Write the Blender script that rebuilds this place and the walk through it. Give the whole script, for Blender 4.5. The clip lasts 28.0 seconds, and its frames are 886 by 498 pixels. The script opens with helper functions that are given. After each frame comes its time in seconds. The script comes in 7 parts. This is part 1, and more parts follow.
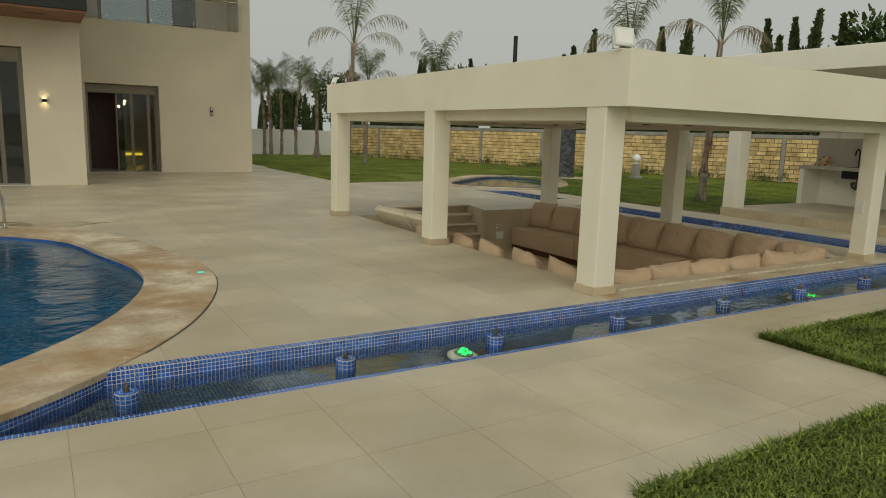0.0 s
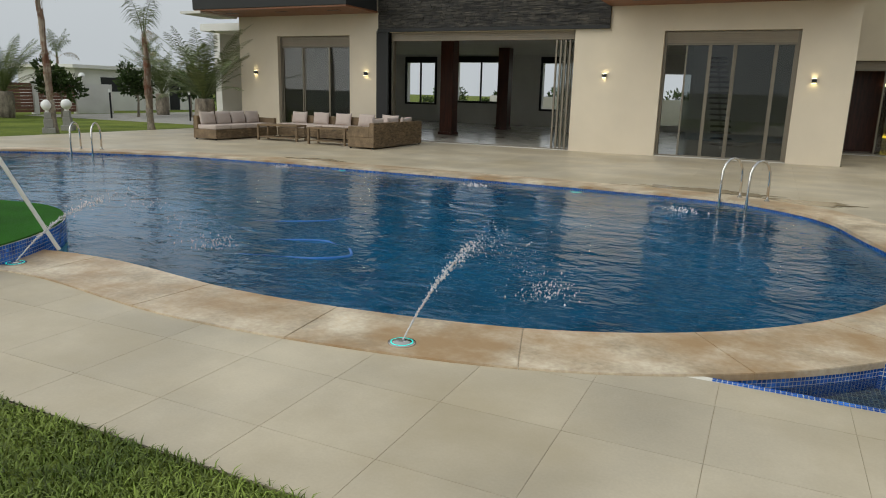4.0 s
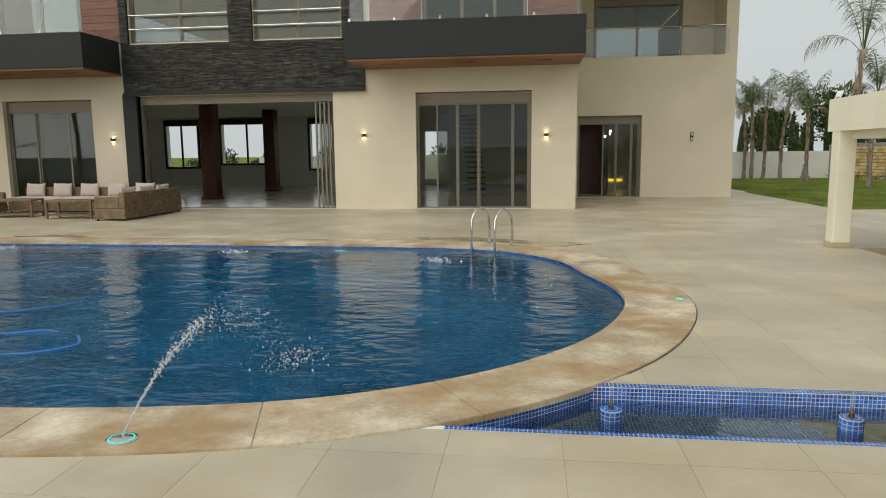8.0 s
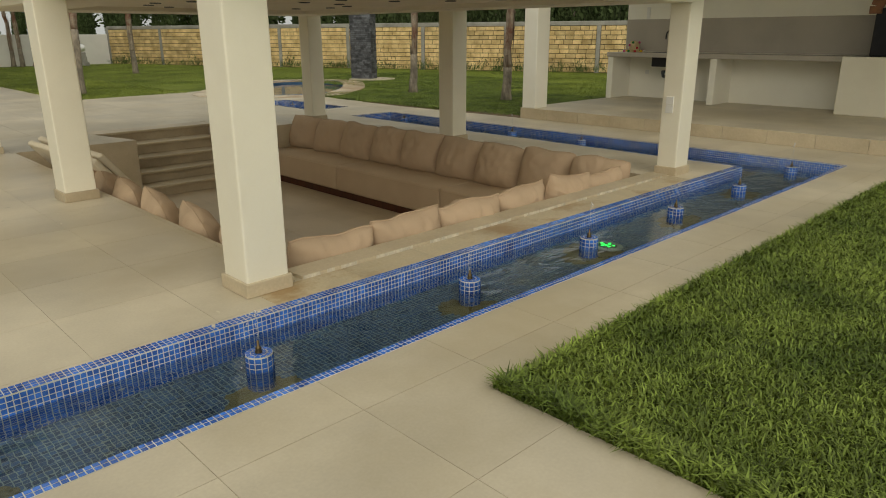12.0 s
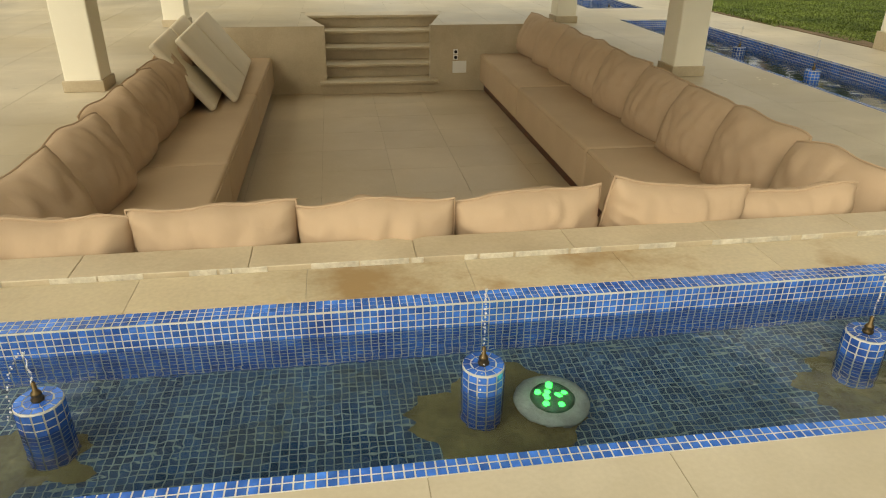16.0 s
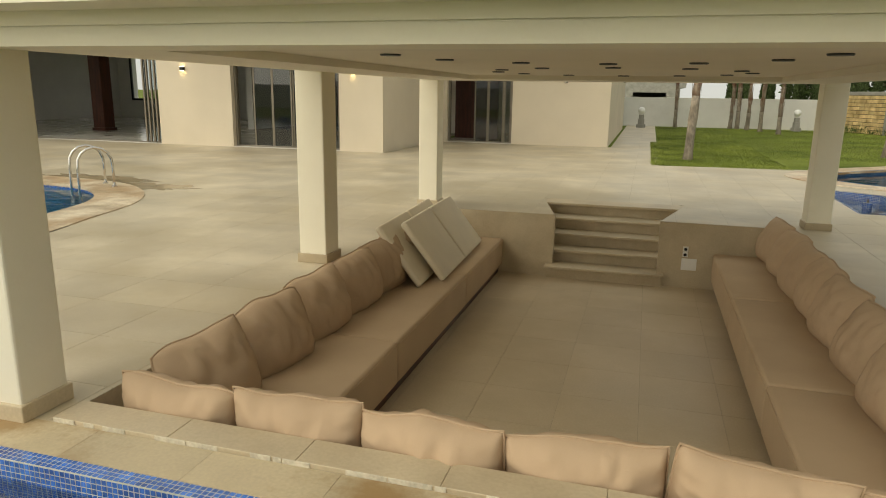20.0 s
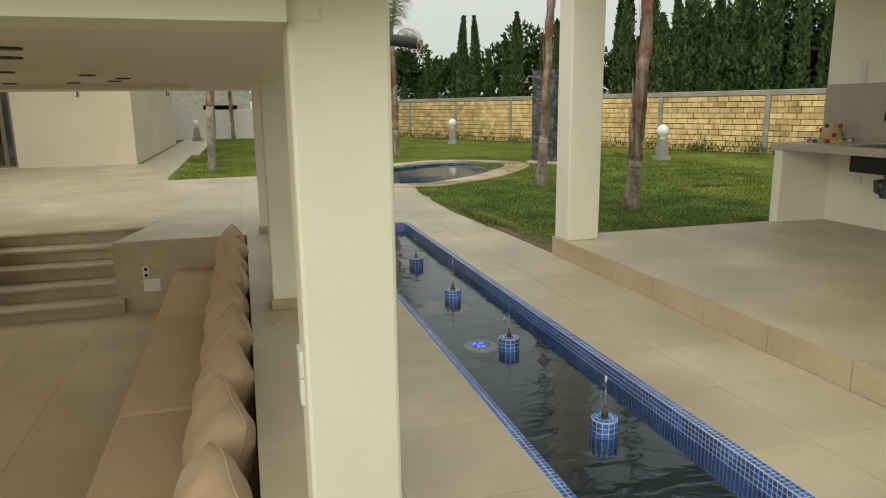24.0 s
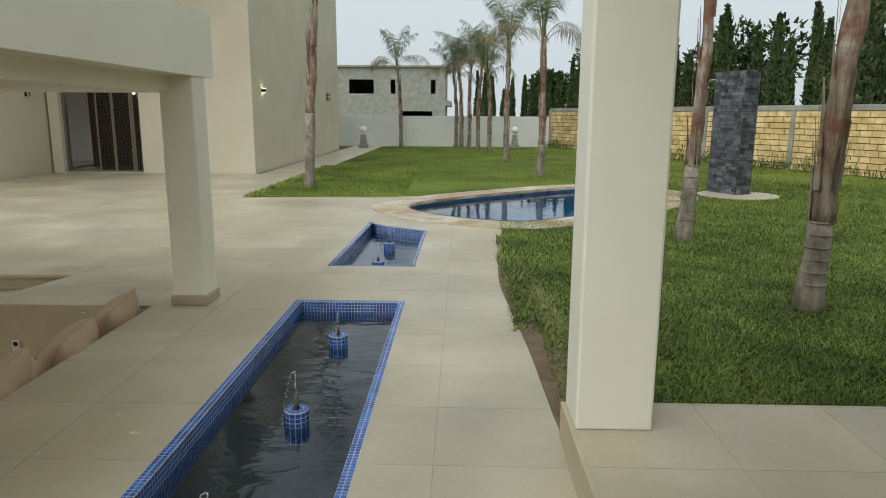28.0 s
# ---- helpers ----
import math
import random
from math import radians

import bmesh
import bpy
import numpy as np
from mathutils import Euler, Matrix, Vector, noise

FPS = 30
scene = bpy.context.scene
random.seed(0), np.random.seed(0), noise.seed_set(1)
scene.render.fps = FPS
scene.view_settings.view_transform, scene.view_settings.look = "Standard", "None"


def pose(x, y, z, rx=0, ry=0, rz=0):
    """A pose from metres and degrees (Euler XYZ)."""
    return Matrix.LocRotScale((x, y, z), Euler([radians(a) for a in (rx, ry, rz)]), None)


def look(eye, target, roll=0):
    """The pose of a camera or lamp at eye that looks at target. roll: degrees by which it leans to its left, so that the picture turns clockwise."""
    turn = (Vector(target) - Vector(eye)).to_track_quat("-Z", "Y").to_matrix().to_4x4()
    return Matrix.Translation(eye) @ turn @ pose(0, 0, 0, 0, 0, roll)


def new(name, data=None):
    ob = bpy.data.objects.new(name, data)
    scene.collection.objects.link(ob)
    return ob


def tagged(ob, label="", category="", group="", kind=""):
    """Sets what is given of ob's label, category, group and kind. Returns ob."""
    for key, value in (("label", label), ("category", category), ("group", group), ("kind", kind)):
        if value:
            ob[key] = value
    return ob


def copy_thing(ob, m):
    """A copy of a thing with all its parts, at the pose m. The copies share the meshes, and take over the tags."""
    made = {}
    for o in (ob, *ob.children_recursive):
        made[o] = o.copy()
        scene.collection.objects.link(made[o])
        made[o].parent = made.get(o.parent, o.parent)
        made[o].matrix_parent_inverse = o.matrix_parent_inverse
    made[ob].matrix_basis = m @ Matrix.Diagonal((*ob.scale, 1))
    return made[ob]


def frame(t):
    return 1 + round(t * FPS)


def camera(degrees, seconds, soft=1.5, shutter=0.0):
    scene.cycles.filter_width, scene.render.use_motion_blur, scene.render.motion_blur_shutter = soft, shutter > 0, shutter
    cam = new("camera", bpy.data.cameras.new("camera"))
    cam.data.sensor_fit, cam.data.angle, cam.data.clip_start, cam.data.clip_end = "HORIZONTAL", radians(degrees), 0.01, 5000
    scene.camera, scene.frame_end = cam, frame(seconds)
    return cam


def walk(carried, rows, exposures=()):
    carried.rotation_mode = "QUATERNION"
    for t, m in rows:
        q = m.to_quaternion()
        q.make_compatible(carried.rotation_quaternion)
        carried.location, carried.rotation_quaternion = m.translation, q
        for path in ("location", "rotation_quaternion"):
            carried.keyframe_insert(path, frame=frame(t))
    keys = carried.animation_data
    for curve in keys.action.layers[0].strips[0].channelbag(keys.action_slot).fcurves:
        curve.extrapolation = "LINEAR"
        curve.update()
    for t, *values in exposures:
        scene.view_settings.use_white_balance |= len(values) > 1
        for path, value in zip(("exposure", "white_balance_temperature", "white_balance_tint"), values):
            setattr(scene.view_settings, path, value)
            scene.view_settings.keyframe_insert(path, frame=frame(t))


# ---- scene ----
cam = camera(66.13, 28.0, soft=1.0)
EXPOSURES = [
    (0.0, -0.25, 7100, 4), (1.5, -0.15, 6700, 5), (3.0, 0.1, 6300, 9), (6.5, 0.1, 6800, 9), (8.0, 0.24, 6600, 7), (10.0, -0.15, 7200, 6), (11.0, -0.23, 7200, 7), (14.0, 0.6, 7400, 7),
    (17.0, 0.68, 8000, 6), (19.0, 0.7, 8000, 6), (20.0, 0.44, 7500, 7), (21.0, 0.42, 7500, 7), (22.0, 0.48, 7400, 8), (25.0, 0.35, 6800, 5), (28.0, 0.4, 6200, 5),
]
ROWS = [
    (0.0, (2.337, 3.621, 1.521), (3.355, 5.310, 1.185), 1.70),
    (0.5, (2.291, 3.624, 1.517), (3.119, 5.409, 1.160), 1.83),
    (1.0, (2.249, 3.693, 1.470), (2.830, 5.564, 1.067), 1.71),
    (1.5, (2.191, 3.684, 1.471), (2.523, 5.612, 1.054), 1.60),
    (2.0, (2.139, 3.684, 1.470), (2.241, 5.635, 1.041), 1.51),
    (2.5, (2.073, 3.661, 1.467), (1.963, 5.610, 1.033), 1.44),
    (3.0, (2.002, 3.648, 1.464), (1.659, 5.570, 1.026), 1.53),
    (3.5, (1.937, 3.633, 1.461), (1.340, 5.490, 1.022), 1.53),
    (4.0, (1.887, 3.590, 1.478), (1.055, 5.353, 1.033), 1.49),
    (4.5, (1.842, 3.594, 1.482), (0.805, 5.246, 1.037), 1.41),
    (5.0, (1.807, 3.610, 1.475), (0.582, 5.135, 1.057), 1.15),
    (5.5, (1.850, 3.607, 1.504), (0.497, 5.033, 1.137), 0.92),
    (6.0, (1.932, 3.607, 1.539), (0.567, 5.034, 1.224), 0.65),
    (6.5, (2.013, 3.635, 1.548), (0.823, 5.217, 1.260), 0.31),
    (7.0, (2.075, 3.662, 1.531), (1.209, 5.444, 1.250), 0.35),
    (7.5, (2.142, 3.691, 1.531), (1.607, 5.598, 1.254), -0.25),
    (8.0, (2.220, 3.714, 1.532), (1.968, 5.678, 1.254), -0.62),
    (8.5, (2.299, 3.756, 1.530), (2.334, 5.735, 1.245), -1.02),
    (9.0, (2.455, 3.851, 1.507), (2.766, 5.806, 1.220), -1.32),
    (9.5, (2.706, 3.965, 1.515), (3.199, 5.882, 1.233), -1.18),
    (10.0, (3.094, 4.195, 1.497), (3.789, 6.048, 1.206), -1.26),
    (10.5, (3.547, 4.427, 1.513), (4.520, 6.148, 1.210), -0.55),
    (11.0, (4.127, 4.632, 1.443), (5.307, 6.214, 1.117), -0.94),
    (11.5, (4.689, 4.885, 1.430), (5.962, 6.349, 0.947), -0.38),
    (12.0, (5.259, 5.092, 1.404), (6.585, 6.463, 0.801), -0.23),
    (12.5, (5.845, 5.244, 1.389), (7.162, 6.588, 0.710), -0.28),
    (13.0, (6.401, 5.361, 1.379), (7.657, 6.744, 0.664), -0.34),
    (13.5, (6.879, 5.463, 1.370), (8.018, 6.942, 0.651), -0.28),
    (14.0, (7.360, 5.559, 1.377), (8.333, 7.151, 0.657), -0.48),
    (14.5, (7.796, 5.722, 1.379), (8.616, 7.400, 0.664), 0.08),
    (15.0, (8.229, 5.901, 1.326), (8.859, 7.658, 0.607), 0.15),
    (15.5, (8.621, 6.041, 1.257), (9.052, 7.859, 0.544), 0.36),
    (16.0, (8.953, 6.110, 1.195), (9.230, 7.888, 0.323), 0.59),
    (16.5, (9.243, 6.101, 1.206), (9.303, 7.862, 0.261), 0.91),
    (17.0, (9.543, 6.193, 1.232), (9.388, 7.950, 0.288), 0.89),
    (17.5, (9.729, 6.269, 1.310), (9.401, 8.002, 0.366), 1.30),
    (18.0, (9.819, 6.271, 1.358), (9.448, 7.995, 0.415), 1.27),
    (18.5, (9.859, 6.243, 1.436), (9.477, 8.000, 0.559), 1.35),
    (19.0, (9.866, 6.236, 1.479), (9.450, 8.049, 0.746), 1.27),
    (19.5, (9.851, 6.189, 1.540), (9.350, 8.042, 0.976), 1.19),
    (20.0, (9.882, 6.146, 1.527), (9.336, 8.017, 1.079), 0.86),
    (20.5, (9.966, 6.101, 1.495), (9.416, 7.970, 1.044), 0.93),
    (21.0, (10.086, 6.061, 1.460), (9.675, 7.966, 1.013), 0.68),
    (21.5, (10.163, 6.079, 1.437), (10.066, 8.027, 0.996), 0.55),
    (22.0, (10.256, 6.040, 1.450), (10.457, 7.981, 1.009), 0.15),
    (22.5, (10.346, 6.082, 1.449), (10.775, 7.988, 1.021), 0.17),
    (23.0, (10.597, 6.130, 1.459), (11.166, 8.001, 1.040), -0.04),
    (23.5, (11.078, 6.333, 1.467), (11.661, 8.201, 1.053), -0.38),
    (24.0, (11.647, 6.597, 1.476), (12.191, 8.477, 1.066), -0.70),
    (24.5, (12.158, 6.825, 1.483), (12.678, 8.714, 1.080), -0.90),
    (25.0, (12.652, 7.100, 1.495), (13.169, 8.990, 1.093), -0.66),
    (25.5, (13.097, 7.381, 1.490), (13.504, 9.297, 1.085), -0.61),
    (26.0, (13.442, 7.760, 1.526), (13.678, 9.704, 1.121), -0.36),
    (26.5, (13.717, 8.190, 1.515), (13.742, 10.150, 1.118), -0.27),
    (27.0, (13.886, 8.661, 1.504), (13.844, 10.623, 1.118), 0.44),
    (27.5, (13.966, 9.178, 1.544), (13.921, 11.140, 1.163), 0.88),
    (28.0, (14.100, 9.713, 1.529), (14.050, 11.675, 1.141), 0.29),
]
walk(cam, [(t, look(eye, target, roll)) for t, eye, target, roll in ROWS], EXPOSURES)

# ---- world, sun, exposure ----
world = bpy.data.worlds.new("overcast_sky")
scene.world = world
world.use_nodes = True
wn, wl = world.node_tree.nodes, world.node_tree.links
wbg = wn["Background"]
sky = wn.new("ShaderNodeTexSky")
sky.sky_type = 'NISHITA'
sky.sun_disc = False
sky.sun_elevation = radians(58)
sky.sun_rotation = radians(200)
sky.air_density = 1.0
sky.dust_density = 7.0
sky.ozone_density = 1.0
hs = wn.new("ShaderNodeHueSaturation")
hs.inputs["Saturation"].default_value = 0.12
mx = wn.new("ShaderNodeMixRGB")
mx.inputs[0].default_value = 0.82
mx.inputs[2].default_value = (5.75, 6.1, 6.3, 1)
wl.new(sky.outputs[0], hs.inputs["Color"])
wl.new(hs.outputs[0], mx.inputs[1])
wl.new(mx.outputs[0], wbg.inputs[0])
wbg.inputs[1].default_value = 0.1
sun = new("sun", bpy.data.lights.new("sun", "SUN"))
sun.data.energy = 1.25
sun.data.angle = radians(70)
sun.data.color = (1.0, 0.95, 0.86)
sun.matrix_world = look((-26, -26, 32), (6, 12, 0))


# ---- materials ----
def ramp(nt, src, stops):
    r = nt.nodes.new("ShaderNodeValToRGB")
    e = r.color_ramp.elements
    e[0].position, e[0].color = stops[0][0], (*stops[0][1], 1)
    e[1].position, e[1].color = stops[-1][0], (*stops[-1][1], 1)
    for p, c in stops[1:-1]:
        x = e.new(p)
        x.color = (*c, 1)
    nt.links.new(src, r.inputs[0])
    return r.outputs[0]


def mat(name, base, rough=0.6, metal=0.0, var=0.12, scale=3.0, fine=60.0, bump=0.15, tint=None, rand=0.0, island=0.0,
        spec=0.4, stretch=(1, 1, 1), stain=None, stain_scale=0.8, stain_amount=0.5, depth=0.004, world=False, at_lo=0.46, at_hi=0.68, folds=0.0, grain=None):
    """A surface of one base colour with coarse and fine variation, stains and relief."""
    m = bpy.data.materials.new(name)
    m.use_nodes = True
    nt = m.node_tree
    n, l = nt.nodes, nt.links
    bs = n["Principled BSDF"]
    bs.inputs["Roughness"].default_value = rough
    bs.inputs["Metallic"].default_value = metal
    bs.inputs["Specular IOR Level"].default_value = spec
    tc = n.new("ShaderNodeTexCoord")
    mp = n.new("ShaderNodeMapping")
    mp.inputs["Scale"].default_value = stretch
    at = n.new("ShaderNodeNewGeometry").outputs["Position"] if world else tc.outputs["Object"]
    l.new(at, mp.inputs[0])
    n1 = n.new("ShaderNodeTexNoise")
    n1.inputs["Scale"].default_value = scale
    n1.inputs["Detail"].default_value = 5
    l.new(mp.outputs[0], n1.inputs["Vector"])
    n2 = n.new("ShaderNodeTexNoise")
    n2.inputs["Scale"].default_value = fine
    n2.inputs["Detail"].default_value = 3
    l.new(mp.outputs[0], n2.inputs["Vector"])
    t = tint or base
    lo = tuple(max(0, c * (1 - var)) for c in base)
    hi = tuple(min(1, c * (1 + var)) for c in t)
    col = ramp(nt, n1.outputs["Fac"], [(0.3, lo), (0.7, hi)])
    mf = n.new("ShaderNodeMixRGB")
    mf.blend_type = 'OVERLAY'
    mf.inputs[0].default_value = min(1, var * 1.5) if grain is None else grain
    l.new(col, mf.inputs[1])
    l.new(n2.outputs["Fac"], mf.inputs[2])
    col = mf.outputs[0]
    if stain:
        n3 = n.new("ShaderNodeTexNoise")
        n3.inputs["Scale"].default_value = stain_scale
        n3.inputs["Detail"].default_value = 6
        n3.inputs["Roughness"].default_value = 0.65
        l.new(at, n3.inputs["Vector"])
        k = ramp(nt, n3.outputs["Fac"], [(at_lo, (0, 0, 0)), (at_hi, (stain_amount,) * 3)])
        ms = n.new("ShaderNodeMixRGB")
        l.new(k, ms.inputs[0])
        l.new(col, ms.inputs[1])
        ms.inputs[2].default_value = (*stain, 1)
        col = ms.outputs[0]
    for amount, src in ((rand, "o"), (island, "g")):
        if amount:
            if src == "o":
                rnd = n.new("ShaderNodeObjectInfo").outputs["Random"]
            else:
                rnd = n.new("ShaderNodeNewGeometry").outputs["Random Per Island"]
            mr = n.new("ShaderNodeMapRange")
            mr.inputs[3].default_value = 1 - amount
            mr.inputs[4].default_value = 1 + amount
            l.new(rnd, mr.inputs[0])
            mm = n.new("ShaderNodeVectorMath")
            mm.operation = 'SCALE'
            l.new(col, mm.inputs[0])
            l.new(mr.outputs[0], mm.inputs["Scale"])
            col = mm.outputs[0]
    l.new(col, bs.inputs["Base Color"])
    mr2 = n.new("ShaderNodeMapRange")
    mr2.inputs[3].default_value = max(0.02, rough - 0.1)
    mr2.inputs[4].default_value = min(1, rough + 0.1)
    l.new(n1.outputs["Fac"], mr2.inputs[0])
    l.new(mr2.outputs[0], bs.inputs["Roughness"])
    if folds:
        nf = n.new("ShaderNodeTexNoise")
        nf.inputs["Scale"].default_value = 3.4
        nf.inputs["Detail"].default_value = 2
        nf.inputs["Distortion"].default_value = 0.7
        l.new(at, nf.inputs["Vector"])
        fr = ramp(nt, nf.outputs["Fac"], [(0.3, (1, 1, 1)), (0.5, (0, 0, 0)), (0.7, (1, 1, 1))])
        bf = n.new("ShaderNodeBump")
        bf.inputs["Strength"].default_value = folds
        bf.inputs["Distance"].default_value = 0.012
        l.new(fr, bf.inputs["Height"])
    if bump:
        b = n.new("ShaderNodeBump")
        b.inputs["Strength"].default_value = bump
        b.inputs["Distance"].default_value = depth
        l.new(n2.outputs["Fac"], b.inputs["Height"])
        if folds:
            l.new(bf.outputs[0], b.inputs["Normal"])
        l.new(b.outputs[0], bs.inputs["Normal"])
    return m


def glow(name, colour, strength):
    m = bpy.data.materials.new(name)
    m.use_nodes = True
    bs = m.node_tree.nodes["Principled BSDF"]
    bs.inputs["Base Color"].default_value = (*colour, 1)
    bs.inputs["Emission Color"].default_value = (*colour, 1)
    bs.inputs["Emission Strength"].default_value = strength
    return m


def glass_mat(name, colour, rough=0.0, ior=1.45, ripple=0.0, ripple_scale=6.0, fine_scale=20.0, dist=0.02):
    m = bpy.data.materials.new(name)
    m.use_nodes = True
    nt = m.node_tree
    bs = nt.nodes["Principled BSDF"]
    bs.inputs["Base Color"].default_value = (*colour, 1)
    bs.inputs["Roughness"].default_value = rough
    bs.inputs["IOR"].default_value = ior
    bs.inputs["Transmission Weight"].default_value = 1.0
    if ripple:
        tc = nt.nodes.new("ShaderNodeTexCoord")
        mp = nt.nodes.new("ShaderNodeMapping")
        mp.inputs["Scale"].default_value = (0.75, 1.25, 1)
        mp.inputs["Rotation"].default_value = (0, 0, 0.35)
        nt.links.new(tc.outputs["Object"], mp.inputs[0])
        a = nt.nodes.new("ShaderNodeTexNoise")
        a.inputs["Scale"].default_value = ripple_scale
        a.inputs["Detail"].default_value = 3
        a.inputs["Distortion"].default_value = 0.6
        c = nt.nodes.new("ShaderNodeTexNoise")
        c.inputs["Scale"].default_value = fine_scale
        c.inputs["Detail"].default_value = 2
        for q in (a, c):
            nt.links.new(mp.outputs[0], q.inputs["Vector"])
        ad = nt.nodes.new("ShaderNodeMath")
        ad.operation = 'MULTIPLY_ADD'
        ad.inputs[1].default_value = 0.35
        nt.links.new(c.outputs["Fac"], ad.inputs[0])
        nt.links.new(a.outputs["Fac"], ad.inputs[2])
        b = nt.nodes.new("ShaderNodeBump")
        b.inputs["Strength"].default_value = ripple
        b.inputs["Distance"].default_value = dist
        nt.links.new(ad.outputs[0], b.inputs["Height"])
        nt.links.new(b.outputs[0], bs.inputs["Normal"])
    return m


M_PLASTER = mat("cream_render", (0.665, 0.59, 0.462), 0.85, var=0.05, scale=0.8, fine=180, bump=0.12, depth=0.003, spec=0.2,
                stain=(0.58, 0.51, 0.385), stain_scale=0.35, stain_amount=0.35)
M_CREAM = mat("pergola_cream_paint", (0.83, 0.785, 0.64), 0.6, var=0.04, scale=1.2, fine=90, bump=0.15, depth=0.004, spec=0.35,
              stain=(0.74, 0.68, 0.53), stain_scale=1.3, stain_amount=0.3)
M_WHITE = mat("white_wall_paint", (0.72, 0.71, 0.67), 0.8, var=0.05, scale=1.0, fine=120, bump=0.1, spec=0.2,
              stain=(0.55, 0.53, 0.47), stain_scale=0.7, stain_amount=0.35)
M_CEIL = mat("pergola_ceiling_paint", (0.78, 0.73, 0.62), 0.7, var=0.04, scale=1.0, fine=100, bump=0.05)
M_TILE = mat("sand_porcelain", (0.515, 0.452, 0.335), 0.42, world=True, grain=0.10, var=0.21, scale=1.1, at_lo=0.44, at_hi=0.64, fine=70, bump=0.05, depth=0.002, rand=0.045, spec=0.42,
             stain=(0.41, 0.34, 0.215), stain_scale=0.45, stain_amount=0.75)
M_TILE_J = mat("sand_porcelain_rest", (0.515, 0.452, 0.335), 0.42, world=True, grain=0.10, var=0.21, scale=1.1, at_lo=0.44, at_hi=0.64, fine=70, bump=0.05, depth=0.002, island=0.045, spec=0.42,
               stain=(0.41, 0.34, 0.215), stain_scale=0.45, stain_amount=0.75)
M_PITTILE = mat("pit_sand_tile", (0.52, 0.425, 0.29), 0.45, world=True, var=0.1, scale=0.9, fine=70, bump=0.05, depth=0.002, rand=0.04, spec=0.42, stain=(0.43, 0.335, 0.205), stain_scale=0.7, stain_amount=0.6)
M_GROUT = mat("sand_grout", (0.385, 0.33, 0.23), 0.9, var=0.2, scale=8, fine=200, bump=0.3)
M_COPING = mat("travertine_coping", (0.54, 0.42, 0.27), 0.4, world=True, var=0.3, scale=2.6, at_lo=0.42, at_hi=0.62, fine=30, bump=0.2, depth=0.004, rand=0.06, spec=0.45,
               tint=(0.60, 0.52, 0.39), stain=(0.38, 0.235, 0.105), stain_scale=1.1, stain_amount=0.9)
M_STEP = mat("tan_stone_tile", (0.52, 0.435, 0.30), 0.45, world=True, var=0.1, scale=2.5, fine=60, bump=0.08, rand=0.05, stain=(0.33, 0.25, 0.15), stain_scale=1.5, stain_amount=0.45)
M_STAINED = mat("stained_sand_slab", (0.50, 0.42, 0.28), 0.42, world=True, var=0.12, scale=2.0, fine=60, bump=0.1, rand=0.05, stain=(0.30, 0.185, 0.075), stain_scale=1.6, stain_amount=0.85, at_lo=0.5, at_hi=0.64)
M_CHIP = mat("chipped_white_edge", (0.56, 0.51, 0.40), 0.85, var=0.25, scale=9, fine=70, bump=0.6, depth=0.004)
M_KITCHEN = mat("kitchen_white_paint", (0.86, 0.835, 0.73), 0.6, var=0.03, scale=1.2, fine=90, bump=0.12, depth=0.004, spec=0.35, stain=(0.78, 0.74, 0.62), stain_scale=1.3, stain_amount=0.3)
M_MOSAIC = mat("blue_glass_mosaic", (0.022, 0.095, 0.42), 0.14, world=True, var=0.3, scale=9, fine=40, bump=0.05, tint=(0.04, 0.16, 0.52), island=0.25, rand=0.25, spec=0.55)
# Silted mosaic, darkened further to carry the dark reflections on the water.
M_MOSAIC_E = mat("mosaic_silted_and_darkened", (0.026, 0.048, 0.072), 0.5, world=True, var=0.4, scale=3, fine=40, bump=0.05, tint=(0.042, 0.058, 0.066), island=0.2)
M_MOSAIC_D = mat("blue_glass_mosaic_floor", (0.035, 0.115, 0.25), 0.3, world=True, var=0.3, scale=5, fine=40, bump=0.05, tint=(0.06, 0.12, 0.20), island=0.4, at_lo=0.60, at_hi=0.70,
                 stain=(0.12, 0.12, 0.07), stain_scale=1.1, stain_amount=0.5)
M_JOINT = mat("pale_mosaic_grout", (0.74, 0.72, 0.63), 0.85, var=0.12, scale=10, fine=150, bump=0.2, stain=(0.36, 0.34, 0.2), stain_scale=2, stain_amount=0.6)
M_SILT = mat("silted_grout", (0.40, 0.49, 0.42), 0.9, var=0.2, scale=6, fine=80, bump=0.2, at_lo=0.62, at_hi=0.72, stain=(0.17, 0.14, 0.06), stain_scale=1.1, stain_amount=0.9)
M_SILTPATCH = mat("brown_silt", (0.24, 0.19, 0.08), 0.95, var=0.35, scale=9, fine=60, bump=0.5, depth=0.006)
M_POOL = mat("pool_blue_mosaic", (0.004, 0.125, 0.235), 0.3, var=0.25, scale=1.0, fine=45, bump=0.0, tint=(0.006, 0.148, 0.275))
M_WATER = glass_mat("channel_water", (0.36, 0.50, 0.60), 0.02, 1.42, ripple=0.32, ripple_scale=3.6, fine_scale=12, dist=0.025)
M_POOLWATER = glass_mat("pool_water", (0.17, 0.66, 0.82), 0.02, 1.33, ripple=0.55, ripple_scale=1.9, fine_scale=7.0, dist=0.05)
M_STILLWATER = glass_mat("still_water", (0.22, 0.5, 0.7), 0.01, 1.33, ripple=0.12, ripple_scale=2.5, fine_scale=9, dist=0.02)
M_SPRAY = glass_mat("spray_water", (0.97, 0.98, 1.0), 0.05, 1.33)
M_SPRAY.node_tree.nodes["Principled BSDF"].inputs["Transmission Weight"].default_value = 0.45
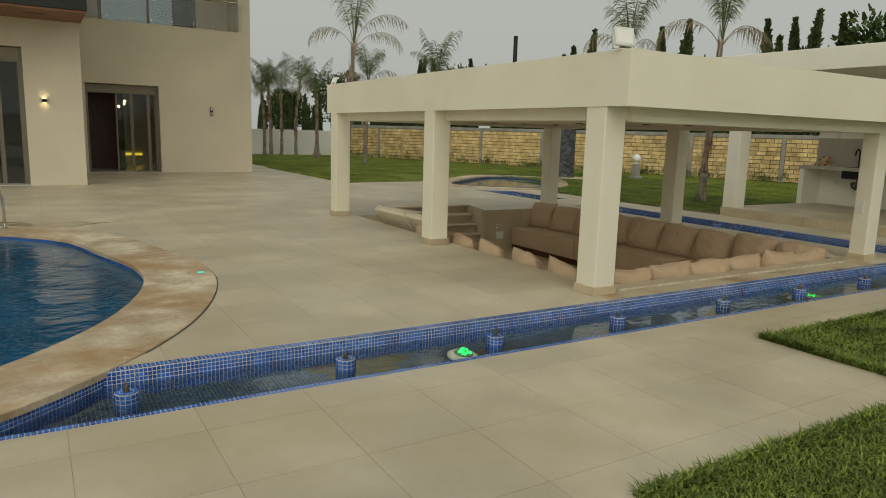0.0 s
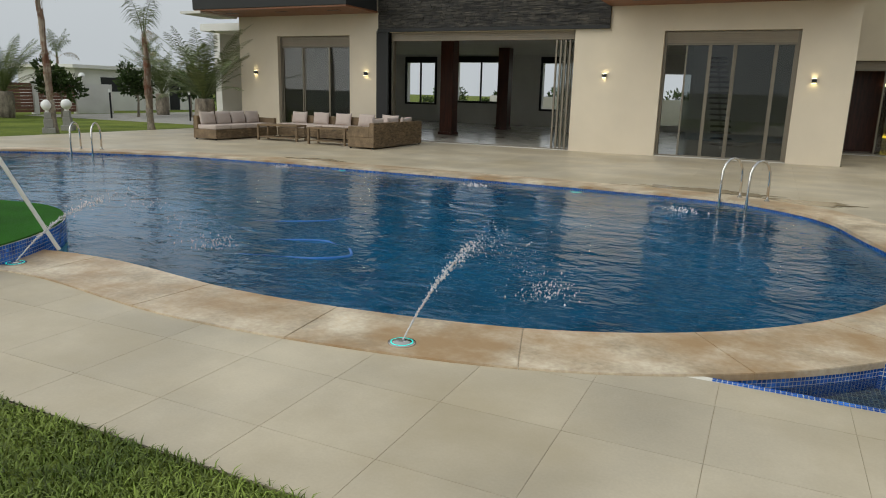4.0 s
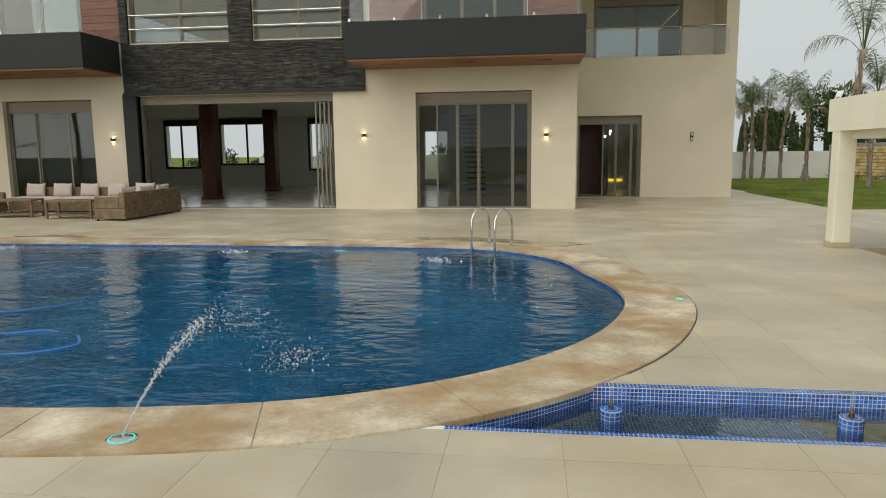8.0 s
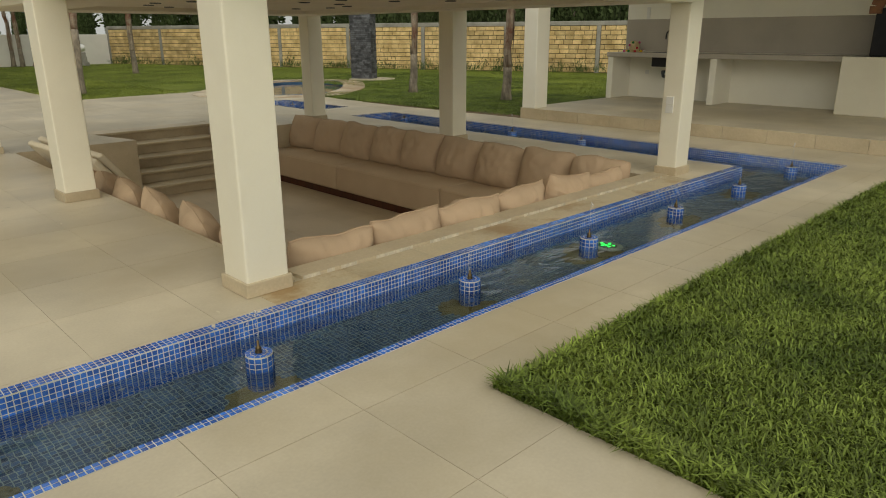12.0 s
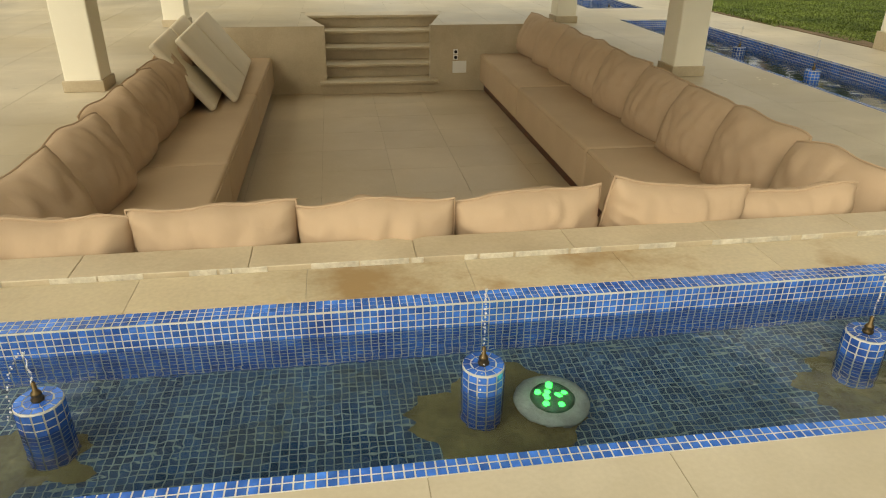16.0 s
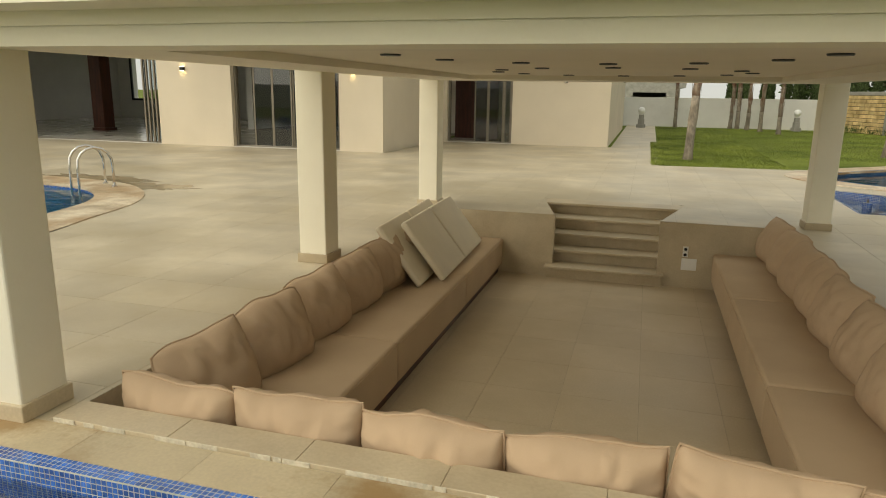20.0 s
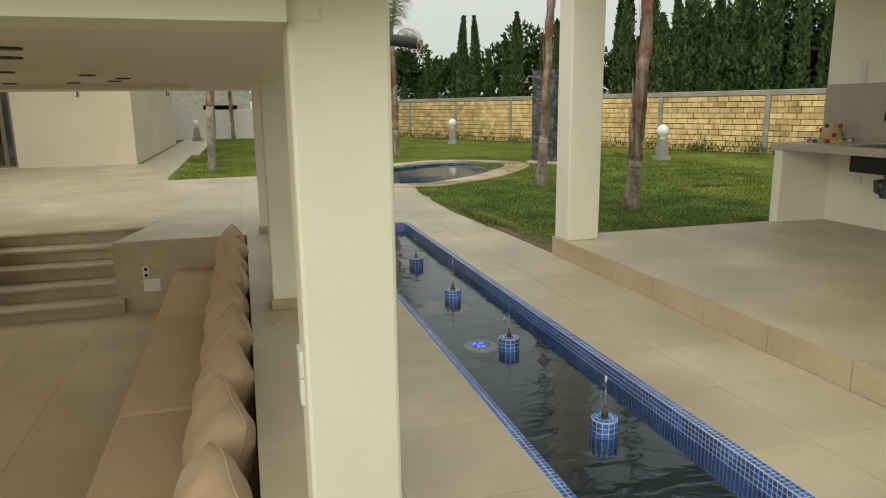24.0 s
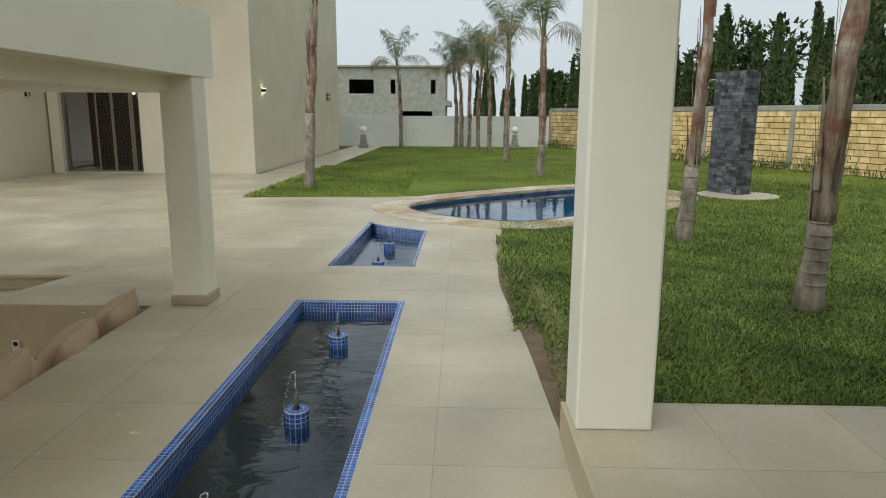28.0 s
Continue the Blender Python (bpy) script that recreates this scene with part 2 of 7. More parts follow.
M_GRASS = mat("lawn_soil_green", (0.11, 0.155, 0.024), 0.9, var=0.35, scale=0.5, fine=45, bump=0.9, depth=0.03, tint=(0.15, 0.19, 0.036), spec=0.1,
              stain=(0.18, 0.195, 0.048), stain_scale=0.25, stain_amount=0.6)
M_BLADE = mat("grass_blade", (0.098, 0.152, 0.023), 0.55, var=0.3, scale=1.5, fine=30, bump=0, island=0.6, tint=(0.165, 0.215, 0.04), spec=0.25)
# Yellower copy of grass_blade; the farther lawn's brighter light is in its colour.
M_BLADE_SUNNY = mat("grass_blade_painted_sunnier", (0.145, 0.20, 0.03), 0.6, var=0.3, scale=0.6, fine=30, bump=0, island=0.5, tint=(0.24, 0.285, 0.055), spec=0.2)
M_TURF = mat("artificial_turf", (0.03, 0.12, 0.015), 0.9, var=0.2, scale=2, fine=160, bump=0.8, depth=0.01, spec=0.1)
M_SOIL = mat("bare_soil", (0.20, 0.14, 0.085), 0.95, var=0.3, scale=6, fine=60, bump=0.9, depth=0.02)
M_CHAR = mat("charcoal_panel", (0.019, 0.020, 0.020), 0.6, var=0.15, scale=1.2, fine=60, bump=0.05, spec=0.35)
M_SOFFIT = mat("reddish_wood_soffit", (0.22, 0.095, 0.045), 0.5, var=0.25, scale=2.0, fine=25, bump=0.15, stretch=(0.4, 6, 6))
M_SLATE = mat("dark_slate_ledgestone", (0.020, 0.019, 0.017), 0.6, var=0.5, scale=6, fine=50, bump=0.6, depth=0.006, island=0.8, tint=(0.042, 0.037, 0.029))
M_ALU = mat("bronze_grey_aluminium", (0.20, 0.175, 0.135), 0.4, metal=0.35, var=0.06, scale=3, fine=80, bump=0.03)
M_SHUTTER = mat("taupe_roller_shutter", (0.26, 0.22, 0.165), 0.5, var=0.05, scale=3, fine=80, bump=0.03)
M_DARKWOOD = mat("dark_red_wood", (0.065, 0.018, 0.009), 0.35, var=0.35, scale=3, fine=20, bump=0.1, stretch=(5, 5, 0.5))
M_PLANK = mat("reddish_brown_plank", (0.17, 0.075, 0.05), 0.5, var=0.3, scale=3, fine=25, bump=0.15, stretch=(0.5, 6, 6), rand=0.25)
M_INT = mat("interior_grey_white_paint", (0.80, 0.79, 0.75), 0.8, var=0.03, scale=1.5, fine=120, bump=0.03)
M_INTFLOOR = mat("polished_grey_floor", (0.62, 0.60, 0.54), 0.15, var=0.06, scale=1.5, fine=60, bump=0.0, spec=0.5)
M_GLASS = glass_mat("window_glass", (0.86, 0.90, 0.90), 0.0, 1.5)
M_TINTED = glass_mat("tinted_door_glass", (0.26, 0.29, 0.28), 0.0, 1.5)
M_STEEL = mat("polished_stainless_steel", (0.62, 0.61, 0.58), 0.16, metal=1.0, var=0.05, scale=5, fine=60, bump=0.0)
M_BLACKM = mat("black_metal", (0.02, 0.02, 0.022), 0.4, metal=0.4, var=0.2, scale=6, fine=80, bump=0.05)
M_STONEBLOCK = mat("golden_stone_block", (0.60, 0.42, 0.19), 0.9, var=0.22, scale=3, fine=35, bump=0.7, depth=0.012, island=0.22, tint=(0.66, 0.50, 0.26), spec=0.15)
M_CONC = mat("raw_grey_concrete", (0.32, 0.31, 0.28), 0.9, var=0.2, scale=2, fine=40, bump=0.5, depth=0.008, spec=0.2)
M_MORTAR = mat("dark_mortar", (0.13, 0.10, 0.06), 0.95, var=0.2, scale=5, fine=60, bump=0.5)
M_BARK = mat("palm_bark", (0.23, 0.195, 0.15), 0.9, var=0.4, scale=5, fine=26, bump=0.9, depth=0.02, tint=(0.28, 0.24, 0.19), stretch=(1, 1, 0.5))
M_HUSK = mat("peeled_red_bark", (0.235, 0.165, 0.115), 0.8, var=0.4, scale=4, fine=22, bump=0.8, depth=0.015, tint=(0.33, 0.28, 0.22), stretch=(3, 3, 0.4), stain=(0.16, 0.062, 0.032), stain_scale=1.6, stain_amount=0.9, at_lo=0.47, at_hi=0.58)
M_FROND = mat("palm_frond_green", (0.115, 0.145, 0.05), 0.55, var=0.3, scale=3, fine=20, bump=0.0, island=0.35, spec=0.3)
M_DRYFROND = mat("dry_palm_frond", (0.21, 0.165, 0.085), 0.7, var=0.3, scale=3, fine=20, bump=0.0, island=0.3)
M_CYPRESS = mat("dark_cypress_leaf", (0.072, 0.102, 0.04), 0.8, var=0.4, scale=1.0, fine=12, bump=0.0, island=0.45, spec=0.15)
M_LEAF = mat("broad_tree_leaf", (0.045, 0.072, 0.02), 0.7, var=0.4, scale=1.0, fine=12, bump=0.0, island=0.5, spec=0.2)
M_WEED = mat("weed_leaf", (0.07, 0.11, 0.03), 0.7, var=0.4, scale=2.0, fine=12, bump=0.0, island=0.4, spec=0.2)
M_CUSHION = mat("tan_cushion_fabric", (0.51, 0.375, 0.252), 0.9, folds=0.22, var=0.07, scale=2, fine=350, bump=0.35, depth=0.002, rand=0.04, spec=0.15)
M_SEAT = mat("tan_seat_fabric", (0.50, 0.375, 0.25), 0.9, var=0.06, scale=2, fine=350, bump=0.3, depth=0.002, rand=0.03, spec=0.15)
M_PADCREAM = mat("cream_vinyl_pad", (0.70, 0.62, 0.47), 0.65, var=0.06, scale=2, fine=150, bump=0.15, depth=0.002)
M_PALECUSH = mat("pale_pink_grey_cushion", (0.52, 0.44, 0.39), 0.9, var=0.05, scale=2, fine=300, bump=0.25, depth=0.002)
M_WICKER = mat("brown_wicker", (0.165, 0.115, 0.065), 0.65, var=0.3, scale=6, fine=45, bump=0.5, depth=0.004, island=0.35)
M_PLASTICW = mat("white_plastic", (0.74, 0.73, 0.68), 0.35, var=0.04, scale=5, fine=80, bump=0.0)
M_BULB = mat("white_globe", (0.85, 0.85, 0.83), 0.3, var=0.03, scale=5, fine=60, bump=0.0)
M_BRASS = mat("aged_brass", (0.15, 0.105, 0.05), 0.35, metal=0.9, var=0.25, scale=20, fine=90, bump=0.1)
M_PIPE = mat("dark_grey_pipe", (0.045, 0.05, 0.052), 0.4, var=0.15, scale=4, fine=60, bump=0.05)
M_COUNTER = mat("grey_beige_counter", (0.42, 0.38, 0.32), 0.4, var=0.07, scale=2, fine=80, bump=0.03)
M_RIM = mat("algae_stained_plastic", (0.42, 0.44, 0.36), 0.5, var=0.2, scale=12, fine=80, bump=0.05)
M_LENS = mat("ribbed_green_lens", (0.10, 0.22, 0.12), 0.2, var=0.3, scale=30, fine=90, bump=0.3)
M_LENSB = mat("ribbed_blue_lens", (0.06, 0.10, 0.30), 0.2, var=0.3, scale=30, fine=90, bump=0.3)
M_WARM = glow("warm_lamp_glow", (1.0, 0.82, 0.45), 9.0)
M_GREENLED = glow("green_led", (0.0, 1.0, 0.10), 4.0)
M_BLUELED = glow("blue_led", (0.01, 0.05, 1.0), 5.0)
M_CYANLED = glow("cyan_led", (0.03, 0.7, 0.6), 0.45)
M_YELLOW = glow("yellow_strip_glow", (1.0, 0.72, 0.05), 3.0)


# ---- helpers of this scene ----
def part(name, bm, material, parent=None, label=""):
    """Links a bmesh as one mesh object under a thing or a part."""
    me = bpy.data.meshes.new(name)
    bm.normal_update()
    bm.to_mesh(me)
    bm.free()
    me.materials.append(material)
    ob = new(name, me)
    if parent:
        ob.parent = parent
    if label:
        ob["label"] = label
    return ob


def smooth(ob, on=True):
    ob.data.polygons.foreach_set("use_smooth", [on] * len(ob.data.polygons))
    return ob


def meshed(name, verts, faces, material, parent=None, label=""):
    me = bpy.data.meshes.new(name)
    me.from_pydata(verts, [], faces)
    me.materials.append(material)
    ob = new(name, me)
    if parent:
        ob.parent = parent
    if label:
        ob["label"] = label
    return ob


def thing(name, label, category, group="", at=(0, 0, 0)):
    ob = new(name)
    ob.empty_display_size = 0.1
    ob.location = at
    return tagged(ob, label, category, group)


def box(x0, x1, y0, y1, z0, z1, bevel=0.0, seg=2, bm=None):
    own = bm is None
    bm = bmesh.new() if own else bm
    r = bmesh.ops.create_cube(bm, size=1, matrix=Matrix.Translation(((x0 + x1) / 2, (y0 + y1) / 2, (z0 + z1) / 2)) @ Matrix.Diagonal((x1 - x0, y1 - y0, z1 - z0, 1)))
    if bevel:
        es = list({e for v in r["verts"] for e in v.link_edges})
        bmesh.ops.bevel(bm, geom=es, offset=bevel, segments=seg, profile=0.5, affect='EDGES')
    return bm


def moved(bm, m):
    bmesh.ops.transform(bm, matrix=m, verts=bm.verts)
    return bm


def cyl(r0, r1, h, seg=16, at=(0, 0, 0), bevel=0.0, bm=None):
    own = bm is None
    bm = bmesh.new() if own else bm
    r = bmesh.ops.create_cone(bm, cap_ends=True, segments=seg, radius1=r0, radius2=r1, depth=h, matrix=Matrix.Translation((at[0], at[1], at[2] + h / 2)))
    if bevel:
        es = [e for v in r["verts"] for e in v.link_edges if abs(e.verts[0].co.z - e.verts[1].co.z) < 1e-6]
        bmesh.ops.bevel(bm, geom=list(set(es)), offset=bevel, segments=2, affect='EDGES')
    return bm


def ball(r, at=(0, 0, 0), seg=20, rings=12, bm=None):
    own = bm is None
    bm = bmesh.new() if own else bm
    bmesh.ops.create_uvsphere(bm, u_segments=seg, v_segments=rings, radius=r, matrix=Matrix.Translation(at))
    return bm


def tube(points, radii, seg=8, bm=None, caps=True):
    """A round tube along points; radii is one number or one for each point."""
    bm = bmesh.new() if bm is None else bm
    pts = [Vector(p) for p in points]
    rad = [radii] * len(pts) if isinstance(radii, (int, float)) else list(radii)
    rings = []
    up = None
    for i, p in enumerate(pts):
        d = (pts[min(i + 1, len(pts) - 1)] - pts[max(i - 1, 0)]).normalized()
        if up is None:
            up = Vector((0, 0, 1)) if abs(d.z) < 0.9 else Vector((1, 0, 0))
        a = d.cross(up).normalized()
        up = a.cross(d).normalized()
        rings.append([bm.verts.new(p + rad[i] * (math.cos(2 * math.pi * k / seg) * a + math.sin(2 * math.pi * k / seg) * up)) for k in range(seg)])
    for r, s in zip(rings, rings[1:]):
        for k in range(seg):
            bm.faces.new((r[k], r[(k + 1) % seg], s[(k + 1) % seg], s[k]))
    if caps:
        bm.faces.new(rings[0][::-1])
        bm.faces.new(rings[-1])
    return bm


def lathe(profile, seg=24, at=(0, 0, 0), bm=None):
    bm = bmesh.new() if bm is None else bm
    rings = []
    for r, z in profile:
        rings.append([bm.verts.new((at[0] + max(r, 1e-4) * math.cos(2 * math.pi * k / seg), at[1] + max(r, 1e-4) * math.sin(2 * math.pi * k / seg), at[2] + z)) for k in range(seg)])
    for r, s in zip(rings, rings[1:]):
        for k in range(seg):
            bm.faces.new((r[k], r[(k + 1) % seg], s[(k + 1) % seg], s[k]))
    bm.faces.new(rings[0][::-1])
    bm.faces.new(rings[-1])
    return bm


def prism(poly, z0, z1, bm=None):
    bm = bmesh.new() if bm is None else bm
    lo = [bm.verts.new((x, y, z0)) for x, y in poly]
    hi = [bm.verts.new((x, y, z1)) for x, y in poly]
    bm.faces.new(hi)
    bm.faces.new(lo[::-1])
    for k in range(len(poly)):
        bm.faces.new((lo[k], lo[(k + 1) % len(poly)], hi[(k + 1) % len(poly)], hi[k]))
    bmesh.ops.recalc_face_normals(bm, faces=bm.faces)
    return bm


def loop_spline(ctrl, per=8):
    """A closed Catmull-Rom line through control points."""
    out = []
    n = len(ctrl)
    for i in range(n):
        p0, p1, p2, p3 = (Vector(ctrl[(i + k - 1) % n]) for k in range(4))
        for k in range(per):
            t = k / per
            out.append(0.5 * (2 * p1 + (p2 - p0) * t + (2 * p0 - 5 * p1 + 4 * p2 - p3) * t * t + (3 * p1 - p0 - 3 * p2 + p3) * t ** 3))
    return [(p.x, p.y) for p in out]


def area2(poly):
    return sum(a[0] * b[1] - b[0] * a[1] for a, b in zip(poly, poly[1:] + poly[:1]))


def offset_loop(poly, d):
    """The closed line moved outwards by d."""
    s = 1 if area2(poly) > 0 else -1
    out = []
    n = len(poly)
    for i in range(n):
        a, b = Vector(poly[i - 1]), Vector(poly[(i + 1) % n])
        t = (b - a).normalized()
        out.append((poly[i][0] + s * d * t.y, poly[i][1] - s * d * t.x))
    return out


def filled(outer, holes, z=0.0):
    """A flat sheet with holes."""
    bm = bmesh.new()
    if not holes:
        bm.faces.new([bm.verts.new((x, y, z)) for x, y in outer])
        bm.normal_update()
        for f in bm.faces:
            if f.normal.z < 0:
                f.normal_flip()
        bmesh.ops.triangulate(bm, faces=bm.faces[:])
        return bm
    for lp in (outer, *holes):
        vs = [bm.verts.new((x, y, z)) for x, y in lp]
        for k in range(len(vs)):
            bm.edges.new((vs[k], vs[(k + 1) % len(vs)]))
    bmesh.ops.triangle_fill(bm, use_beauty=True, use_dissolve=False, edges=bm.edges[:])
    for f in bm.faces:
        if f.normal.z < 0:
            f.normal_flip()
    bm.normal_update()
    for f in bm.faces:
        if f.normal.z < 0:
            f.normal_flip()
    return bm


def band(loop_a, loop_b, za, zb, bm=None):
    """Faces between two closed lines of as many points."""
    bm = bmesh.new() if bm is None else bm
    a = [bm.verts.new((*p, za)) for p in loop_a]
    b = [bm.verts.new((*p, zb)) for p in loop_b]
    for k in range(len(a)):
        j = (k + 1) % len(a)
        bm.faces.new((a[k], a[j], b[j], b[k]))
    return bm


def paved(name, bm, origin, pitch, near, parent, mats, joint=0.003, thick=0.004, z=0.0):
    """Cuts a flat sheet into square slabs with open joints; those inside near() become slabs of their own."""
    (ox, oy), p = origin, pitch
    xs = [v.co.x for v in bm.verts]
    ys = [v.co.y for v in bm.verts]
    for axis, o, lo, hi in ((0, ox, min(xs), max(xs)), (1, oy, min(ys), max(ys))):
        k = math.floor((lo - o) / p)
        while o + k * p < hi:
            for d in (-joint / 2, joint / 2):
                co = [0, 0, z]
                co[axis] = o + k * p + d
                no = [0, 0, 0]
                no[axis] = 1
                bmesh.ops.bisect_plane(bm, geom=bm.verts[:] + bm.edges[:] + bm.faces[:], dist=1e-5, plane_co=co, plane_no=no)
            k += 1
    cells = {}
    for f in bm.faces:
        c = f.calc_center_median()
        u, v = (c.x - ox) / p, (c.y - oy) / p
        if min(u % 1, 1 - u % 1) * p < joint * 0.45 or min(v % 1, 1 - v % 1) * p < joint * 0.45:
            continue
        cells.setdefault((math.floor(u), math.floor(v)), []).append(f)
    rest_v, rest_f = [], []
    count = 0
    for (i, j), fs in sorted(cells.items()):
        ids = {}
        vs, out = [], []
        for f in fs:
            r = []
            for v in f.verts:
                if v.index not in ids or True:
                    key = (round(v.co.x, 5), round(v.co.y, 5))
                    if key not in ids:
                        ids[key] = len(vs)
                        vs.append((v.co.x, v.co.y, z))
                    r.append(ids[key])
            if len(set(r)) == len(r):
                out.append(tuple(r))
        use = {}
        for f in out:
            for a, b in zip(f, f[1:] + f[:1]):
                use[(a, b)] = use.get((a, b), 0) + 1
        edge = [e for e in use if (e[1], e[0]) not in use]
        low = {}
        for a, b in edge:
            for q in (a, b):
                if q not in low:
                    low[q] = len(vs)
                    vs.append((vs[q][0], vs[q][1], z - thick))
        out += [(b, a, low[a], low[b]) for a, b in edge]
        if near(ox + (i + 0.5) * p, oy + (j + 0.5) * p) and count < 300:
            meshed(name, vs, out, mats[0], parent)
            count += 1
        else:
            o = len(rest_v)
            rest_v += vs
            rest_f += [tuple(q + o for q in f) for f in out]
    bm.free()
    if rest_v:
        tagged(meshed(name + "s_beyond", rest_v, rest_f, mats[1], parent), kind="stuff")


# ---- plan ----
POOL = loop_spline([(-3.3, 7.5), (-1.6, 7.32), (-0.3, 7.4), (0.75, 7.63), (1.6, 8.06), (2.3, 8.68), (2.85, 9.5), (3.2, 10.55), (3.22, 11.5), (2.97, 12.5),
                    (2.70, 13.52), (2.18, 14.25), (1.36, 14.76), (-0.1, 14.95), (-2.0, 15.02), (-5.0, 15.05), (-9.0, 14.98), (-11.9, 14.2), (-13.9, 13.0), (-15.0, 11.2), (-14.9, 8.6),
                    (-13.0, 6.6), (-10.0, 5.9), (-7.0, 6.3), (-4.8, 7.2)], 6)
COPING = offset_loop(POOL, 0.64)
CH_S, CH_N, CH_W, CH_E, CH_END = 7.32, 8.19, 12.735, 13.65, 15.19
WATER_Z = -0.092
CH_BED = -0.325


def water_hole():
    """The outline of everything that is let into the paving: the coping with the channel joined on."""
    if area2(COPING) > 0:
        c = COPING[::-1]
    else:
        c = COPING[:]
    n = len(c)
    def cross(y, x_lo):
        for i in range(n):
            a, b = c[i], c[(i + 1) % n]
            if (a[1] - y) * (b[1] - y) <= 0 and a[1] != b[1]:
                x = a[0] + (b[0] - a[0]) * (y - a[1]) / (b[1] - a[1])
                if x > x_lo:
                    return i, x
    iN, xN = cross(CH_N, 0)
    iS, xS = cross(CH_S, 0)
    # clockwise line: north side, round the tip, down to the channel, along it, and on
    out = [c[(iS + 1 + k) % n] for k in range((iN - iS) % n)]
    return out + [(xN, CH_N), (CH_W, CH_N), (CH_W, CH_END), (CH_E, CH_END), (CH_E, CH_S), (xS, CH_S)], xN, xS


HOLE, CH_XN, CH_XS = water_hole()
PIT = (7.32, 11.62, 8.56, 14.95)
ST_X0, ST_X1, ST_TOP = 8.82, 10.14, 16.37
PIT_Z = -0.83
PIT_HOLE = [(PIT[0], PIT[2]), (PIT[1], PIT[2]), (PIT[1], PIT[3]), (ST_X1, PIT[3]), (ST_X1 + 0.36, ST_TOP), (ST_X0 - 0.34, ST_TOP), (ST_X0, PIT[3]), (PIT[0], PIT[3])]
BASIN = [(12.74, 16.49), (13.64, 16.49), (13.66, 18.68), (13.45, 18.82), (13.12, 19.05), (12.95, 19.2), (12.79, 19.38)]
LPOOL = loop_spline([(13.2, 21.15), (13.72, 20.15), (14.8, 19.5), (15.55, 19.85), (16.8, 21.0), (18.05, 22.9), (17.75, 23.95), (16.7, 24.4), (15.1, 23.3), (13.85, 22.2)], 6)
LCOPE = offset_loop(LPOOL, 0.6)

# ---- paving ----
floor = tagged(new("floor"), "sand-coloured porcelain paving slabs with faint joints", "paving", kind="structure")
TERRACE = [(-17.5, 5.42), (0.75, 5.42), (0.75, -6), (4.5, -6), (4.5, 5.5), (7.16, 5.5), (7.16, 6.74), (14.6, 6.74), (14.6, 18.3),
           (15.2, 19.0), (16.6, 20.2), (16.2, 22.2), (10.2, 22.2), (10.3, 45), (8.9, 45), (8.9, 27.3), (3.5, 27.3), (3.5, 22.6), (-17.5, 22.6)]
SOUTH_ARC = [LCOPE[i] for i in range(12, -1, -1)] + [LCOPE[i] for i in range(59, 53, -1)]
EAST_ARC = [LCOPE[i] for i in range(12, 55)]
k0 = TERRACE.index((14.6, 18.3)) + 1
k1 = TERRACE.index((10.2, 22.2))
PAVED = TERRACE[:k0] + SOUTH_ARC + TERRACE[k1:]
GREEN_HOLE = TERRACE[:k0] + EAST_ARC + TERRACE[k1:]
HOLES = [HOLE, PIT_HOLE, BASIN]
part("grout_bed", filled(PAVED, HOLES, -0.002), M_GROUT, floor, "sand grout under the slabs")
part("paving_edge", band(PAVED, PAVED, -0.2, -0.0015), M_GROUT, floor, "raw edge of the paving")


def near_slab(x, y):
    return (1.2 < x < 14.6 and 5.6 < y < 8.4) or (12 < x < 14.6 and 8.2 < y < 16.6) or (3.6 < x < 6.95 and 8.2 < y < 13) or (11.6 < x < 12.8 and 8 < y < 15.4)


paved("slab", filled(PAVED, HOLES, 0.0), (2.4, 7.0), 0.61, near_slab, floor, (M_TILE, M_TILE_J))

# ---- lawn: one sheet to the horizon ----
ground = tagged(part("ground", filled([(-600, -600), (600, -600), (600, 600), (-600, 600)], [GREEN_HOLE], -0.012), M_GRASS), "green mown lawn with paler worn patches", "lawn", kind="structure")


def quads(o, u, v, nu, nv, skip=None, pitch=0.026, size=0.0218, proud=0.002):
    """Small square tiles in rows on a plane: their corners and faces."""
    o, u, v = Vector(o), Vector(u), Vector(v)
    n = u.cross(v) * proud
    vs, fs = [], []
    for i in range(nu):
        for j in range(nv):
            a = o + u * (i * pitch + (pitch - size) / 2) + v * (j * pitch + (pitch - size) / 2) + n
            if skip and skip(a):
                continue
            k = len(vs)
            vs += [a, a + u * size, a + u * size + v * size, a + v * size]
            fs.append((k, k + 1, k + 2, k + 3))
    return vs, fs


def joined(name, sets, material, parent, label=""):
    vs, fs = [], []
    for v, f in sets:
        o = len(vs)
        vs += v
        fs += [tuple(q + o for q in g) for g in f]
    ob = meshed(name, vs, fs, material, parent, label)
    return tagged(ob, kind="stuff")


# ---- fountain channel ----
channel = tagged(new("fountain_channel"), "narrow paved-in water channel lined with blue mosaic", "channel", kind="structure")
LIP, EDGE = 0.078, 0.052
part("lip", box(CH_XN - 0.12, CH_W, CH_N - LIP, CH_N, CH_BED, 0.0), M_JOINT, channel, "pale grout lip carrying blue mosaic")
part("kerb", box(1.2, CH_E, CH_S, CH_S + EDGE, CH_BED, 0.0), M_JOINT, channel, "pale grout kerb carrying blue mosaic")
part("kerb", box(CH_W, CH_W + EDGE, CH_N, CH_END, CH_BED, 0.0), M_JOINT, channel)
part("kerb", box(CH_E - EDGE, CH_E, CH_S + EDGE, CH_END, CH_BED, 0.0), M_JOINT, channel)
part("kerb", box(CH_W + EDGE, CH_E - EDGE, CH_END - EDGE, CH_END, CH_BED, 0.0), M_JOINT, channel)
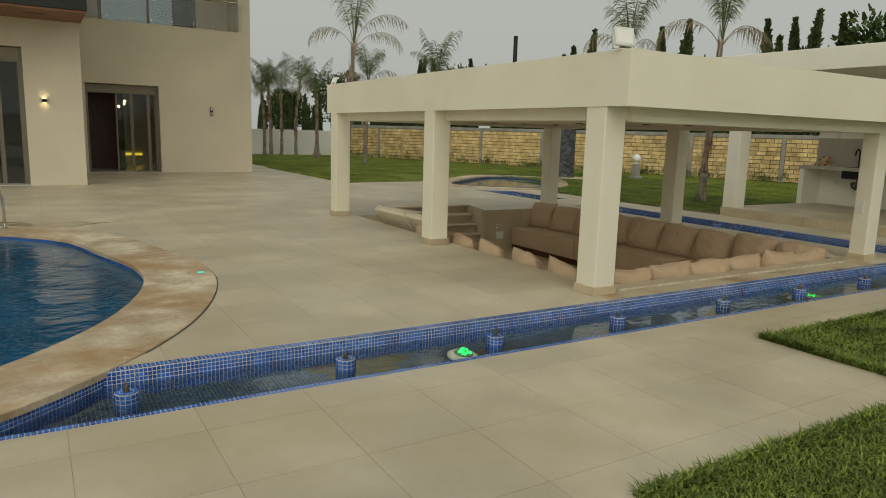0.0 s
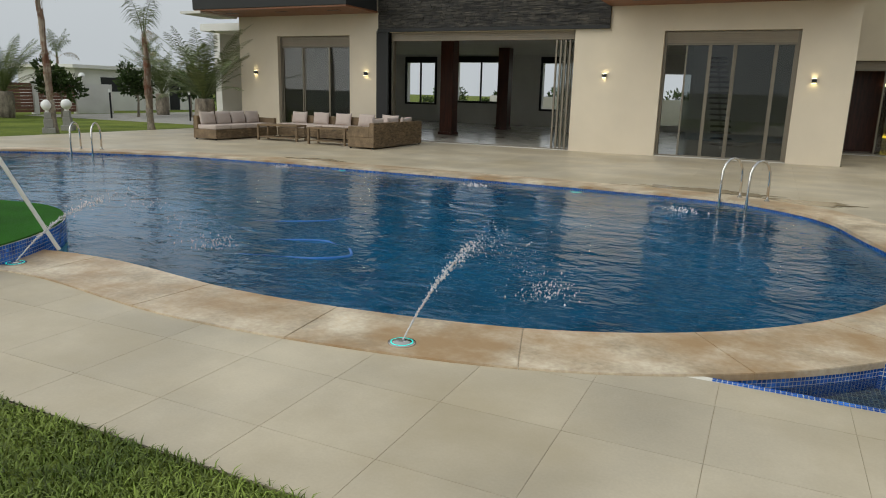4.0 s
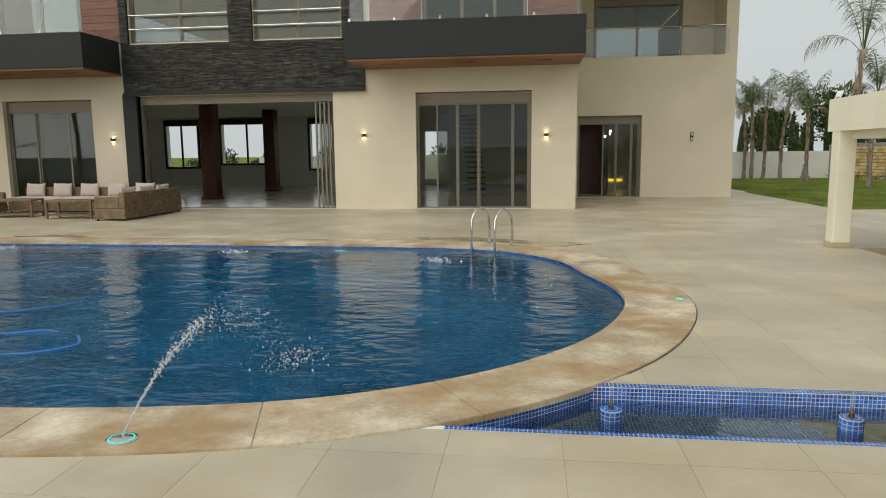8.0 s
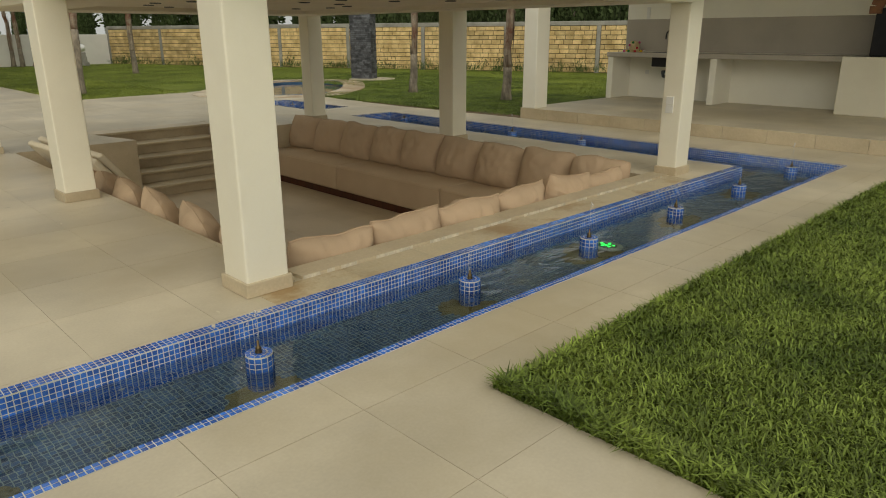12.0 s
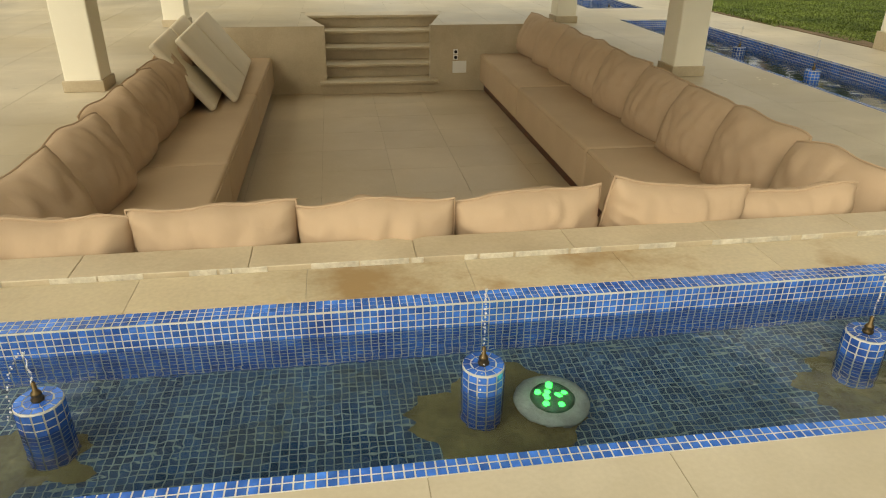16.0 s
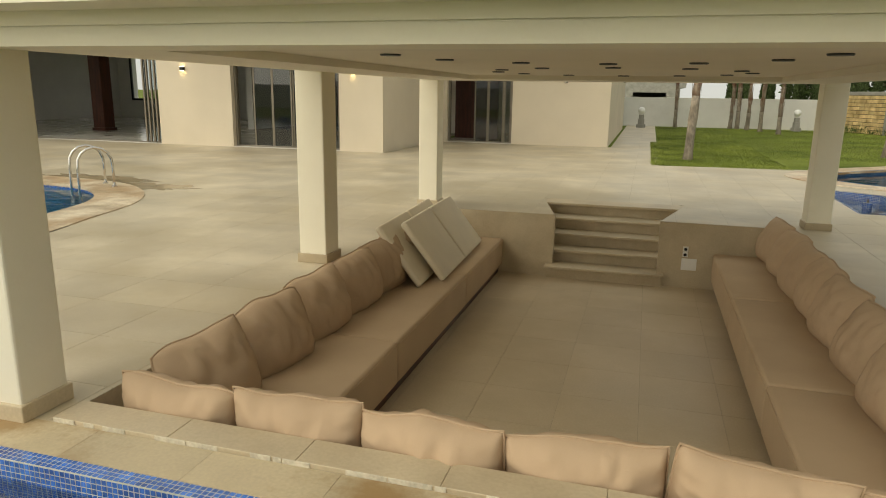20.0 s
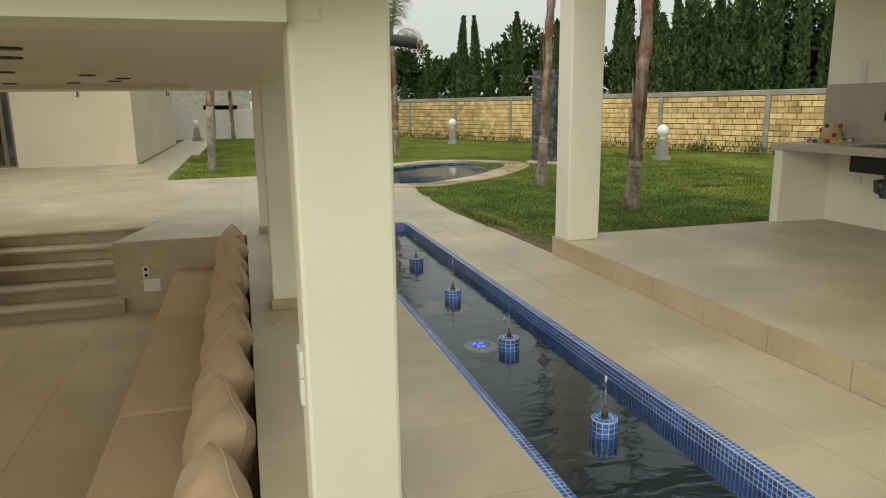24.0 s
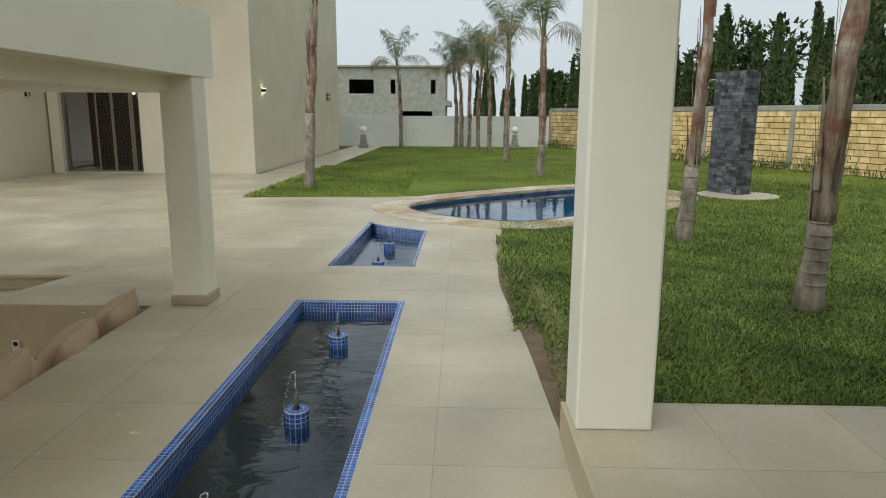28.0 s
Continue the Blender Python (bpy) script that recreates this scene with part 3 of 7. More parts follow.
part("bed", box(1.2, CH_E, CH_S, CH_N, CH_BED - 0.1, CH_BED), M_SILT, channel, "silted bed of the channel")
part("bed", box(CH_W, CH_E, CH_N, CH_END, CH_BED - 0.1, CH_BED), M_MOSAIC_E, channel, "silted channel bed, darkened for the water's dark reflections")
x0, x1 = CH_XN - 0.1, CH_W + 0.05
cols = int((x1 - x0) / 0.026)
sets = [quads((x0, CH_N - LIP, 0.0), (1, 0, 0), (0, 1, 0), cols, 3, lambda a: 8.6 < a.x < 10.5 and a.y > CH_N - 0.053),
        quads((x0, CH_N - LIP, -0.002 - 13 * 0.026), (1, 0, 0), (0, 0, 1), cols, 13),
        quads((1.75, CH_S, 0.0), (1, 0, 0), (0, 1, 0), int((CH_E - 1.75) / 0.026), 2),
        quads((CH_W, CH_N, 0.0), (1, 0, 0), (0, 1, 0), 2, int((CH_END - CH_N) / 0.026)),
        quads((CH_E - EDGE, CH_S + EDGE, 0.0), (1, 0, 0), (0, 1, 0), 2, int((CH_END - CH_S - EDGE) / 0.026)),
        quads((CH_W + EDGE, CH_END - EDGE, 0.0), (1, 0, 0), (0, 1, 0), 31, 2),
        quads((CH_W + EDGE, CH_END - EDGE, -0.002 - 13 * 0.026), (1, 0, 0), (0, 0, 1), 31, 13),
        quads((CH_E - EDGE, CH_END - EDGE, -0.002 - 13 * 0.026), (0, -1, 0), (0, 0, 1), int((CH_END - CH_S - 2 * EDGE) / 0.026), 13),
        quads((CH_W + EDGE, CH_N, -0.002 - 13 * 0.026), (0, 1, 0), (0, 0, 1), int((CH_END - CH_N) / 0.026), 13),
        quads((CH_E, CH_S + EDGE, -0.002 - 13 * 0.026), (-1, 0, 0), (0, 0, 1), int((CH_E - 1.75) / 0.026), 13)]
joined("mosaic_tiles_beyond", sets, M_MOSAIC, channel, "small glossy blue mosaic tiles with pale joints")
sets = [quads((1.6, CH_S + EDGE, CH_BED), (1, 0, 0), (0, 1, 0), int((CH_E - 1.6) / 0.026), int((CH_N - CH_S - LIP - EDGE) / 0.026) + 1)]
joined("bed_tiles", sets, M_MOSAIC_D, channel, "dull blue mosaic bed with brown silt")
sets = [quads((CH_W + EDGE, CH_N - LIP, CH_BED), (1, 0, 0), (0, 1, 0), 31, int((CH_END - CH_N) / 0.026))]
joined("bed_tiles", sets, M_MOSAIC_E, channel, "silted mosaic bed, darkened for the water's dark reflections")
vs, fs = quads((0, 0, 0), (1, 0, 0), (0, 1, 0), 1, 1)
tile_mesh = bpy.data.meshes.new("mosaic_tile")
tile_mesh.from_pydata([tuple(v) for v in vs] + [(v.x, v.y, 0) for v in vs], [], [(0, 1, 2, 3), (4, 5, 1, 0), (5, 6, 2, 1), (6, 7, 3, 2), (7, 4, 0, 3)])
tile_mesh.materials.append(M_MOSAIC)
for i in range(cols):
    for j in (1, 2):
        x = x0 + i * 0.026
        if 8.6 < x + 0.0014 < 10.5:
            t = new("mosaic_tile", tile_mesh)
            t.location = (x, CH_N - LIP + j * 0.026, 0.0)
            t.rotation_euler = (random.uniform(-0.02, 0.02), random.uniform(-0.02, 0.02), 0)
            t.parent = channel
w = bmesh.new()
vv = [w.verts.new((x, y, WATER_Z)) for x, y in ((1.3, CH_S + EDGE), (CH_E - EDGE, CH_S + EDGE), (CH_E - EDGE, CH_END - EDGE), (CH_W + EDGE, CH_END - EDGE), (CH_W + EDGE, CH_N - LIP), (1.3, CH_N - LIP))]
w.faces.new(vv)
wat = tagged(part("channel_water", w, M_WATER), "clear rippled shallow water in the blue channel", "water", kind="structure")
wat.visible_shadow = False

for k, (x, y, r) in enumerate(((9.42, 7.74, 0.25), (8.02, 7.74, 0.16), (10.65, 7.74, 0.2), (6.6, 7.72, 0.15), (5.3, 7.72, 0.22), (12.0, 7.8, 0.2), (4.3, 7.95, 0.3), (13.15, 11.8, 0.2))):
    lp_ = []
    for i in range(48):
        a = 2 * math.pi * i / 48
        q = r * (0.85 + 0.5 * noise.noise(Vector((k * 5.1 + math.cos(a) * 1.3, math.sin(a) * 1.3, k))) + 0.3 * noise.noise(Vector((k + math.cos(a) * 4, math.sin(a) * 4, k))))
        lp_.append((x + 1.3 * q * math.cos(a), min(max(y + q * math.sin(a), CH_S + EDGE + 0.01), 15.0 if x > 13 else CH_N - LIP - 0.01)))
    bm = bmesh.new()
    bm.faces.new([bm.verts.new((px, py, CH_BED + 0.006)) for px, py in lp_])
    part("silt_patch", bm, M_SILTPATCH, channel, "brown silt on the mosaic bed")

# ---- big pool ----
pool = tagged(new("swimming_pool"), "large freeform swimming pool with deep blue mosaic", "pool", kind="structure")
part("pool_wall", band(POOL, POOL, -1.5, -0.19), M_POOL, pool, "deep blue mosaic pool wall")
part("pool_floor", filled(POOL, [], -1.5), M_POOL, pool, "deep blue mosaic pool floor")
pw = tagged(part("pool_water", filled(POOL, [], -0.058), M_POOLWATER), "deep blue rippled pool water", "water", kind="structure")
pw.visible_shadow = False
inner = POOL if area2(POOL) > 0 else POOL[::-1]
lens = [math.dist(a, b) for a, b in zip(inner, inner[1:] + inner[:1])]
vs, fs = [], []
run = 0.0
for i, (a, b) in enumerate(zip(inner, inner[1:] + inner[:1])):
    A, B = Vector((*a, 0)), Vector((*b, 0))
    d = (B - A).normalized()
    nrm = Vector((-d.y, d.x, 0))
    m_ = int(lens[i] / 0.03)
    for k in range(m_):
        p0 = A + d * (lens[i] * k / m_ + 0.0021) + nrm * 0.003
        p1 = A + d * (lens[i] * (k + 1) / m_ - 0.0021) + nrm * 0.003
        for r in range(5):
            q = len(vs)
            z0 = -0.035 - r * 0.03
            vs += [p0 + Vector((0, 0, z0 - 0.0258)), p1 + Vector((0, 0, z0 - 0.0258)), p1 + Vector((0, 0, z0)), p0 + Vector((0, 0, z0))]
            fs.append((q, q + 1, q + 2, q + 3))
joined("waterline_tiles", [(vs, fs)], M_MOSAIC, pool, "band of small blue mosaic tiles at the waterline")
part("waterline_grout", band([(x, y) for x, y in POOL], POOL, -0.19, -0.034), M_JOINT, pool).location.z = 0.0


def ring_stones(loop_in, loop_out, z0, z1, length, name, material, parent, gap=0.003):
    n = len(loop_in)
    start, acc = 0, 0.0
    cuts = [0]
    for i in range(n):
        acc += math.dist(loop_out[i], loop_out[(i + 1) % n])
        if acc > length:
            cuts.append(i + 1)
            acc = 0.0
    if cuts[-1] < n:
        cuts.append(n)
    for a, b in zip(cuts, cuts[1:]):
        li = [Vector(loop_in[k % n]) for k in range(a, b + 1)]
        lo = [Vector(loop_out[k % n]) for k in range(a, b + 1)]
        if len(li) < 2:
            continue
        for lp in (li, lo):
            lp[0] = lp[0] + (lp[1] - lp[0]).normalized() * gap / 2
            lp[-1] = lp[-1] + (lp[-2] - lp[-1]).normalized() * gap / 2
        bm = prism([tuple(p) for p in li] + [tuple(p) for p in lo[::-1]], z0, z1)
        es = [e for e in bm.edges if all(v.co.z > z1 - 1e-4 for v in e.verts) and len(e.link_faces) == 2]
        bmesh.ops.bevel(bm, geom=es, offset=0.004, segments=2, affect='EDGES')
        part(name, bm, material, parent)


coping = tagged(new("pool_coping"), "sandy travertine coping stones, stained and wet", "coping", kind="structure")
ring_stones(offset_loop(POOL, -0.03), COPING, -0.03, 0.012, 1.25, "coping_stone", M_COPING, coping)
part("mortar_bed", band(offset_loop(POOL, 0.0), offset_loop(COPING, -0.01), 0.006, 0.006), M_GROUT, coping, "dark mortar joint")
gap_n = [i for i, p in enumerate(COPING) if p[0] > 1.0 and 8.4 < p[1] < 12.2]
gap_o = offset_loop(COPING, 0.011)
gap_i = offset_loop(COPING, -0.004)
bm = bmesh.new()
for i, j in zip(gap_n, gap_n[1:]):
    if j == i + 1:
        bm.faces.new([bm.verts.new((*q, 0.0025)) for q in (gap_i[i], gap_i[j], gap_o[j], gap_o[i])])
part("open_joint", bm, M_PIPE, coping, "dark open joint along the coping")
arc = [p for p in COPING if p[0] > 1.0 and CH_S - 0.3 < p[1] < CH_N + 0.4]
arc = sorted(offset_loop(COPING, -0.02)[COPING.index(p)] for p in arc)
bm = bmesh.new()
lo = [bm.verts.new((x, y, CH_BED)) for x, y in arc]
hi = [bm.verts.new((x, y, -0.03)) for x, y in arc]
for k in range(len(arc) - 1):
    bm.faces.new((lo[k], lo[k + 1], hi[k + 1], hi[k]))
part("coping_base", bm, M_JOINT, channel, "curved mosaic wall under the coping")
vs, fs = [], []
for (ax, ay), (bx, by) in zip(arc, arc[1:]):
    A, B = Vector((ax, ay, 0)), Vector((bx, by, 0))
    L = (B - A).length
    d = (B - A) / L
    nr = Vector((d.y, -d.x, 0)) * 0.003
    mcount = max(1, int(L / 0.026))
    for k in range(mcount):
        for r in range(12):
            z = -0.036 - 0.026 * r
            q = len(vs)
            p, p2 = A + d * (L * k / mcount + 0.002) + nr, A + d * (L * (k + 1) / mcount - 0.002) + nr
            vs += [p + Vector((0, 0, z - 0.0218)), p2 + Vector((0, 0, z - 0.0218)), p2 + Vector((0, 0, z)), p + Vector((0, 0, z))]
            fs.append((q, q + 1, q + 2, q + 3))
joined("curved_mosaic", [(vs, fs)], M_MOSAIC, channel, "blue mosaic following the curved coping")

# ---- lawn pool and small basin ----
lpool = tagged(new("lawn_pool"), "small angular pool with dark blue water beside the lawn", "pool", kind="structure")
part("pool_wall", band(LPOOL, LPOOL, -1.0, 0.02), M_MOSAIC_D, lpool, "dark blue mosaic pool wall")
part("pool_floor", filled(LPOOL, [], -1.0), M_POOL, lpool)
lw = tagged(part("lawn_pool_water", filled(LPOOL, [], -0.075), M_STILLWATER), "still dark blue water in the lawn pool", "water", kind="structure")
lw.visible_shadow = False
lcop = tagged(new("lawn_pool_coping"), "sandy stone coping round the lawn pool", "coping", kind="structure")
ring_stones(offset_loop(LPOOL, -0.03), LCOPE, -0.03, 0.012, 1.1, "coping_stone", M_COPING, lcop)
basin = tagged(new("small_basin"), "small blue mosaic fountain basin in the paving", "basin", kind="structure")
inb = offset_loop(BASIN, -0.05)
part("basin_rim", band(BASIN, inb, 0.0, 0.0), M_JOINT, basin, "pale grout rim carrying blue mosaic")
part("basin_wall", band(inb, inb, -0.4, 0.0), M_JOINT, basin, "pale grout wall carrying blue mosaic")
sets = []
ccw = BASIN if area2(BASIN) > 0 else BASIN[::-1]
inc = offset_loop(ccw, -0.05)
for (ax, ay), (bx, by), (cx, cy), (dx, dy) in zip(ccw, ccw[1:] + ccw[:1], inc, inc[1:] + inc[:1]):
    for p, q, wall_ in (((ax, ay), (bx, by), False), ((cx, cy), (dx, dy), True)):
        run_ = Vector((q[0] - p[0], q[1] - p[1], 0))
        cnt = max(1, round(run_.length / 0.026))
        u_ = run_.normalized()
        if wall_:
            sets.append(quads((q[0], q[1], -0.002 - 13 * 0.026), -u_, (0, 0, 1), cnt, 13))
        else:
            sets.append(quads((p[0], p[1], 0.0), u_, (-u_.y, u_.x, 0), cnt, 2))
joined("basin_mosaic", sets, M_MOSAIC, basin, "small blue mosaic tiles round the basin")
part("basin_floor", filled(inb, [], -0.4), M_MOSAIC_D, basin)
bw = tagged(part("basin_water", filled(inb, [], -0.12), M_WATER), "clear shallow water in the small basin", "water", kind="structure")
bw.visible_shadow = False

# ---- sunken seating pit ----
pit = tagged(new("seating_pit"), "sunken seating pit lined with tan stone tiles", "pit", kind="structure")
PX0, PX1, PY0, PY1 = PIT
part("pit_wall", box(PX0 - 0.12, PX0, PY0 - 0.12, PY1 + 0.12, PIT_Z, -0.005), M_STEP, pit)
part("pit_wall", box(PX1, PX1 + 0.12, PY0 - 0.12, PY1 + 0.12, PIT_Z, -0.005), M_STEP, pit)
part("pit_wall", box(PX0, PX1, PY0 - 0.12, PY0, PIT_Z, -0.005), M_STEP, pit)
part("pit_wall", box(PX0, ST_X0, PY1, PY1 + 0.12, PIT_Z, -0.005), M_STEP, pit, "tan stone wall beside the steps")
part("pit_wall", box(ST_X1, PX1, PY1, PY1 + 0.12, PIT_Z, -0.005), M_STEP, pit, "tan stone wall beside the steps")
part("pit_bed", box(PX0, PX1, PY0, ST_TOP, PIT_Z - 0.1, PIT_Z - 0.004), M_GROUT, pit)
paved("pit_slab", filled([(PX0, PY0), (PX1, PY0), (PX1, PY1), (PX0, PY1)], [], PIT_Z), (9.38, 11.31), 0.61, lambda x, y: True, pit, (M_PITTILE, M_PITTILE), z=PIT_Z)
for k in range(5):
    # each step: a riser under an overhanging tread
    y = PY1 + 0.15 + (k - 1) * 0.29
    z = PIT_Z + (k + 1) * 0.166
    grow = max(0, y + 0.06 - PY1) / (ST_TOP - PY1) * 0.34 if k else 0.0
    e = 0.08 if k == 0 else 0.0
    xa, xb = ST_X0 - e - grow, ST_X1 + e + grow * 1.06
    part("riser", box(xa + (0.01 if k == 0 else 0), xb - (0.01 if k == 0 else 0), y + 0.085, y + 0.30, PIT_Z, z - 0.035), M_STEP, pit, "tan stone riser")
    part("tread", box(xa - 0.01, xb + 0.01, y, y + 0.36 if k < 4 else ST_TOP, z - 0.035, z + 0.001 * (k == 4), 0.008), M_STEP, pit, "tan stone tread with a rounded edge")
part("landing_bed", box(ST_X0 - 0.40, ST_X1 + 0.42, ST_TOP - 0.34, ST_TOP + 0.03, -0.06, -0.006), M_STEP, pit, "tan stone bed under the top step")
for sx, dx in ((ST_X0, -0.34), (ST_X1, 0.36)):
    bm = bmesh.new()
    f = [bm.verts.new(p) for p in ((sx, PY1, PIT_Z), (sx + dx, ST_TOP, PIT_Z), (sx + dx, ST_TOP, -0.005), (sx, PY1, -0.005))]
    bm.faces.new(f)
    part("stair_cheek", bm, M_STEP, pit, "tan stone cheek wall of the steps")
for k in range(7):
    xa = 7.32 + k * 0.632
    part("ledge_slab", box(xa, min(xa + 0.6305, 11.70), 8.44, 8.63, -0.03, 0.022, 0.003, 1), M_STEP, pit, "worn chipped stone ledge")

for k in range(8):
    xa = 7.0 + k * 0.60
    part("edge_slab", box(xa, min(xa + 0.598, 11.72), CH_N + 0.003, 8.432, -0.003, 0.003), M_STAINED, pit, "sand slab with brown rust stains")
rc = random.Random(12)
xa = 7.33
while xa < 11.6:
    ln_ = rc.uniform(0.03, 0.22)
    part("chipped_edge", box(xa, xa + ln_, 8.4375 - rc.uniform(0, 0.003), 8.4415, -0.002, 0.0235, 0.002, 1), M_CHIP, pit, "pale chipped ledge edge")
    xa += ln_ + rc.choice((0.004, 0.01, 0.05, 0.16))

# ---- pergola ----
pergola = thing("pergola", "cream-painted masonry pergola with a flat roof over the seating pit", "pergola")
COLS = {"C": (6.925, 8.375), "B": (6.92, 11.565), "A": (6.92, 14.98), "D": (11.755, 8.38), "E": (11.775, 11.63), "F": (11.77, 14.97)}
RX0, RX1, RY0, RY1, RZ0, RZ1 = 6.93, 12.06, 8.12, 15.42, 1.81, 2.31
for cx, cy in COLS.values():
    dy = 0.055 if cx > 11 and cy < 9 else 0.0
    c = part("column", box(cx + 0.016, cx + 0.279, cy + 0.016, cy + 0.284 - dy, 0.0, RZ0 + 0.03, 0.012), M_CREAM, pergola)
    part("plinth", box(cx, cx + 0.295, cy, cy + 0.30 - dy, 0.0, 0.085, 0.006), M_STEP, c, "tan stone skirting round the column foot")
part("roof_edge", box(RX0, RX1, RY0, RY0 + 0.28, RZ0, RZ1), M_CREAM, pergola)
part("roof_edge", box(RX0, RX1, RY1 - 0.35, RY1, RZ0, RZ1), M_CREAM, pergola)
part("roof_edge", box(RX0, RX0 + 0.36, RY0 + 0.28, RY1 - 0.35, RZ0, RZ1), M_CREAM, pergola)
part("roof_edge", box(RX1 - 0.33, RX1, RY0 + 0.28, RY1 - 0.35, RZ0, RZ1), M_CREAM, pergola)
part("roof_slab", box(RX0 + 0.3, RX1 - 0.3, RY0 + 0.25, RY1 - 0.3, 2.0, 2.25), M_CREAM, pergola, "flat roof slab")
part("ceiling_cornice", box(RX0 + 0.30, RX1 - 0.28, 8.335, 8.347, 1.755, 2.0), M_CREAM, pergola, "stepped cream cornice")
part("ceiling_cornice", box(RX0 + 0.31, RX1 - 0.29, 8.352, 8.60, 1.680, 2.0), M_CREAM, pergola, "stepped cream cornice")
CZ = 1.685
ceiling = tagged(part("pergola_ceiling", filled([(RX0 + 0.30, 8.58), (RX1 - 0.28, 8.58), (RX1 - 0.28, RY1 - 0.3), (RX0 + 0.30, RY1 - 0.3)], [[(7.85, 8.75), (11.2, 8.75), (11.2, 14.15), (7.85, 14.15)]], CZ), M_CEIL), "matt cream plaster ceiling with a raised tray", "ceiling", kind="structure")
bm = box(7.85, 11.2, 8.75, 14.15, CZ, CZ + 0.05)
bmesh.ops.delete(bm, geom=[f for f in bm.faces if f.normal.z < -0.5], context='FACES')
tagged(part("ceiling_tray", bm, M_CEIL), "raised rectangular tray in the plaster ceiling", "ceiling", kind="structure")
part("roof_edge", box(RX0 + 0.20, RX0 + 0.355, 8.39, RY1 - 0.3, CZ, RZ0 + 0.05, 0.01), M_CREAM, pergola)
part("roof_edge", box(RX1 - 0.325, RX1 - 0.2, 8.39, RY1 - 0.3, CZ, RZ0 + 0.05, 0.01), M_CREAM, pergola)
spot = thing("ceiling_spot", "small round recessed ceiling spotlight, unlit", "spotlight", "spotlights in the pergola ceiling", (0, 0, 0))
part("rim", lathe([(0.035, 0.004), (0.058, 0.004), (0.061, -0.004), (0.057, -0.01), (0.042, -0.01)], 20), M_PIPE, spot, "dark metal rim")
part("lens", lathe([(0.001, 0.002), (0.043, 0.002), (0.041, -0.005), (0.001, -0.006)], 16), M_CHAR, spot, "dark lens")
first = True
for cy_ in (9.9, 12.85):
    for k in range(12):
        a = math.pi / 6 * k
        m = Matrix.Translation((9.6 + 1.14 * math.cos(a), cy_ + 1.14 * math.sin(a), CZ + 0.05))
        if first:
            spot.matrix_basis = m
            first = False
        else:
            copy_thing(spot, m)


# ---- house ----
def wall(name, axis, a0, a1, b0, b1, z0, z1, openings, material, label, cat="wall"):
    """A wall along x (axis 0) or y (axis 1) from a0 to a1, of thickness b0 to b1, with openings (a, a, z, z)."""
    cuts = sorted({a0, a1, *[o[0] for o in openings], *[o[1] for o in openings]})
    bm = bmesh.new()
    for p, q in zip(cuts, cuts[1:]):
        mid = (p + q) / 2
        spans = sorted((o[2], o[3]) for o in openings if o[0] <= mid <= o[1])
        z = z0
        for s, e in spans + [(z1, z1)]:
            if s - z > 1e-4:
                if axis == 0:
                    box(p, q, b0, b1, z, s, bm=bm)
                else:
                    box(b0, b1, p, q, z, s, bm=bm)
            z = max(z, e)
    bmesh.ops.remove_doubles(bm, verts=bm.verts, dist=1e-5)
    return tagged(part(name, bm, material), label, cat, kind="structure")


before_house = set(scene.collection.objects)
FY, WY, HT = 22.68, 27.70, 7.7
W1, W2, W3 = (-13.68, -10.78, 0.0, 3.20), (-9.30, -3.38, 0.0, 3.26), (-1.00, 2.22, 0.0, 3.20)
wall("wall_front", 0, -15.33, 3.44, FY, FY + 0.35, -0.02, 4.72, [W1, W2, W3], M_PLASTER, "smooth cream rendered house front with tall glazed openings")
U1, U2 = (-13.62, -10.90, 4.72, HT - 0.5), (-0.80, 2.08, 4.72, HT - 0.5)
wall("wall_front_upper", 0, -15.33, 3.44, FY + 0.02, FY + 0.35, 4.72, HT, [U1, (-9.42, -6.35, 4.74, HT - 0.5), (-5.65, -3.04, 4.74, HT - 0.5), U2], M_PLASTER, "cream rendered upper wall")
wall("wall_side_recess", 1, FY + 0.35, WY, 3.09, 3.44, -0.02, HT, [], M_PLASTER, "cream rendered side wall of the house front")
D4 = (3.72, 5.80, 0.0, 2.80)
wall("wall_wing", 0, 3.44, 8.72, WY, WY + 0.35, -0.02, 4.74, [D4], M_PLASTER, "cream rendered wing wall with a sliding door")
wall("wall_wing_upper", 0, 3.44, 8.72, WY + 1.5, WY + 1.8, 4.74, HT, [(4.3, 7.3, 4.76, 7.0)], M_PLASTER, "recessed cream wall above the wing terrace")
wall("wall_wing_pier", 0, 8.34, 8.72, WY, WY + 1.5, 4.74, HT, [], M_PLASTER, "cream rendered pier at the house corner")
wall("wall_wing_side", 1, WY + 0.35, 40.0, 8.37, 8.72, -0.02, HT, [], M_PLASTER, "long cream rendered side wall of the house")
tagged(part("wing_terrace_floor", box(3.44, 8.37, WY + 0.35, WY + 1.5, 4.5, 4.74), M_PLASTER), "terrace slab above the wing", "floor", kind="structure")
tagged(part("house_roof", box(-15.33, 8.72, FY, 40, HT, HT + 0.25), M_PLASTER), "flat parapet roof of the house", "roof", kind="structure")
tagged(part("wall_left", box(-15.33, -14.98, FY + 0.35, 26, -0.02, HT), M_PLASTER), "cream rendered left wall of the house", "wall", kind="structure")
tagged(part("baseboard", box(-15.33, -13.72, FY - 0.012, FY, 0, 0.09), M_STEP), "tan stone skirting at the foot of the wall", "skirting", kind="structure")
for a, b in ((-10.74, -9.7), (-3.34, -1.04), (2.26, 3.44)):
    tagged(part("baseboard", box(a, b, FY - 0.012, FY, 0, 0.09), M_PLASTER), "low cream plaster skirting at the foot of the wall", "skirting", kind="structure")
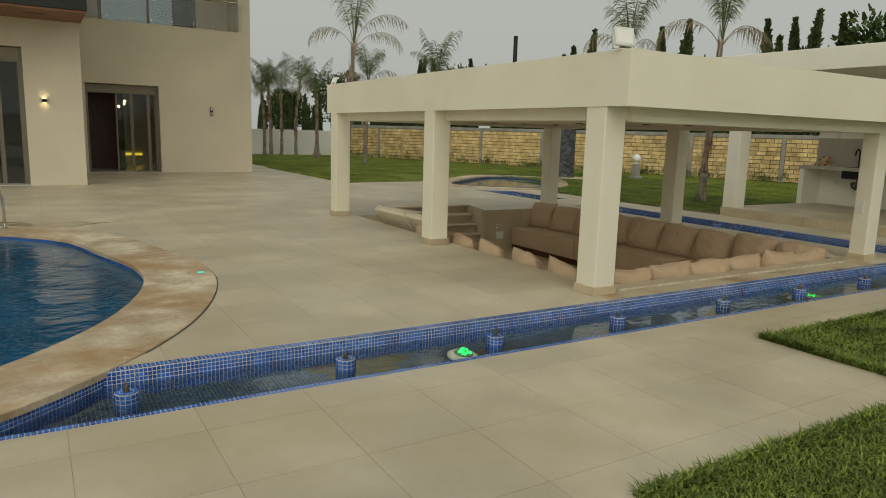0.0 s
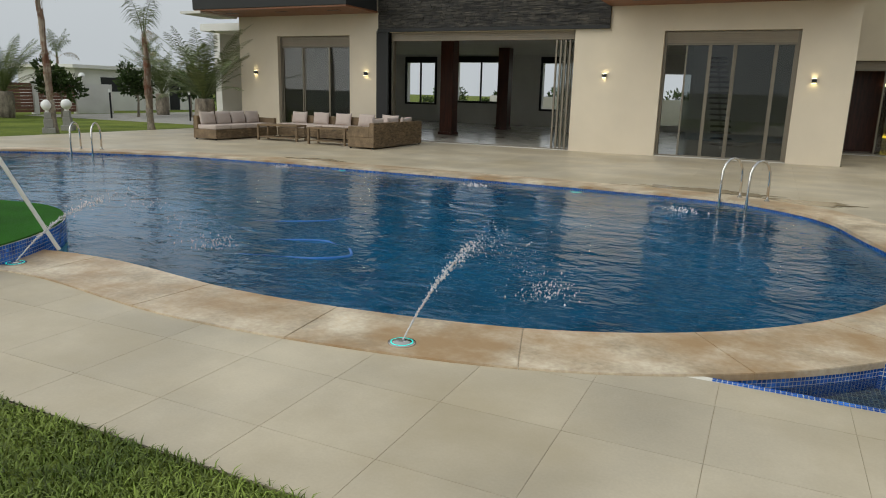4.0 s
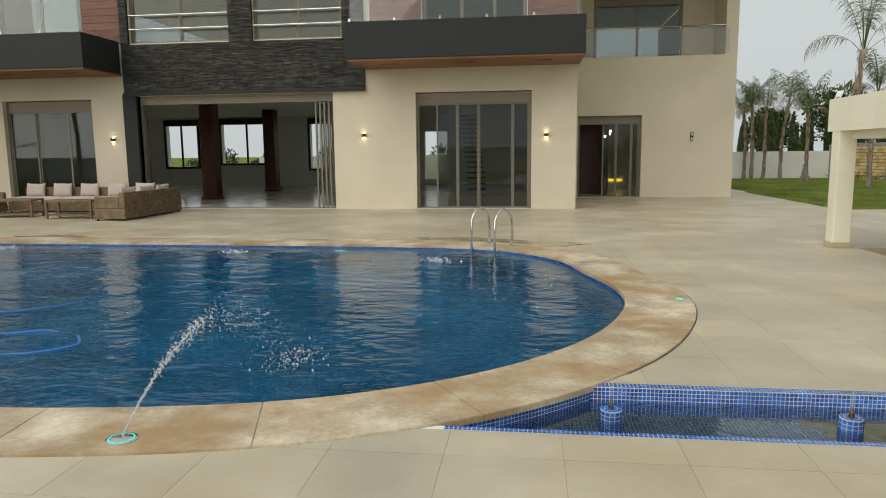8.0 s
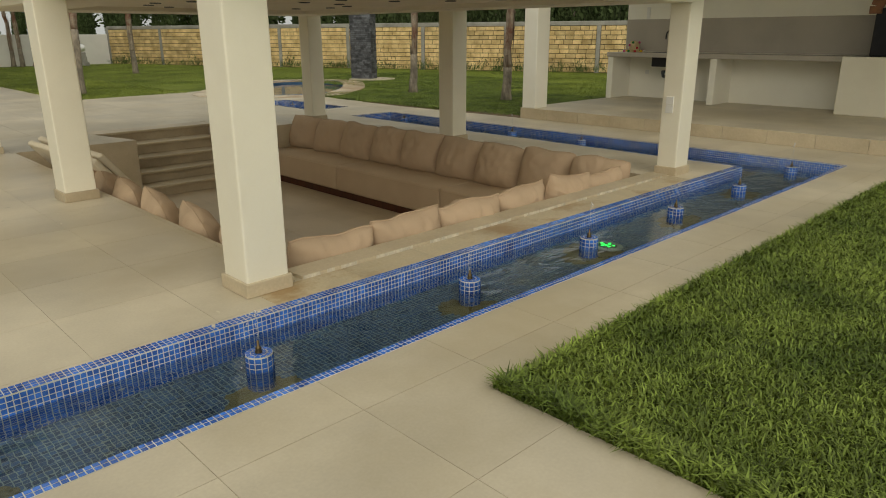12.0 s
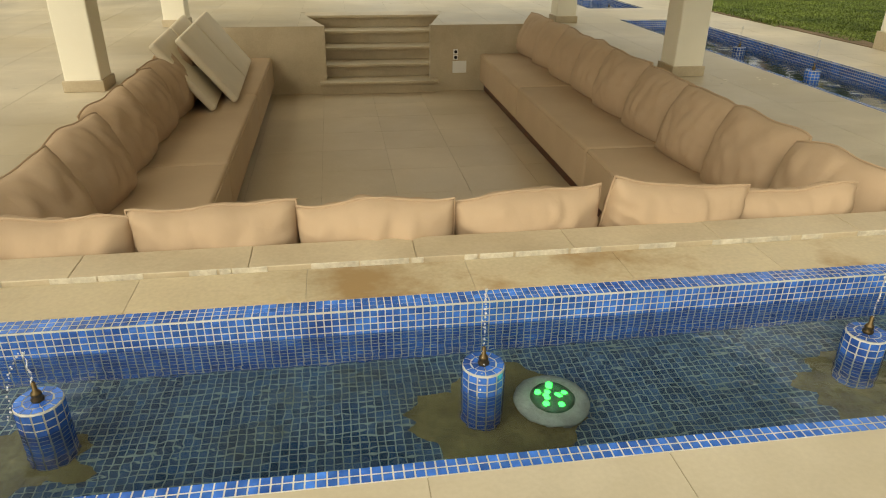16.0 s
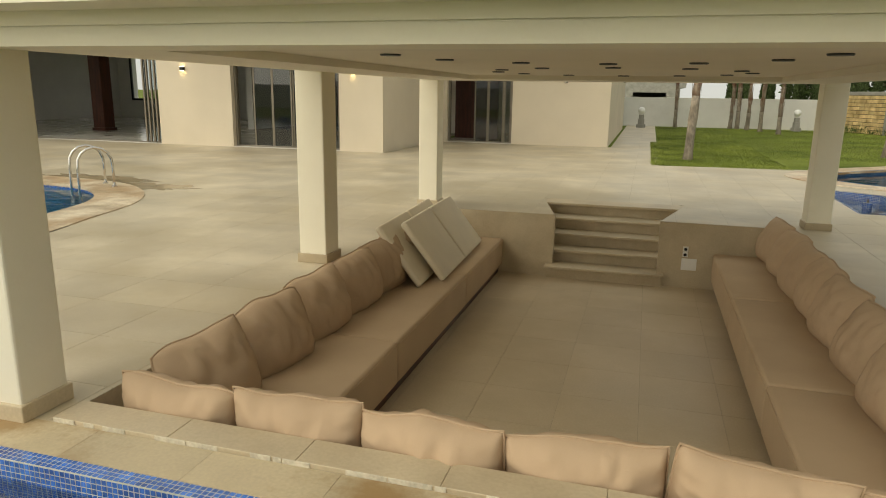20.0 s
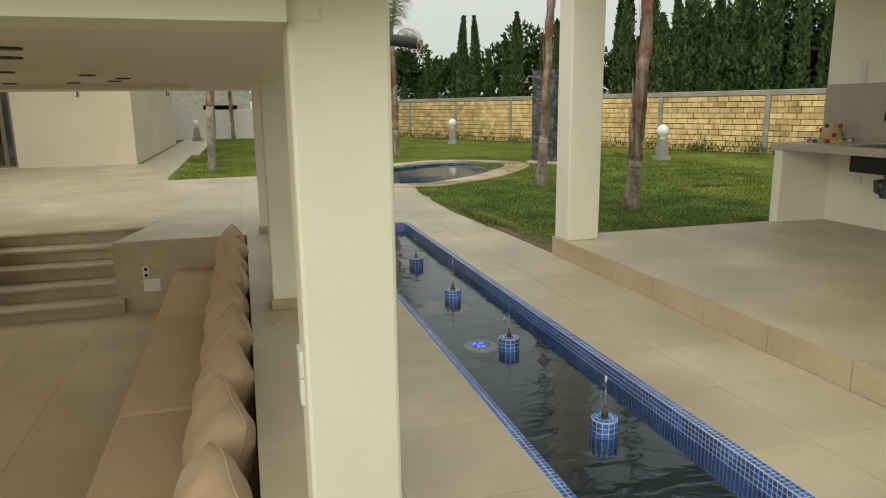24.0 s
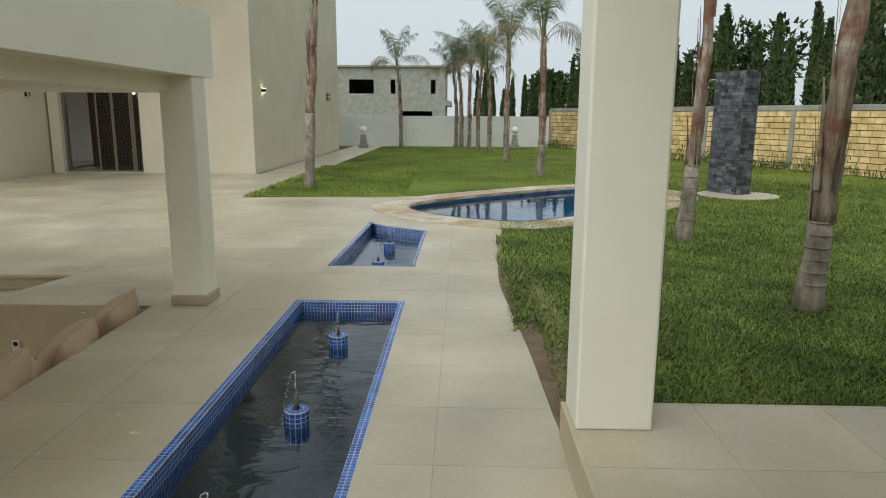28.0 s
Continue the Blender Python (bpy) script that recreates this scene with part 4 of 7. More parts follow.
# rooms behind the glass
tagged(part("floor_wing_room", box(3.44, 8.37, WY + 0.02, 33, -0.2, 0.02), M_INTFLOOR), "polished pale grey stone floor in the wing room", "floor", kind="structure")
tagged(part("ceiling_wing_room", box(3.44, 8.37, WY + 0.35, 33, 3.0, 3.2), M_INT), "plain pale ceiling in the wing room", "ceiling", kind="structure")
tagged(part("floor_inside", box(-17.5, 3.09, FY + 0.02, 37, -0.2, 0.02), M_INTFLOOR), "polished pale grey stone floor inside", "floor", kind="structure")
tagged(part("ceiling_inside", box(-17.5, 3.09, FY + 0.36, 37, 3.45, 3.7), M_INT), "plain pale ceiling inside the house", "ceiling", kind="structure")
wall("wall_back", 0, -17.5, 8.37, 37.0, 37.3, 0, 3.5, [(-16.55, -14.85, 1.0, 3.05), (-13.55, -10.78, 1.15, 3.08), (-8.85, -6.4, 0.86, 3.05), (-3.0, -1.6, 0.3, 2.6)], M_INT, "pale grey back wall of the hall with square windows")
tagged(part("wall_hall_left", box(-17.8, -17.5, 24, 37.3, 0, 3.5), M_INT), "pale grey hall side wall", "wall", kind="structure")
tagged(part("wall_hall_right", box(-5.2, -4.95, 30, 37, 0, 3.45), M_INT), "pale grey partition wall inside", "wall", kind="structure")
tagged(part("wall_room_back", box(-1.2, 3.1, 31.5, 31.7, 0, 3.45), M_INT), "pale grey room wall behind the staircase", "wall", kind="structure")
tagged(part("wall_wing_room", box(3.1, 8.4, 33, 33.2, 0, 3.45), M_INT), "shaded back wall of the wing room", "wall", kind="structure")
for x0_, x1_, z0_, z1_ in ((-16.55, -14.85, 1.0, 3.05), (-13.55, -10.78, 1.15, 3.08), (-8.85, -6.4, 0.86, 3.05)):
    w_ = tagged(new("window"), "square back window with a dark metal frame", "window", kind="structure")
    for a, b, c, d in ((x0_ - 0.1, x1_ + 0.1, z1_, z1_ + 0.3), (x0_ - 0.1, x1_ + 0.1, z0_ - 0.1, z0_), (x0_ - 0.1, x0_, z0_, z1_), (x1_, x1_ + 0.1, z0_, z1_), ((x0_ + x1_) / 2 - 0.04, (x0_ + x1_) / 2 + 0.04, z0_, z1_)):
        part("window_frame", box(a, b, 36.9, 36.99, c, d, 0.01), M_CHAR, w_)
tagged(part("wing_partition", box(3.46, 4.95, WY + 1.9, WY + 2.05, 0.02, 2.99, 0.01), M_DARKWOOD), "dark red-brown wood partition behind the sliding door", "partition", kind="structure")
for cx_, cy_ in ((-9.38, 26.5), (-9.3, 32.0)):
    c = tagged(part("hall_column", box(cx_, cx_ + 0.5, cy_, cy_ + 0.5, 0.02, 3.45, 0.02), M_DARKWOOD), "square column clad in dark red-brown wood", "column", "hall columns")
    part("column_base", box(cx_ - 0.04, cx_ + 0.54, cy_ - 0.04, cy_ + 0.54, 0.02, 0.12, 0.01), M_DARKWOOD, c)


def glazing(name, x0, x1, y, z0, z1, stiles, label, shutter=0.28, doors=None, group=""):
    """A tall glazed opening: frame, roller-shutter box, sashes with panes."""
    g = tagged(new(name), label, "window", group, kind="structure")
    fr = 0.07
    part("window_frame", box(x0, x0 + fr, y, y + 0.12, z0, z1, 0.006), M_ALU, g)
    part("window_frame", box(x1 - fr, x1, y, y + 0.12, z0, z1, 0.006), M_ALU, g)
    part("window_frame", box(x0 + fr, x1 - fr, y, y + 0.12, z0, z0 + 0.05, 0.006), M_ALU, g)
    zt = z1
    if shutter:
        zt = z1 - shutter
        sb = part("shutter_box", box(x0 + fr, x1 - fr, y + 0.03, y + 0.12, zt, z1), M_SHUTTER, g, "taupe roller-shutter box")
        n = int(shutter / 0.055)
        for k in range(n):
            part("slat", box(x0 + fr, x1 - fr, y + 0.012, y + 0.034, zt + k * shutter / n + 0.004, zt + (k + 1) * shutter / n - 0.004, 0.004), M_SHUTTER, sb)
    part("window_frame", box(x0 + fr, x1 - fr, y, y + 0.12, zt - 0.05, zt, 0.006), M_ALU, g)
    edges = [x0 + fr, *stiles, x1 - fr]
    for k, (a, b) in enumerate(zip(edges, edges[1:])):
        if doors and k in doors:
            continue
        yy = y + 0.03 + 0.035 * (k % 2)
        s = part("sash", box(a, a + 0.045, yy, yy + 0.035, z0 + 0.05, zt - 0.05, 0.004), M_ALU, g)
        part("rail", box(b - 0.045, b, yy, yy + 0.035, z0 + 0.05, zt - 0.05, 0.004), M_ALU, s)
        p = part("pane", box(a + 0.045, b - 0.045, yy + 0.012, yy + 0.024, z0 + 0.05, zt - 0.05), M_TINTED, s, "clear reflective glass pane")
        p.visible_shadow = False
    return g


glazing("window_1", *W1[:2], FY + 0.14, 0.0, 3.18, [-12.75, -11.7], "tall sliding window with taupe frame and roller shutter box")
glazing("window_2", *W3[:2], FY + 0.14, 0.0, 3.18, [-0.45, 0.15, 0.75, 1.7], "tall sliding glass doors with taupe frame and roller shutter box", doors=[0])
glazing("door_2", *D4[:2], WY + 0.14, 0.0, 2.78, [4.55, 5.0, 5.5], "half-open sliding glass door with taupe frame", shutter=0.22, doors=[0])
# open folding door of the hall: shutter box, track and the stack of leaves
door_1 = tagged(new("door_1"), "wide hall opening with folded glass leaves stacked at one side", "door", kind="structure")
sb = part("shutter_box", box(W2[0], W2[1], FY + 0.16, FY + 0.3, 3.02, 3.26), M_SHUTTER, door_1, "taupe roller-shutter box")
for k in range(4):
    part("slat", box(W2[0], W2[1], FY + 0.14, FY + 0.165, 3.025 + k * 0.06, 3.08 + k * 0.06, 0.004), M_SHUTTER, sb)
part("track", box(W2[0], W2[1], FY + 0.14, FY + 0.3, 0.0, 0.035, 0.004), M_ALU, door_1, "metal floor track")
part("jamb", box(W2[0], W2[0] + 0.07, FY + 0.14, FY + 0.3, 0.03, 3.02), M_ALU, door_1)
part("jamb", box(W2[1] - 0.05, W2[1], FY + 0.14, FY + 0.3, 0.03, 3.02), M_ALU, door_1)
for k in range(4):
    xx = W2[1] - 0.56 + k * 0.13
    lf = part("leaf", box(xx, xx + 0.05, FY + 0.06, FY + 0.11, 0.04, 3.0, 0.004), M_ALU, door_1, "folded door leaf seen edge on")
    part("leaf_edge", box(xx, xx + 0.05, FY + 0.75, FY + 0.8, 0.04, 3.0, 0.004), M_ALU, lf)
    p = part("pane", box(xx + 0.018, xx + 0.03, FY + 0.11, FY + 0.75, 0.06, 2.98), M_GLASS, lf)
    p.visible_shadow = False
tagged(part("trim", box(-9.72, -9.30, FY - 0.09, FY + 0.3, 0.0, 3.30, 0.006), M_CHAR), "black upright panel beside the hall opening", "panel", kind="structure")

# slate-clad middle of the upper floor: thin uneven stones round two windows
slate = tagged(new("slate_cladding"), "dark stacked slate cladding across the upper front", "cladding", kind="structure")
SX0, SX1, SZ0, SZ1 = -9.66, -2.43, 3.36, HT
SW = [(-9.42, -6.35, 4.72, HT), (-5.65, -3.04, 4.72, HT)]
part("slate_backing", box(SX0, SX1, FY - 0.06, FY, SZ0 - 0.06, 4.70), M_CHAR, slate)
part("edge_trim", box(SX0, SX1 + 0.01, FY - 0.13, FY - 0.06, SZ0 - 0.09, SZ0, 0.004), M_CHAR, slate, "charcoal edge trim under the slate")
for a, b in ((SX0, -9.42), (-6.35, -5.65), (-3.04, SX1)):
    part("slate_backing", box(a, b, FY - 0.06, FY, 4.70, HT), M_CHAR, slate)
rng = random.Random(5)
vs, fs = [], []
z = SZ0
while z < SZ1 - 0.05:
    h = rng.uniform(0.02, 0.036)
    spans = [(SX0, SX1)] if z + h < 4.70 else [(SX0, -9.42), (-6.35, -5.65), (-3.04, SX1)]
    for a, b in spans:
        x = a
        while x < b - 0.01:
            ln = min(rng.uniform(0.08, 0.38), b - x)
            y0_ = FY - rng.uniform(0.062, 0.105)
            q = len(vs)
            vs += [(x + dx, yy, z + dz) for yy in (y0_, FY - 0.055) for dx, dz in ((0.002, 0.002), (ln - 0.002, 0.002), (ln - 0.002, h - 0.002), (0.002, h - 0.002))]
            fs += [(q, q + 1, q + 2, q + 3)] + [(q + i, q + 4 + i, q + 4 + (i + 1) % 4, q + (i + 1) % 4) for i in range(4)]
            x += ln
    z += h
tagged(meshed("slate_strips", vs, fs, M_SLATE, slate, "thin uneven dark slate strips"), kind="stuff")
for k, (a, b, c, d) in enumerate(SW):
    g = glazing("window_%d" % (k + 3), a, b, FY + 0.1, 4.74, HT - 0.5, [(a + b) / 2], "upper window with taupe frame and steel guard rails", shutter=0)
    for z in (5.12, 5.5):
        part("guard_rail", tube([(a + 0.02, FY - 0.02, z), (b - 0.02, FY - 0.02, z)], 0.024, 10), M_STEEL, g, "polished steel guard rail")
glazing("window_5", *U1[:2], FY + 0.14, 4.74, HT - 0.5, [(U1[0] + U1[1]) / 2], "upper balcony window with taupe frame", shutter=0)
glazing("window_6", *U2[:2], FY + 0.14, 4.74, HT - 0.5, [0.3, 1.2], "upper balcony window with taupe frame", shutter=0)
glazing("window_7", 4.3, 7.3, WY + 1.55, 4.76, 7.0, [5.8], "wing terrace window with dark frame", shutter=0.25)
cl = tagged(new("wood_cladding"), "reddish-brown horizontal wood planks beside the balcony windows", "cladding", kind="structure")
for a, b in ((-15.0, -13.64), (-10.88, -9.70), (-2.25, -0.82), (2.10, 3.42)):
    for k in range(15):
        z = 4.74 + k * 0.2
        part("plank", box(a, b, FY - 0.012, FY + 0.02, z + 0.003, z + 0.195, 0.003), M_PLANK, cl)


def balcony(x0, x1, label):
    b = tagged(new("balcony"), label, "balcony", "front balconies", kind="structure")
    y0, z0, z1 = 20.90, 3.86, 4.79
    part("fascia", box(x0, x1, y0, y0 + 0.16, z0 + 0.03, z1, 0.01), M_CHAR, b, "charcoal fascia")
    part("fascia", box(x0, x0 + 0.16, y0 + 0.16, FY - 0.1, z0 + 0.03, z1, 0.01), M_CHAR, b, "charcoal fascia")
    part("fascia", box(x1 - 0.16, x1, y0 + 0.16, FY - 0.1, z0 + 0.03, z1, 0.01), M_CHAR, b, "charcoal fascia")
    part("deck", box(x0 + 0.16, x1 - 0.16, y0 + 0.16, FY, z1 - 0.3, z1 - 0.1), M_CONC, b)
    so = part("soffit", box(x0 + 0.03, x1 - 0.03, y0 + 0.03, FY + 0.01, z0 - 0.02, z0 + 0.05, 0.006), M_SOFFIT, b, "reddish wood soffit")
    for k in range(3):
        xx = x0 + (k + 0.5) * (x1 - x0) / 3
        part("soffit_slot", box(xx - 0.22, xx + 0.22, y0 + 0.7, y0 + 0.85, z0 - 0.026, z0 - 0.018), M_BLACKM, so, "black recessed light slot")
    n = 5
    for k in range(n):
        a, c = x0 + 0.1 + k * (x1 - x0 - 0.2) / n, x0 + 0.1 + (k + 1) * (x1 - x0 - 0.2) / n
        p = part("pane", box(a + 0.01, c - 0.01, y0 + 0.10, y0 + 0.112, z1 - 0.02, 5.70), M_GLASS, b, "clear glass balustrade pane")
        p.visible_shadow = False
        part("clamp", box(a - 0.02, a + 0.03, y0 + 0.085, y0 + 0.13, z1, z1 + 0.09, 0.006), M_STEEL, p)
    return b


balcony(-15.64, -9.70, "charcoal balcony with glass balustrade and wood soffit")
balcony(-2.49, 3.52, "charcoal balcony with glass balustrade and wood soffit")
tagged(part("cornice", box(-16.2, -15.33, 20.9, 22.6, 3.78, 3.86), M_WHITE), "thin white slab edge beside the balcony", "cornice", kind="structure")
br = tagged(new("wing_balustrade"), "glass balustrade with a steel handrail on the wing terrace", "balustrade", kind="structure")
part("handrail", tube([(3.5, WY - 0.02, 5.68), (8.33, WY - 0.02, 5.68)], 0.028, 10), M_STEEL, br)
for k in range(4):
    a = 3.5 + k * 1.24
    p = part("pane", box(a + 0.01, a + 1.23, WY - 0.03, WY - 0.018, 4.78, 5.60), M_GLASS, br, "clear glass pane")
    p.visible_shadow = False
    for xx in (a + 0.3, a + 0.93):
        for z in (4.84, 5.60):
            part("clamp", cyl(0.025, 0.025, 0.04, 10, (xx, WY - 0.03, z)), M_STEEL, p)


# the front and the wing stand on their own grids: set both down on the plot
FRONT_AT = Matrix.Translation((0.07, -0.12, 0)) @ Matrix.Diagonal((0.983, 1, 1, 1))
WING_AT = Matrix.Translation((0.08, -0.48, 0)) @ Matrix.Diagonal((1, 1, 0.97, 1))


def set_down(obs):
    for ob in obs:
        if not ob.parent:
            wing = ob.get("wing") or "wing" in ob.name or ob.name in ("door_2", "window_7", "chandelier", "led_strip")
            ob.matrix_basis = (WING_AT if wing else FRONT_AT) @ ob.matrix_basis


set_down(set(scene.collection.objects) - before_house)

# ---- summer kitchen ----
kit = tagged(new("kitchen_terrace"), "raised terrace paved with sand-coloured slabs", "terrace", kind="structure")
KX, KN, KS, KZ = 14.59, 12.79, 1.0, 0.18
part("terrace_base", box(KX + 0.012, 18.2, KS, KN - 0.01, 0.0, KZ - 0.002), M_TILE, kit)
paved("slab", filled([(KX, KS), (18.18, KS), (18.18, KN), (KX, KN)], [], KZ), (KX + 0.02, KN - 0.62), 0.6, lambda x, y: y > 5, kit, (M_TILE, M_TILE_J), z=KZ)
for k in range(20):
    part("riser_tile", box(KX, KX + 0.012, KN - (k + 1) * 0.6 + 0.003, KN - k * 0.6 - 0.003, 0.002, KZ - 0.002, 0.002), M_STEP, kit)
for cx, cy in ((KX + 0.02, KN - 0.30), (KX + 0.02, KN - 6.3)):
    tagged(part("kitchen_column", box(cx, cx + 0.335, cy, cy + 0.28, KZ, 2.80, 0.012), M_KITCHEN), "square cream-painted masonry column on the terrace edge", "column", "kitchen columns")
tagged(part("kitchen_roof", box(14.25, 18.5, KS - 0.5, KN + 0.25, 2.80, 3.18, 0.012), M_KITCHEN), "flat cream-painted kitchen roof slab", "roof", kind="structure")
tagged(part("wall_kitchen_back", box(17.88, 18.16, KS, KN + 0.02, KZ, 2.80), M_KITCHEN), "cream painted kitchen back wall", "wall", kind="structure")
tagged(part("backsplash", box(17.865, 17.88, KS, KN + 0.015, 1.06, 1.66, 0.003), M_COUNTER), "grey-beige backsplash panel", "backsplash", kind="structure")
counter = thing("kitchen_counter", "long built-in masonry counter painted cream", "counter")
part("countertop", box(17.21, 17.88, KS, KN + 0.02, 0.97, 1.05, 0.008), M_COUNTER, counter, "grey-beige countertop")
for yy in (KN - 0.12, KN - 2.2, KN - 4.6, KN - 7.0):
    part("support", box(17.23, 17.88, yy, yy + 0.12, KZ, 0.97, 0.008), M_KITCHEN, counter, "cream masonry support")

# ---- boundary walls ----
def block_wall(p0, p1, height, near):
    """A wall of golden stone blocks between concrete posts with a rough concrete cap."""
    a, b = Vector((*p0, 0)), Vector((*p1, 0))
    d = (b - a).normalized()
    L = (b - a).length
    ang = math.atan2(d.y, d.x)
    m0 = Matrix.Translation(a) @ Matrix.Rotation(ang, 4, 'Z')
    wl_ = tagged(new("boundary_wall"), "boundary wall of golden stone blocks with grey concrete posts", "wall", kind="structure")
    part("mortar", moved(box(0, L, 0.02, 0.18, -0.1, height), m0), M_MORTAR, wl_, "dark mortar core")
    part("cap", moved(box(0, L, -0.02, 0.22, height, height + 0.16, 0.02), m0), M_CONC, wl_, "rough concrete cap")
    r = random.Random(9)
    bay = 3.6
    n = int(L / bay) + 1
    for k in range(n + 1):
        part("post", moved(box(k * bay - 0.075, k * bay + 0.075, -0.04, 0.24, -0.1, height + 0.1 * (k % 3 == 0), 0.015), m0), M_CONC, wl_, "grey concrete post")
    ch = height / 10
    rest = bmesh.new()
    made = 0
    for k in range(n):
        for row in range(10):
            x, e = k * bay + 0.08, min((k + 1) * bay - 0.08, L)
            if row % 2:
                x2 = x + 0.18
            else:
                x2 = x + 0.36
            while x < e - 0.05:
                x2 = min(x2 + r.uniform(-0.04, 0.04), e)
                if e - x2 < 0.12:
                    x2 = e
                dd = r.uniform(0.0, 0.025)
                args = (x + 0.011, x2 - 0.011, -dd, 0.03, row * ch + 0.012, (row + 1) * ch - 0.012)
                if near[0] < x < near[1] and made < 300:
                    part("stone_block", moved(box(*args), m0), M_STONEBLOCK, wl_)
                    made += 1
                else:
                    box(*args, bm=rest)
                x, x2 = x2, x2 + 0.36
    tagged(part("stone_blocks_beyond", moved(rest, m0), M_STONEBLOCK, wl_, "golden stone blocks"), kind="stuff")
    return wl_


WALL_A, WALL_B = (18.4, 43.4), (34.6, 2.5)
block_wall(WALL_A, WALL_B, 1.68, (9, 21))
tagged(part("white_boundary_wall", box(-14, 18.4, 43.4, 43.65, -0.1, 1.45, 0.01), M_WHITE), "weathered white-painted boundary wall", "wall", kind="structure")
tagged(part("white_garden_wall", box(-30.9, -30.65, -20, 23, -0.1, 1.5, 0.01), M_WHITE), "white-painted garden wall", "wall", kind="structure")
tagged(part("white_garden_wall", box(-30.9, -30.65, 28, 30, -0.1, 1.5, 0.01), M_WHITE), "white-painted garden wall", "wall", kind="structure")
tagged(part("white_south_wall", box(-30.9, 40, -16.25, -16.0, -0.1, 2.0, 0.01), M_WHITE), "plain white-painted boundary wall behind the lawn", "wall", kind="structure")
# ---- seating in the pit ----
def pillow_mesh(name, w, h, d, seed, material, fold_amp=0.012, wave=0.02, pinch=0.03, power=3.0, round_=0.55, corner=0.0):
    """A plump square cushion standing in the xz plane, its foot at z = 0, with pinched corners and creases."""
    bm = bmesh.new()
    n = 28
    rr = random.Random(seed)
    off = Vector((rr.uniform(0, 50), rr.uniform(0, 50), rr.uniform(0, 50)))
    grids = []
    for side in (1, -1):
        g = []
        for i in range(n + 1):
            row = []
            for j in range(n + 1):
                u, v = -1 + 2 * i / n, -1 + 2 * j / n
                prof = max(0.0, (1 - abs(u) ** power) * (1 - abs(v) ** power)) ** round_
                edge = 1 - 0.055 * (1 - abs(u) ** 2) * (abs(v) ** 6) * 1.0
                sx = 1 - 0.05 * (1 - v * v) * abs(u) ** 5
                sz = 1 - pinch * (1 - u * u) * abs(v) ** 5
                cr = noise.noise(off + Vector((u * 1.6, v * 1.6, side * 2))) * 0.11 + noise.noise(off + Vector((u * 5, v * 2.0, side * 3))) * 0.10
                rim_ = max(abs(u), abs(v)) ** 3
                cr += rim_ * (noise.noise(off + Vector((u * 8 if abs(v) > abs(u) else u * 2, v * 8 if abs(u) >= abs(v) else v * 2, side * 5))) * (0.2 if fold_amp < 0.03 else 0.4) - 0.05)
                fold = abs(noise.noise(off + Vector((u * 3.2 + v * 1.1, v * 1.3 - u * 0.6, side * 4)))) - 0.16
                y = side * d / 2 * prof * (1 + cr) + side * fold_amp * fold * min(1, prof * 1.6)
                sag = wave * h * (v + 1) * noise.noise(off + Vector((u * 1.4, 9, 0))) + 0.006 * abs(u) ** 5 * (v + 1)
                rd = 1 - corner * abs(u * v) ** 3
                row.append(bm.verts.new((u * w / 2 * sx * rd, y, h / 2 + v * h / 2 * sz * rd + sag)))
            g.append(row)
        grids.append(g)
    for k, g in enumerate(grids):
        for i in range(n):
            for j in range(n):
                q = (g[i][j], g[i + 1][j], g[i + 1][j + 1], g[i][j + 1])
                bm.faces.new(q if k else q[::-1])
    bmesh.ops.remove_doubles(bm, verts=bm.verts, dist=0.0008)
    me = bpy.data.meshes.new(name)
    bm.normal_update()
    bm.to_mesh(me)
    bm.free()
    me.polygons.foreach_set("use_smooth", [True] * len(me.polygons))
    me.materials.append(material)
    bm = bmesh.new()
    rim = []
    for t in range(64):
        a = t / 16
        k = int(a)
        f = -1 + 2 * (a - k)
        u, v = ((f, -1), (1, f), (-f, 1), (-1, -f))[k]
        rd = 1 - corner * abs(u * v) ** 3
        rim.append((u * w / 2 * (1 - 0.05 * (1 - v * v)) * rd, 0.0, h / 2 + v * h / 2 * (1 - pinch * (1 - u * u)) * rd + wave * h * (v + 1) * noise.noise(off + Vector((u * 1.4, 9, 0))) + 0.006 * abs(u) ** 5 * (v + 1)))
    tube(rim + rim[:1], 0.006, 5, bm, caps=False)
    pm = bpy.data.meshes.new("piping")
    bm.to_mesh(pm)
    bm.free()
    pm.materials.append(material)
    return me, pm


def cushion_set(kinds, label, group, poses):
    for k, m in enumerate(poses):
        me, pm = kinds[k % len(kinds)]
        c = tagged(new("cushion", me), label, "cushion", group)
        c.matrix_basis = m
        p = new("piping", pm)
        p.parent = c


rj = random.Random(3)
BACK = [pillow_mesh("cushion", 0.695, 0.53, 0.29, s, M_CUSHION, 0.026, 0.03, 0.0, 2.3, 0.64, 0.10) for s in (1, 2, 3, 4, 5)]
FRONT = [pillow_mesh("cushion", 0.69, 0.52, 0.30, s, M_CUSHION, 0.03, 0.035, -0.02, 3.0, 0.55, 0.04) for s in (11, 12, 13, 14, 15)]
SEAT_Z = -0.36
poses = []
for k in range(9):
    y = 14.68 - k * 0.70
    poses.append(pose(11.345 + rj.uniform(-0.02, 0.02), y, SEAT_Z - 0.01, -20 + rj.uniform(-3, 3), rj.uniform(-1, 4), -81 + rj.uniform(-3, 3)))
cushion_set(BACK, "plump tan fabric cushion leaning on the pit wall above the bench", "back cushions along the benches", poses)
poses = []
for k, y in enumerate((9.42, 10.15, 10.87, 11.58, 12.2, 12.68)):
    poses.append(pose(7.57 + rj.uniform(-0.015, 0.015), y, SEAT_Z - 0.03, -17 + rj.uniform(-3, 3), -5 + rj.uniform(-2, 2), 79 + rj.uniform(-3, 3)))
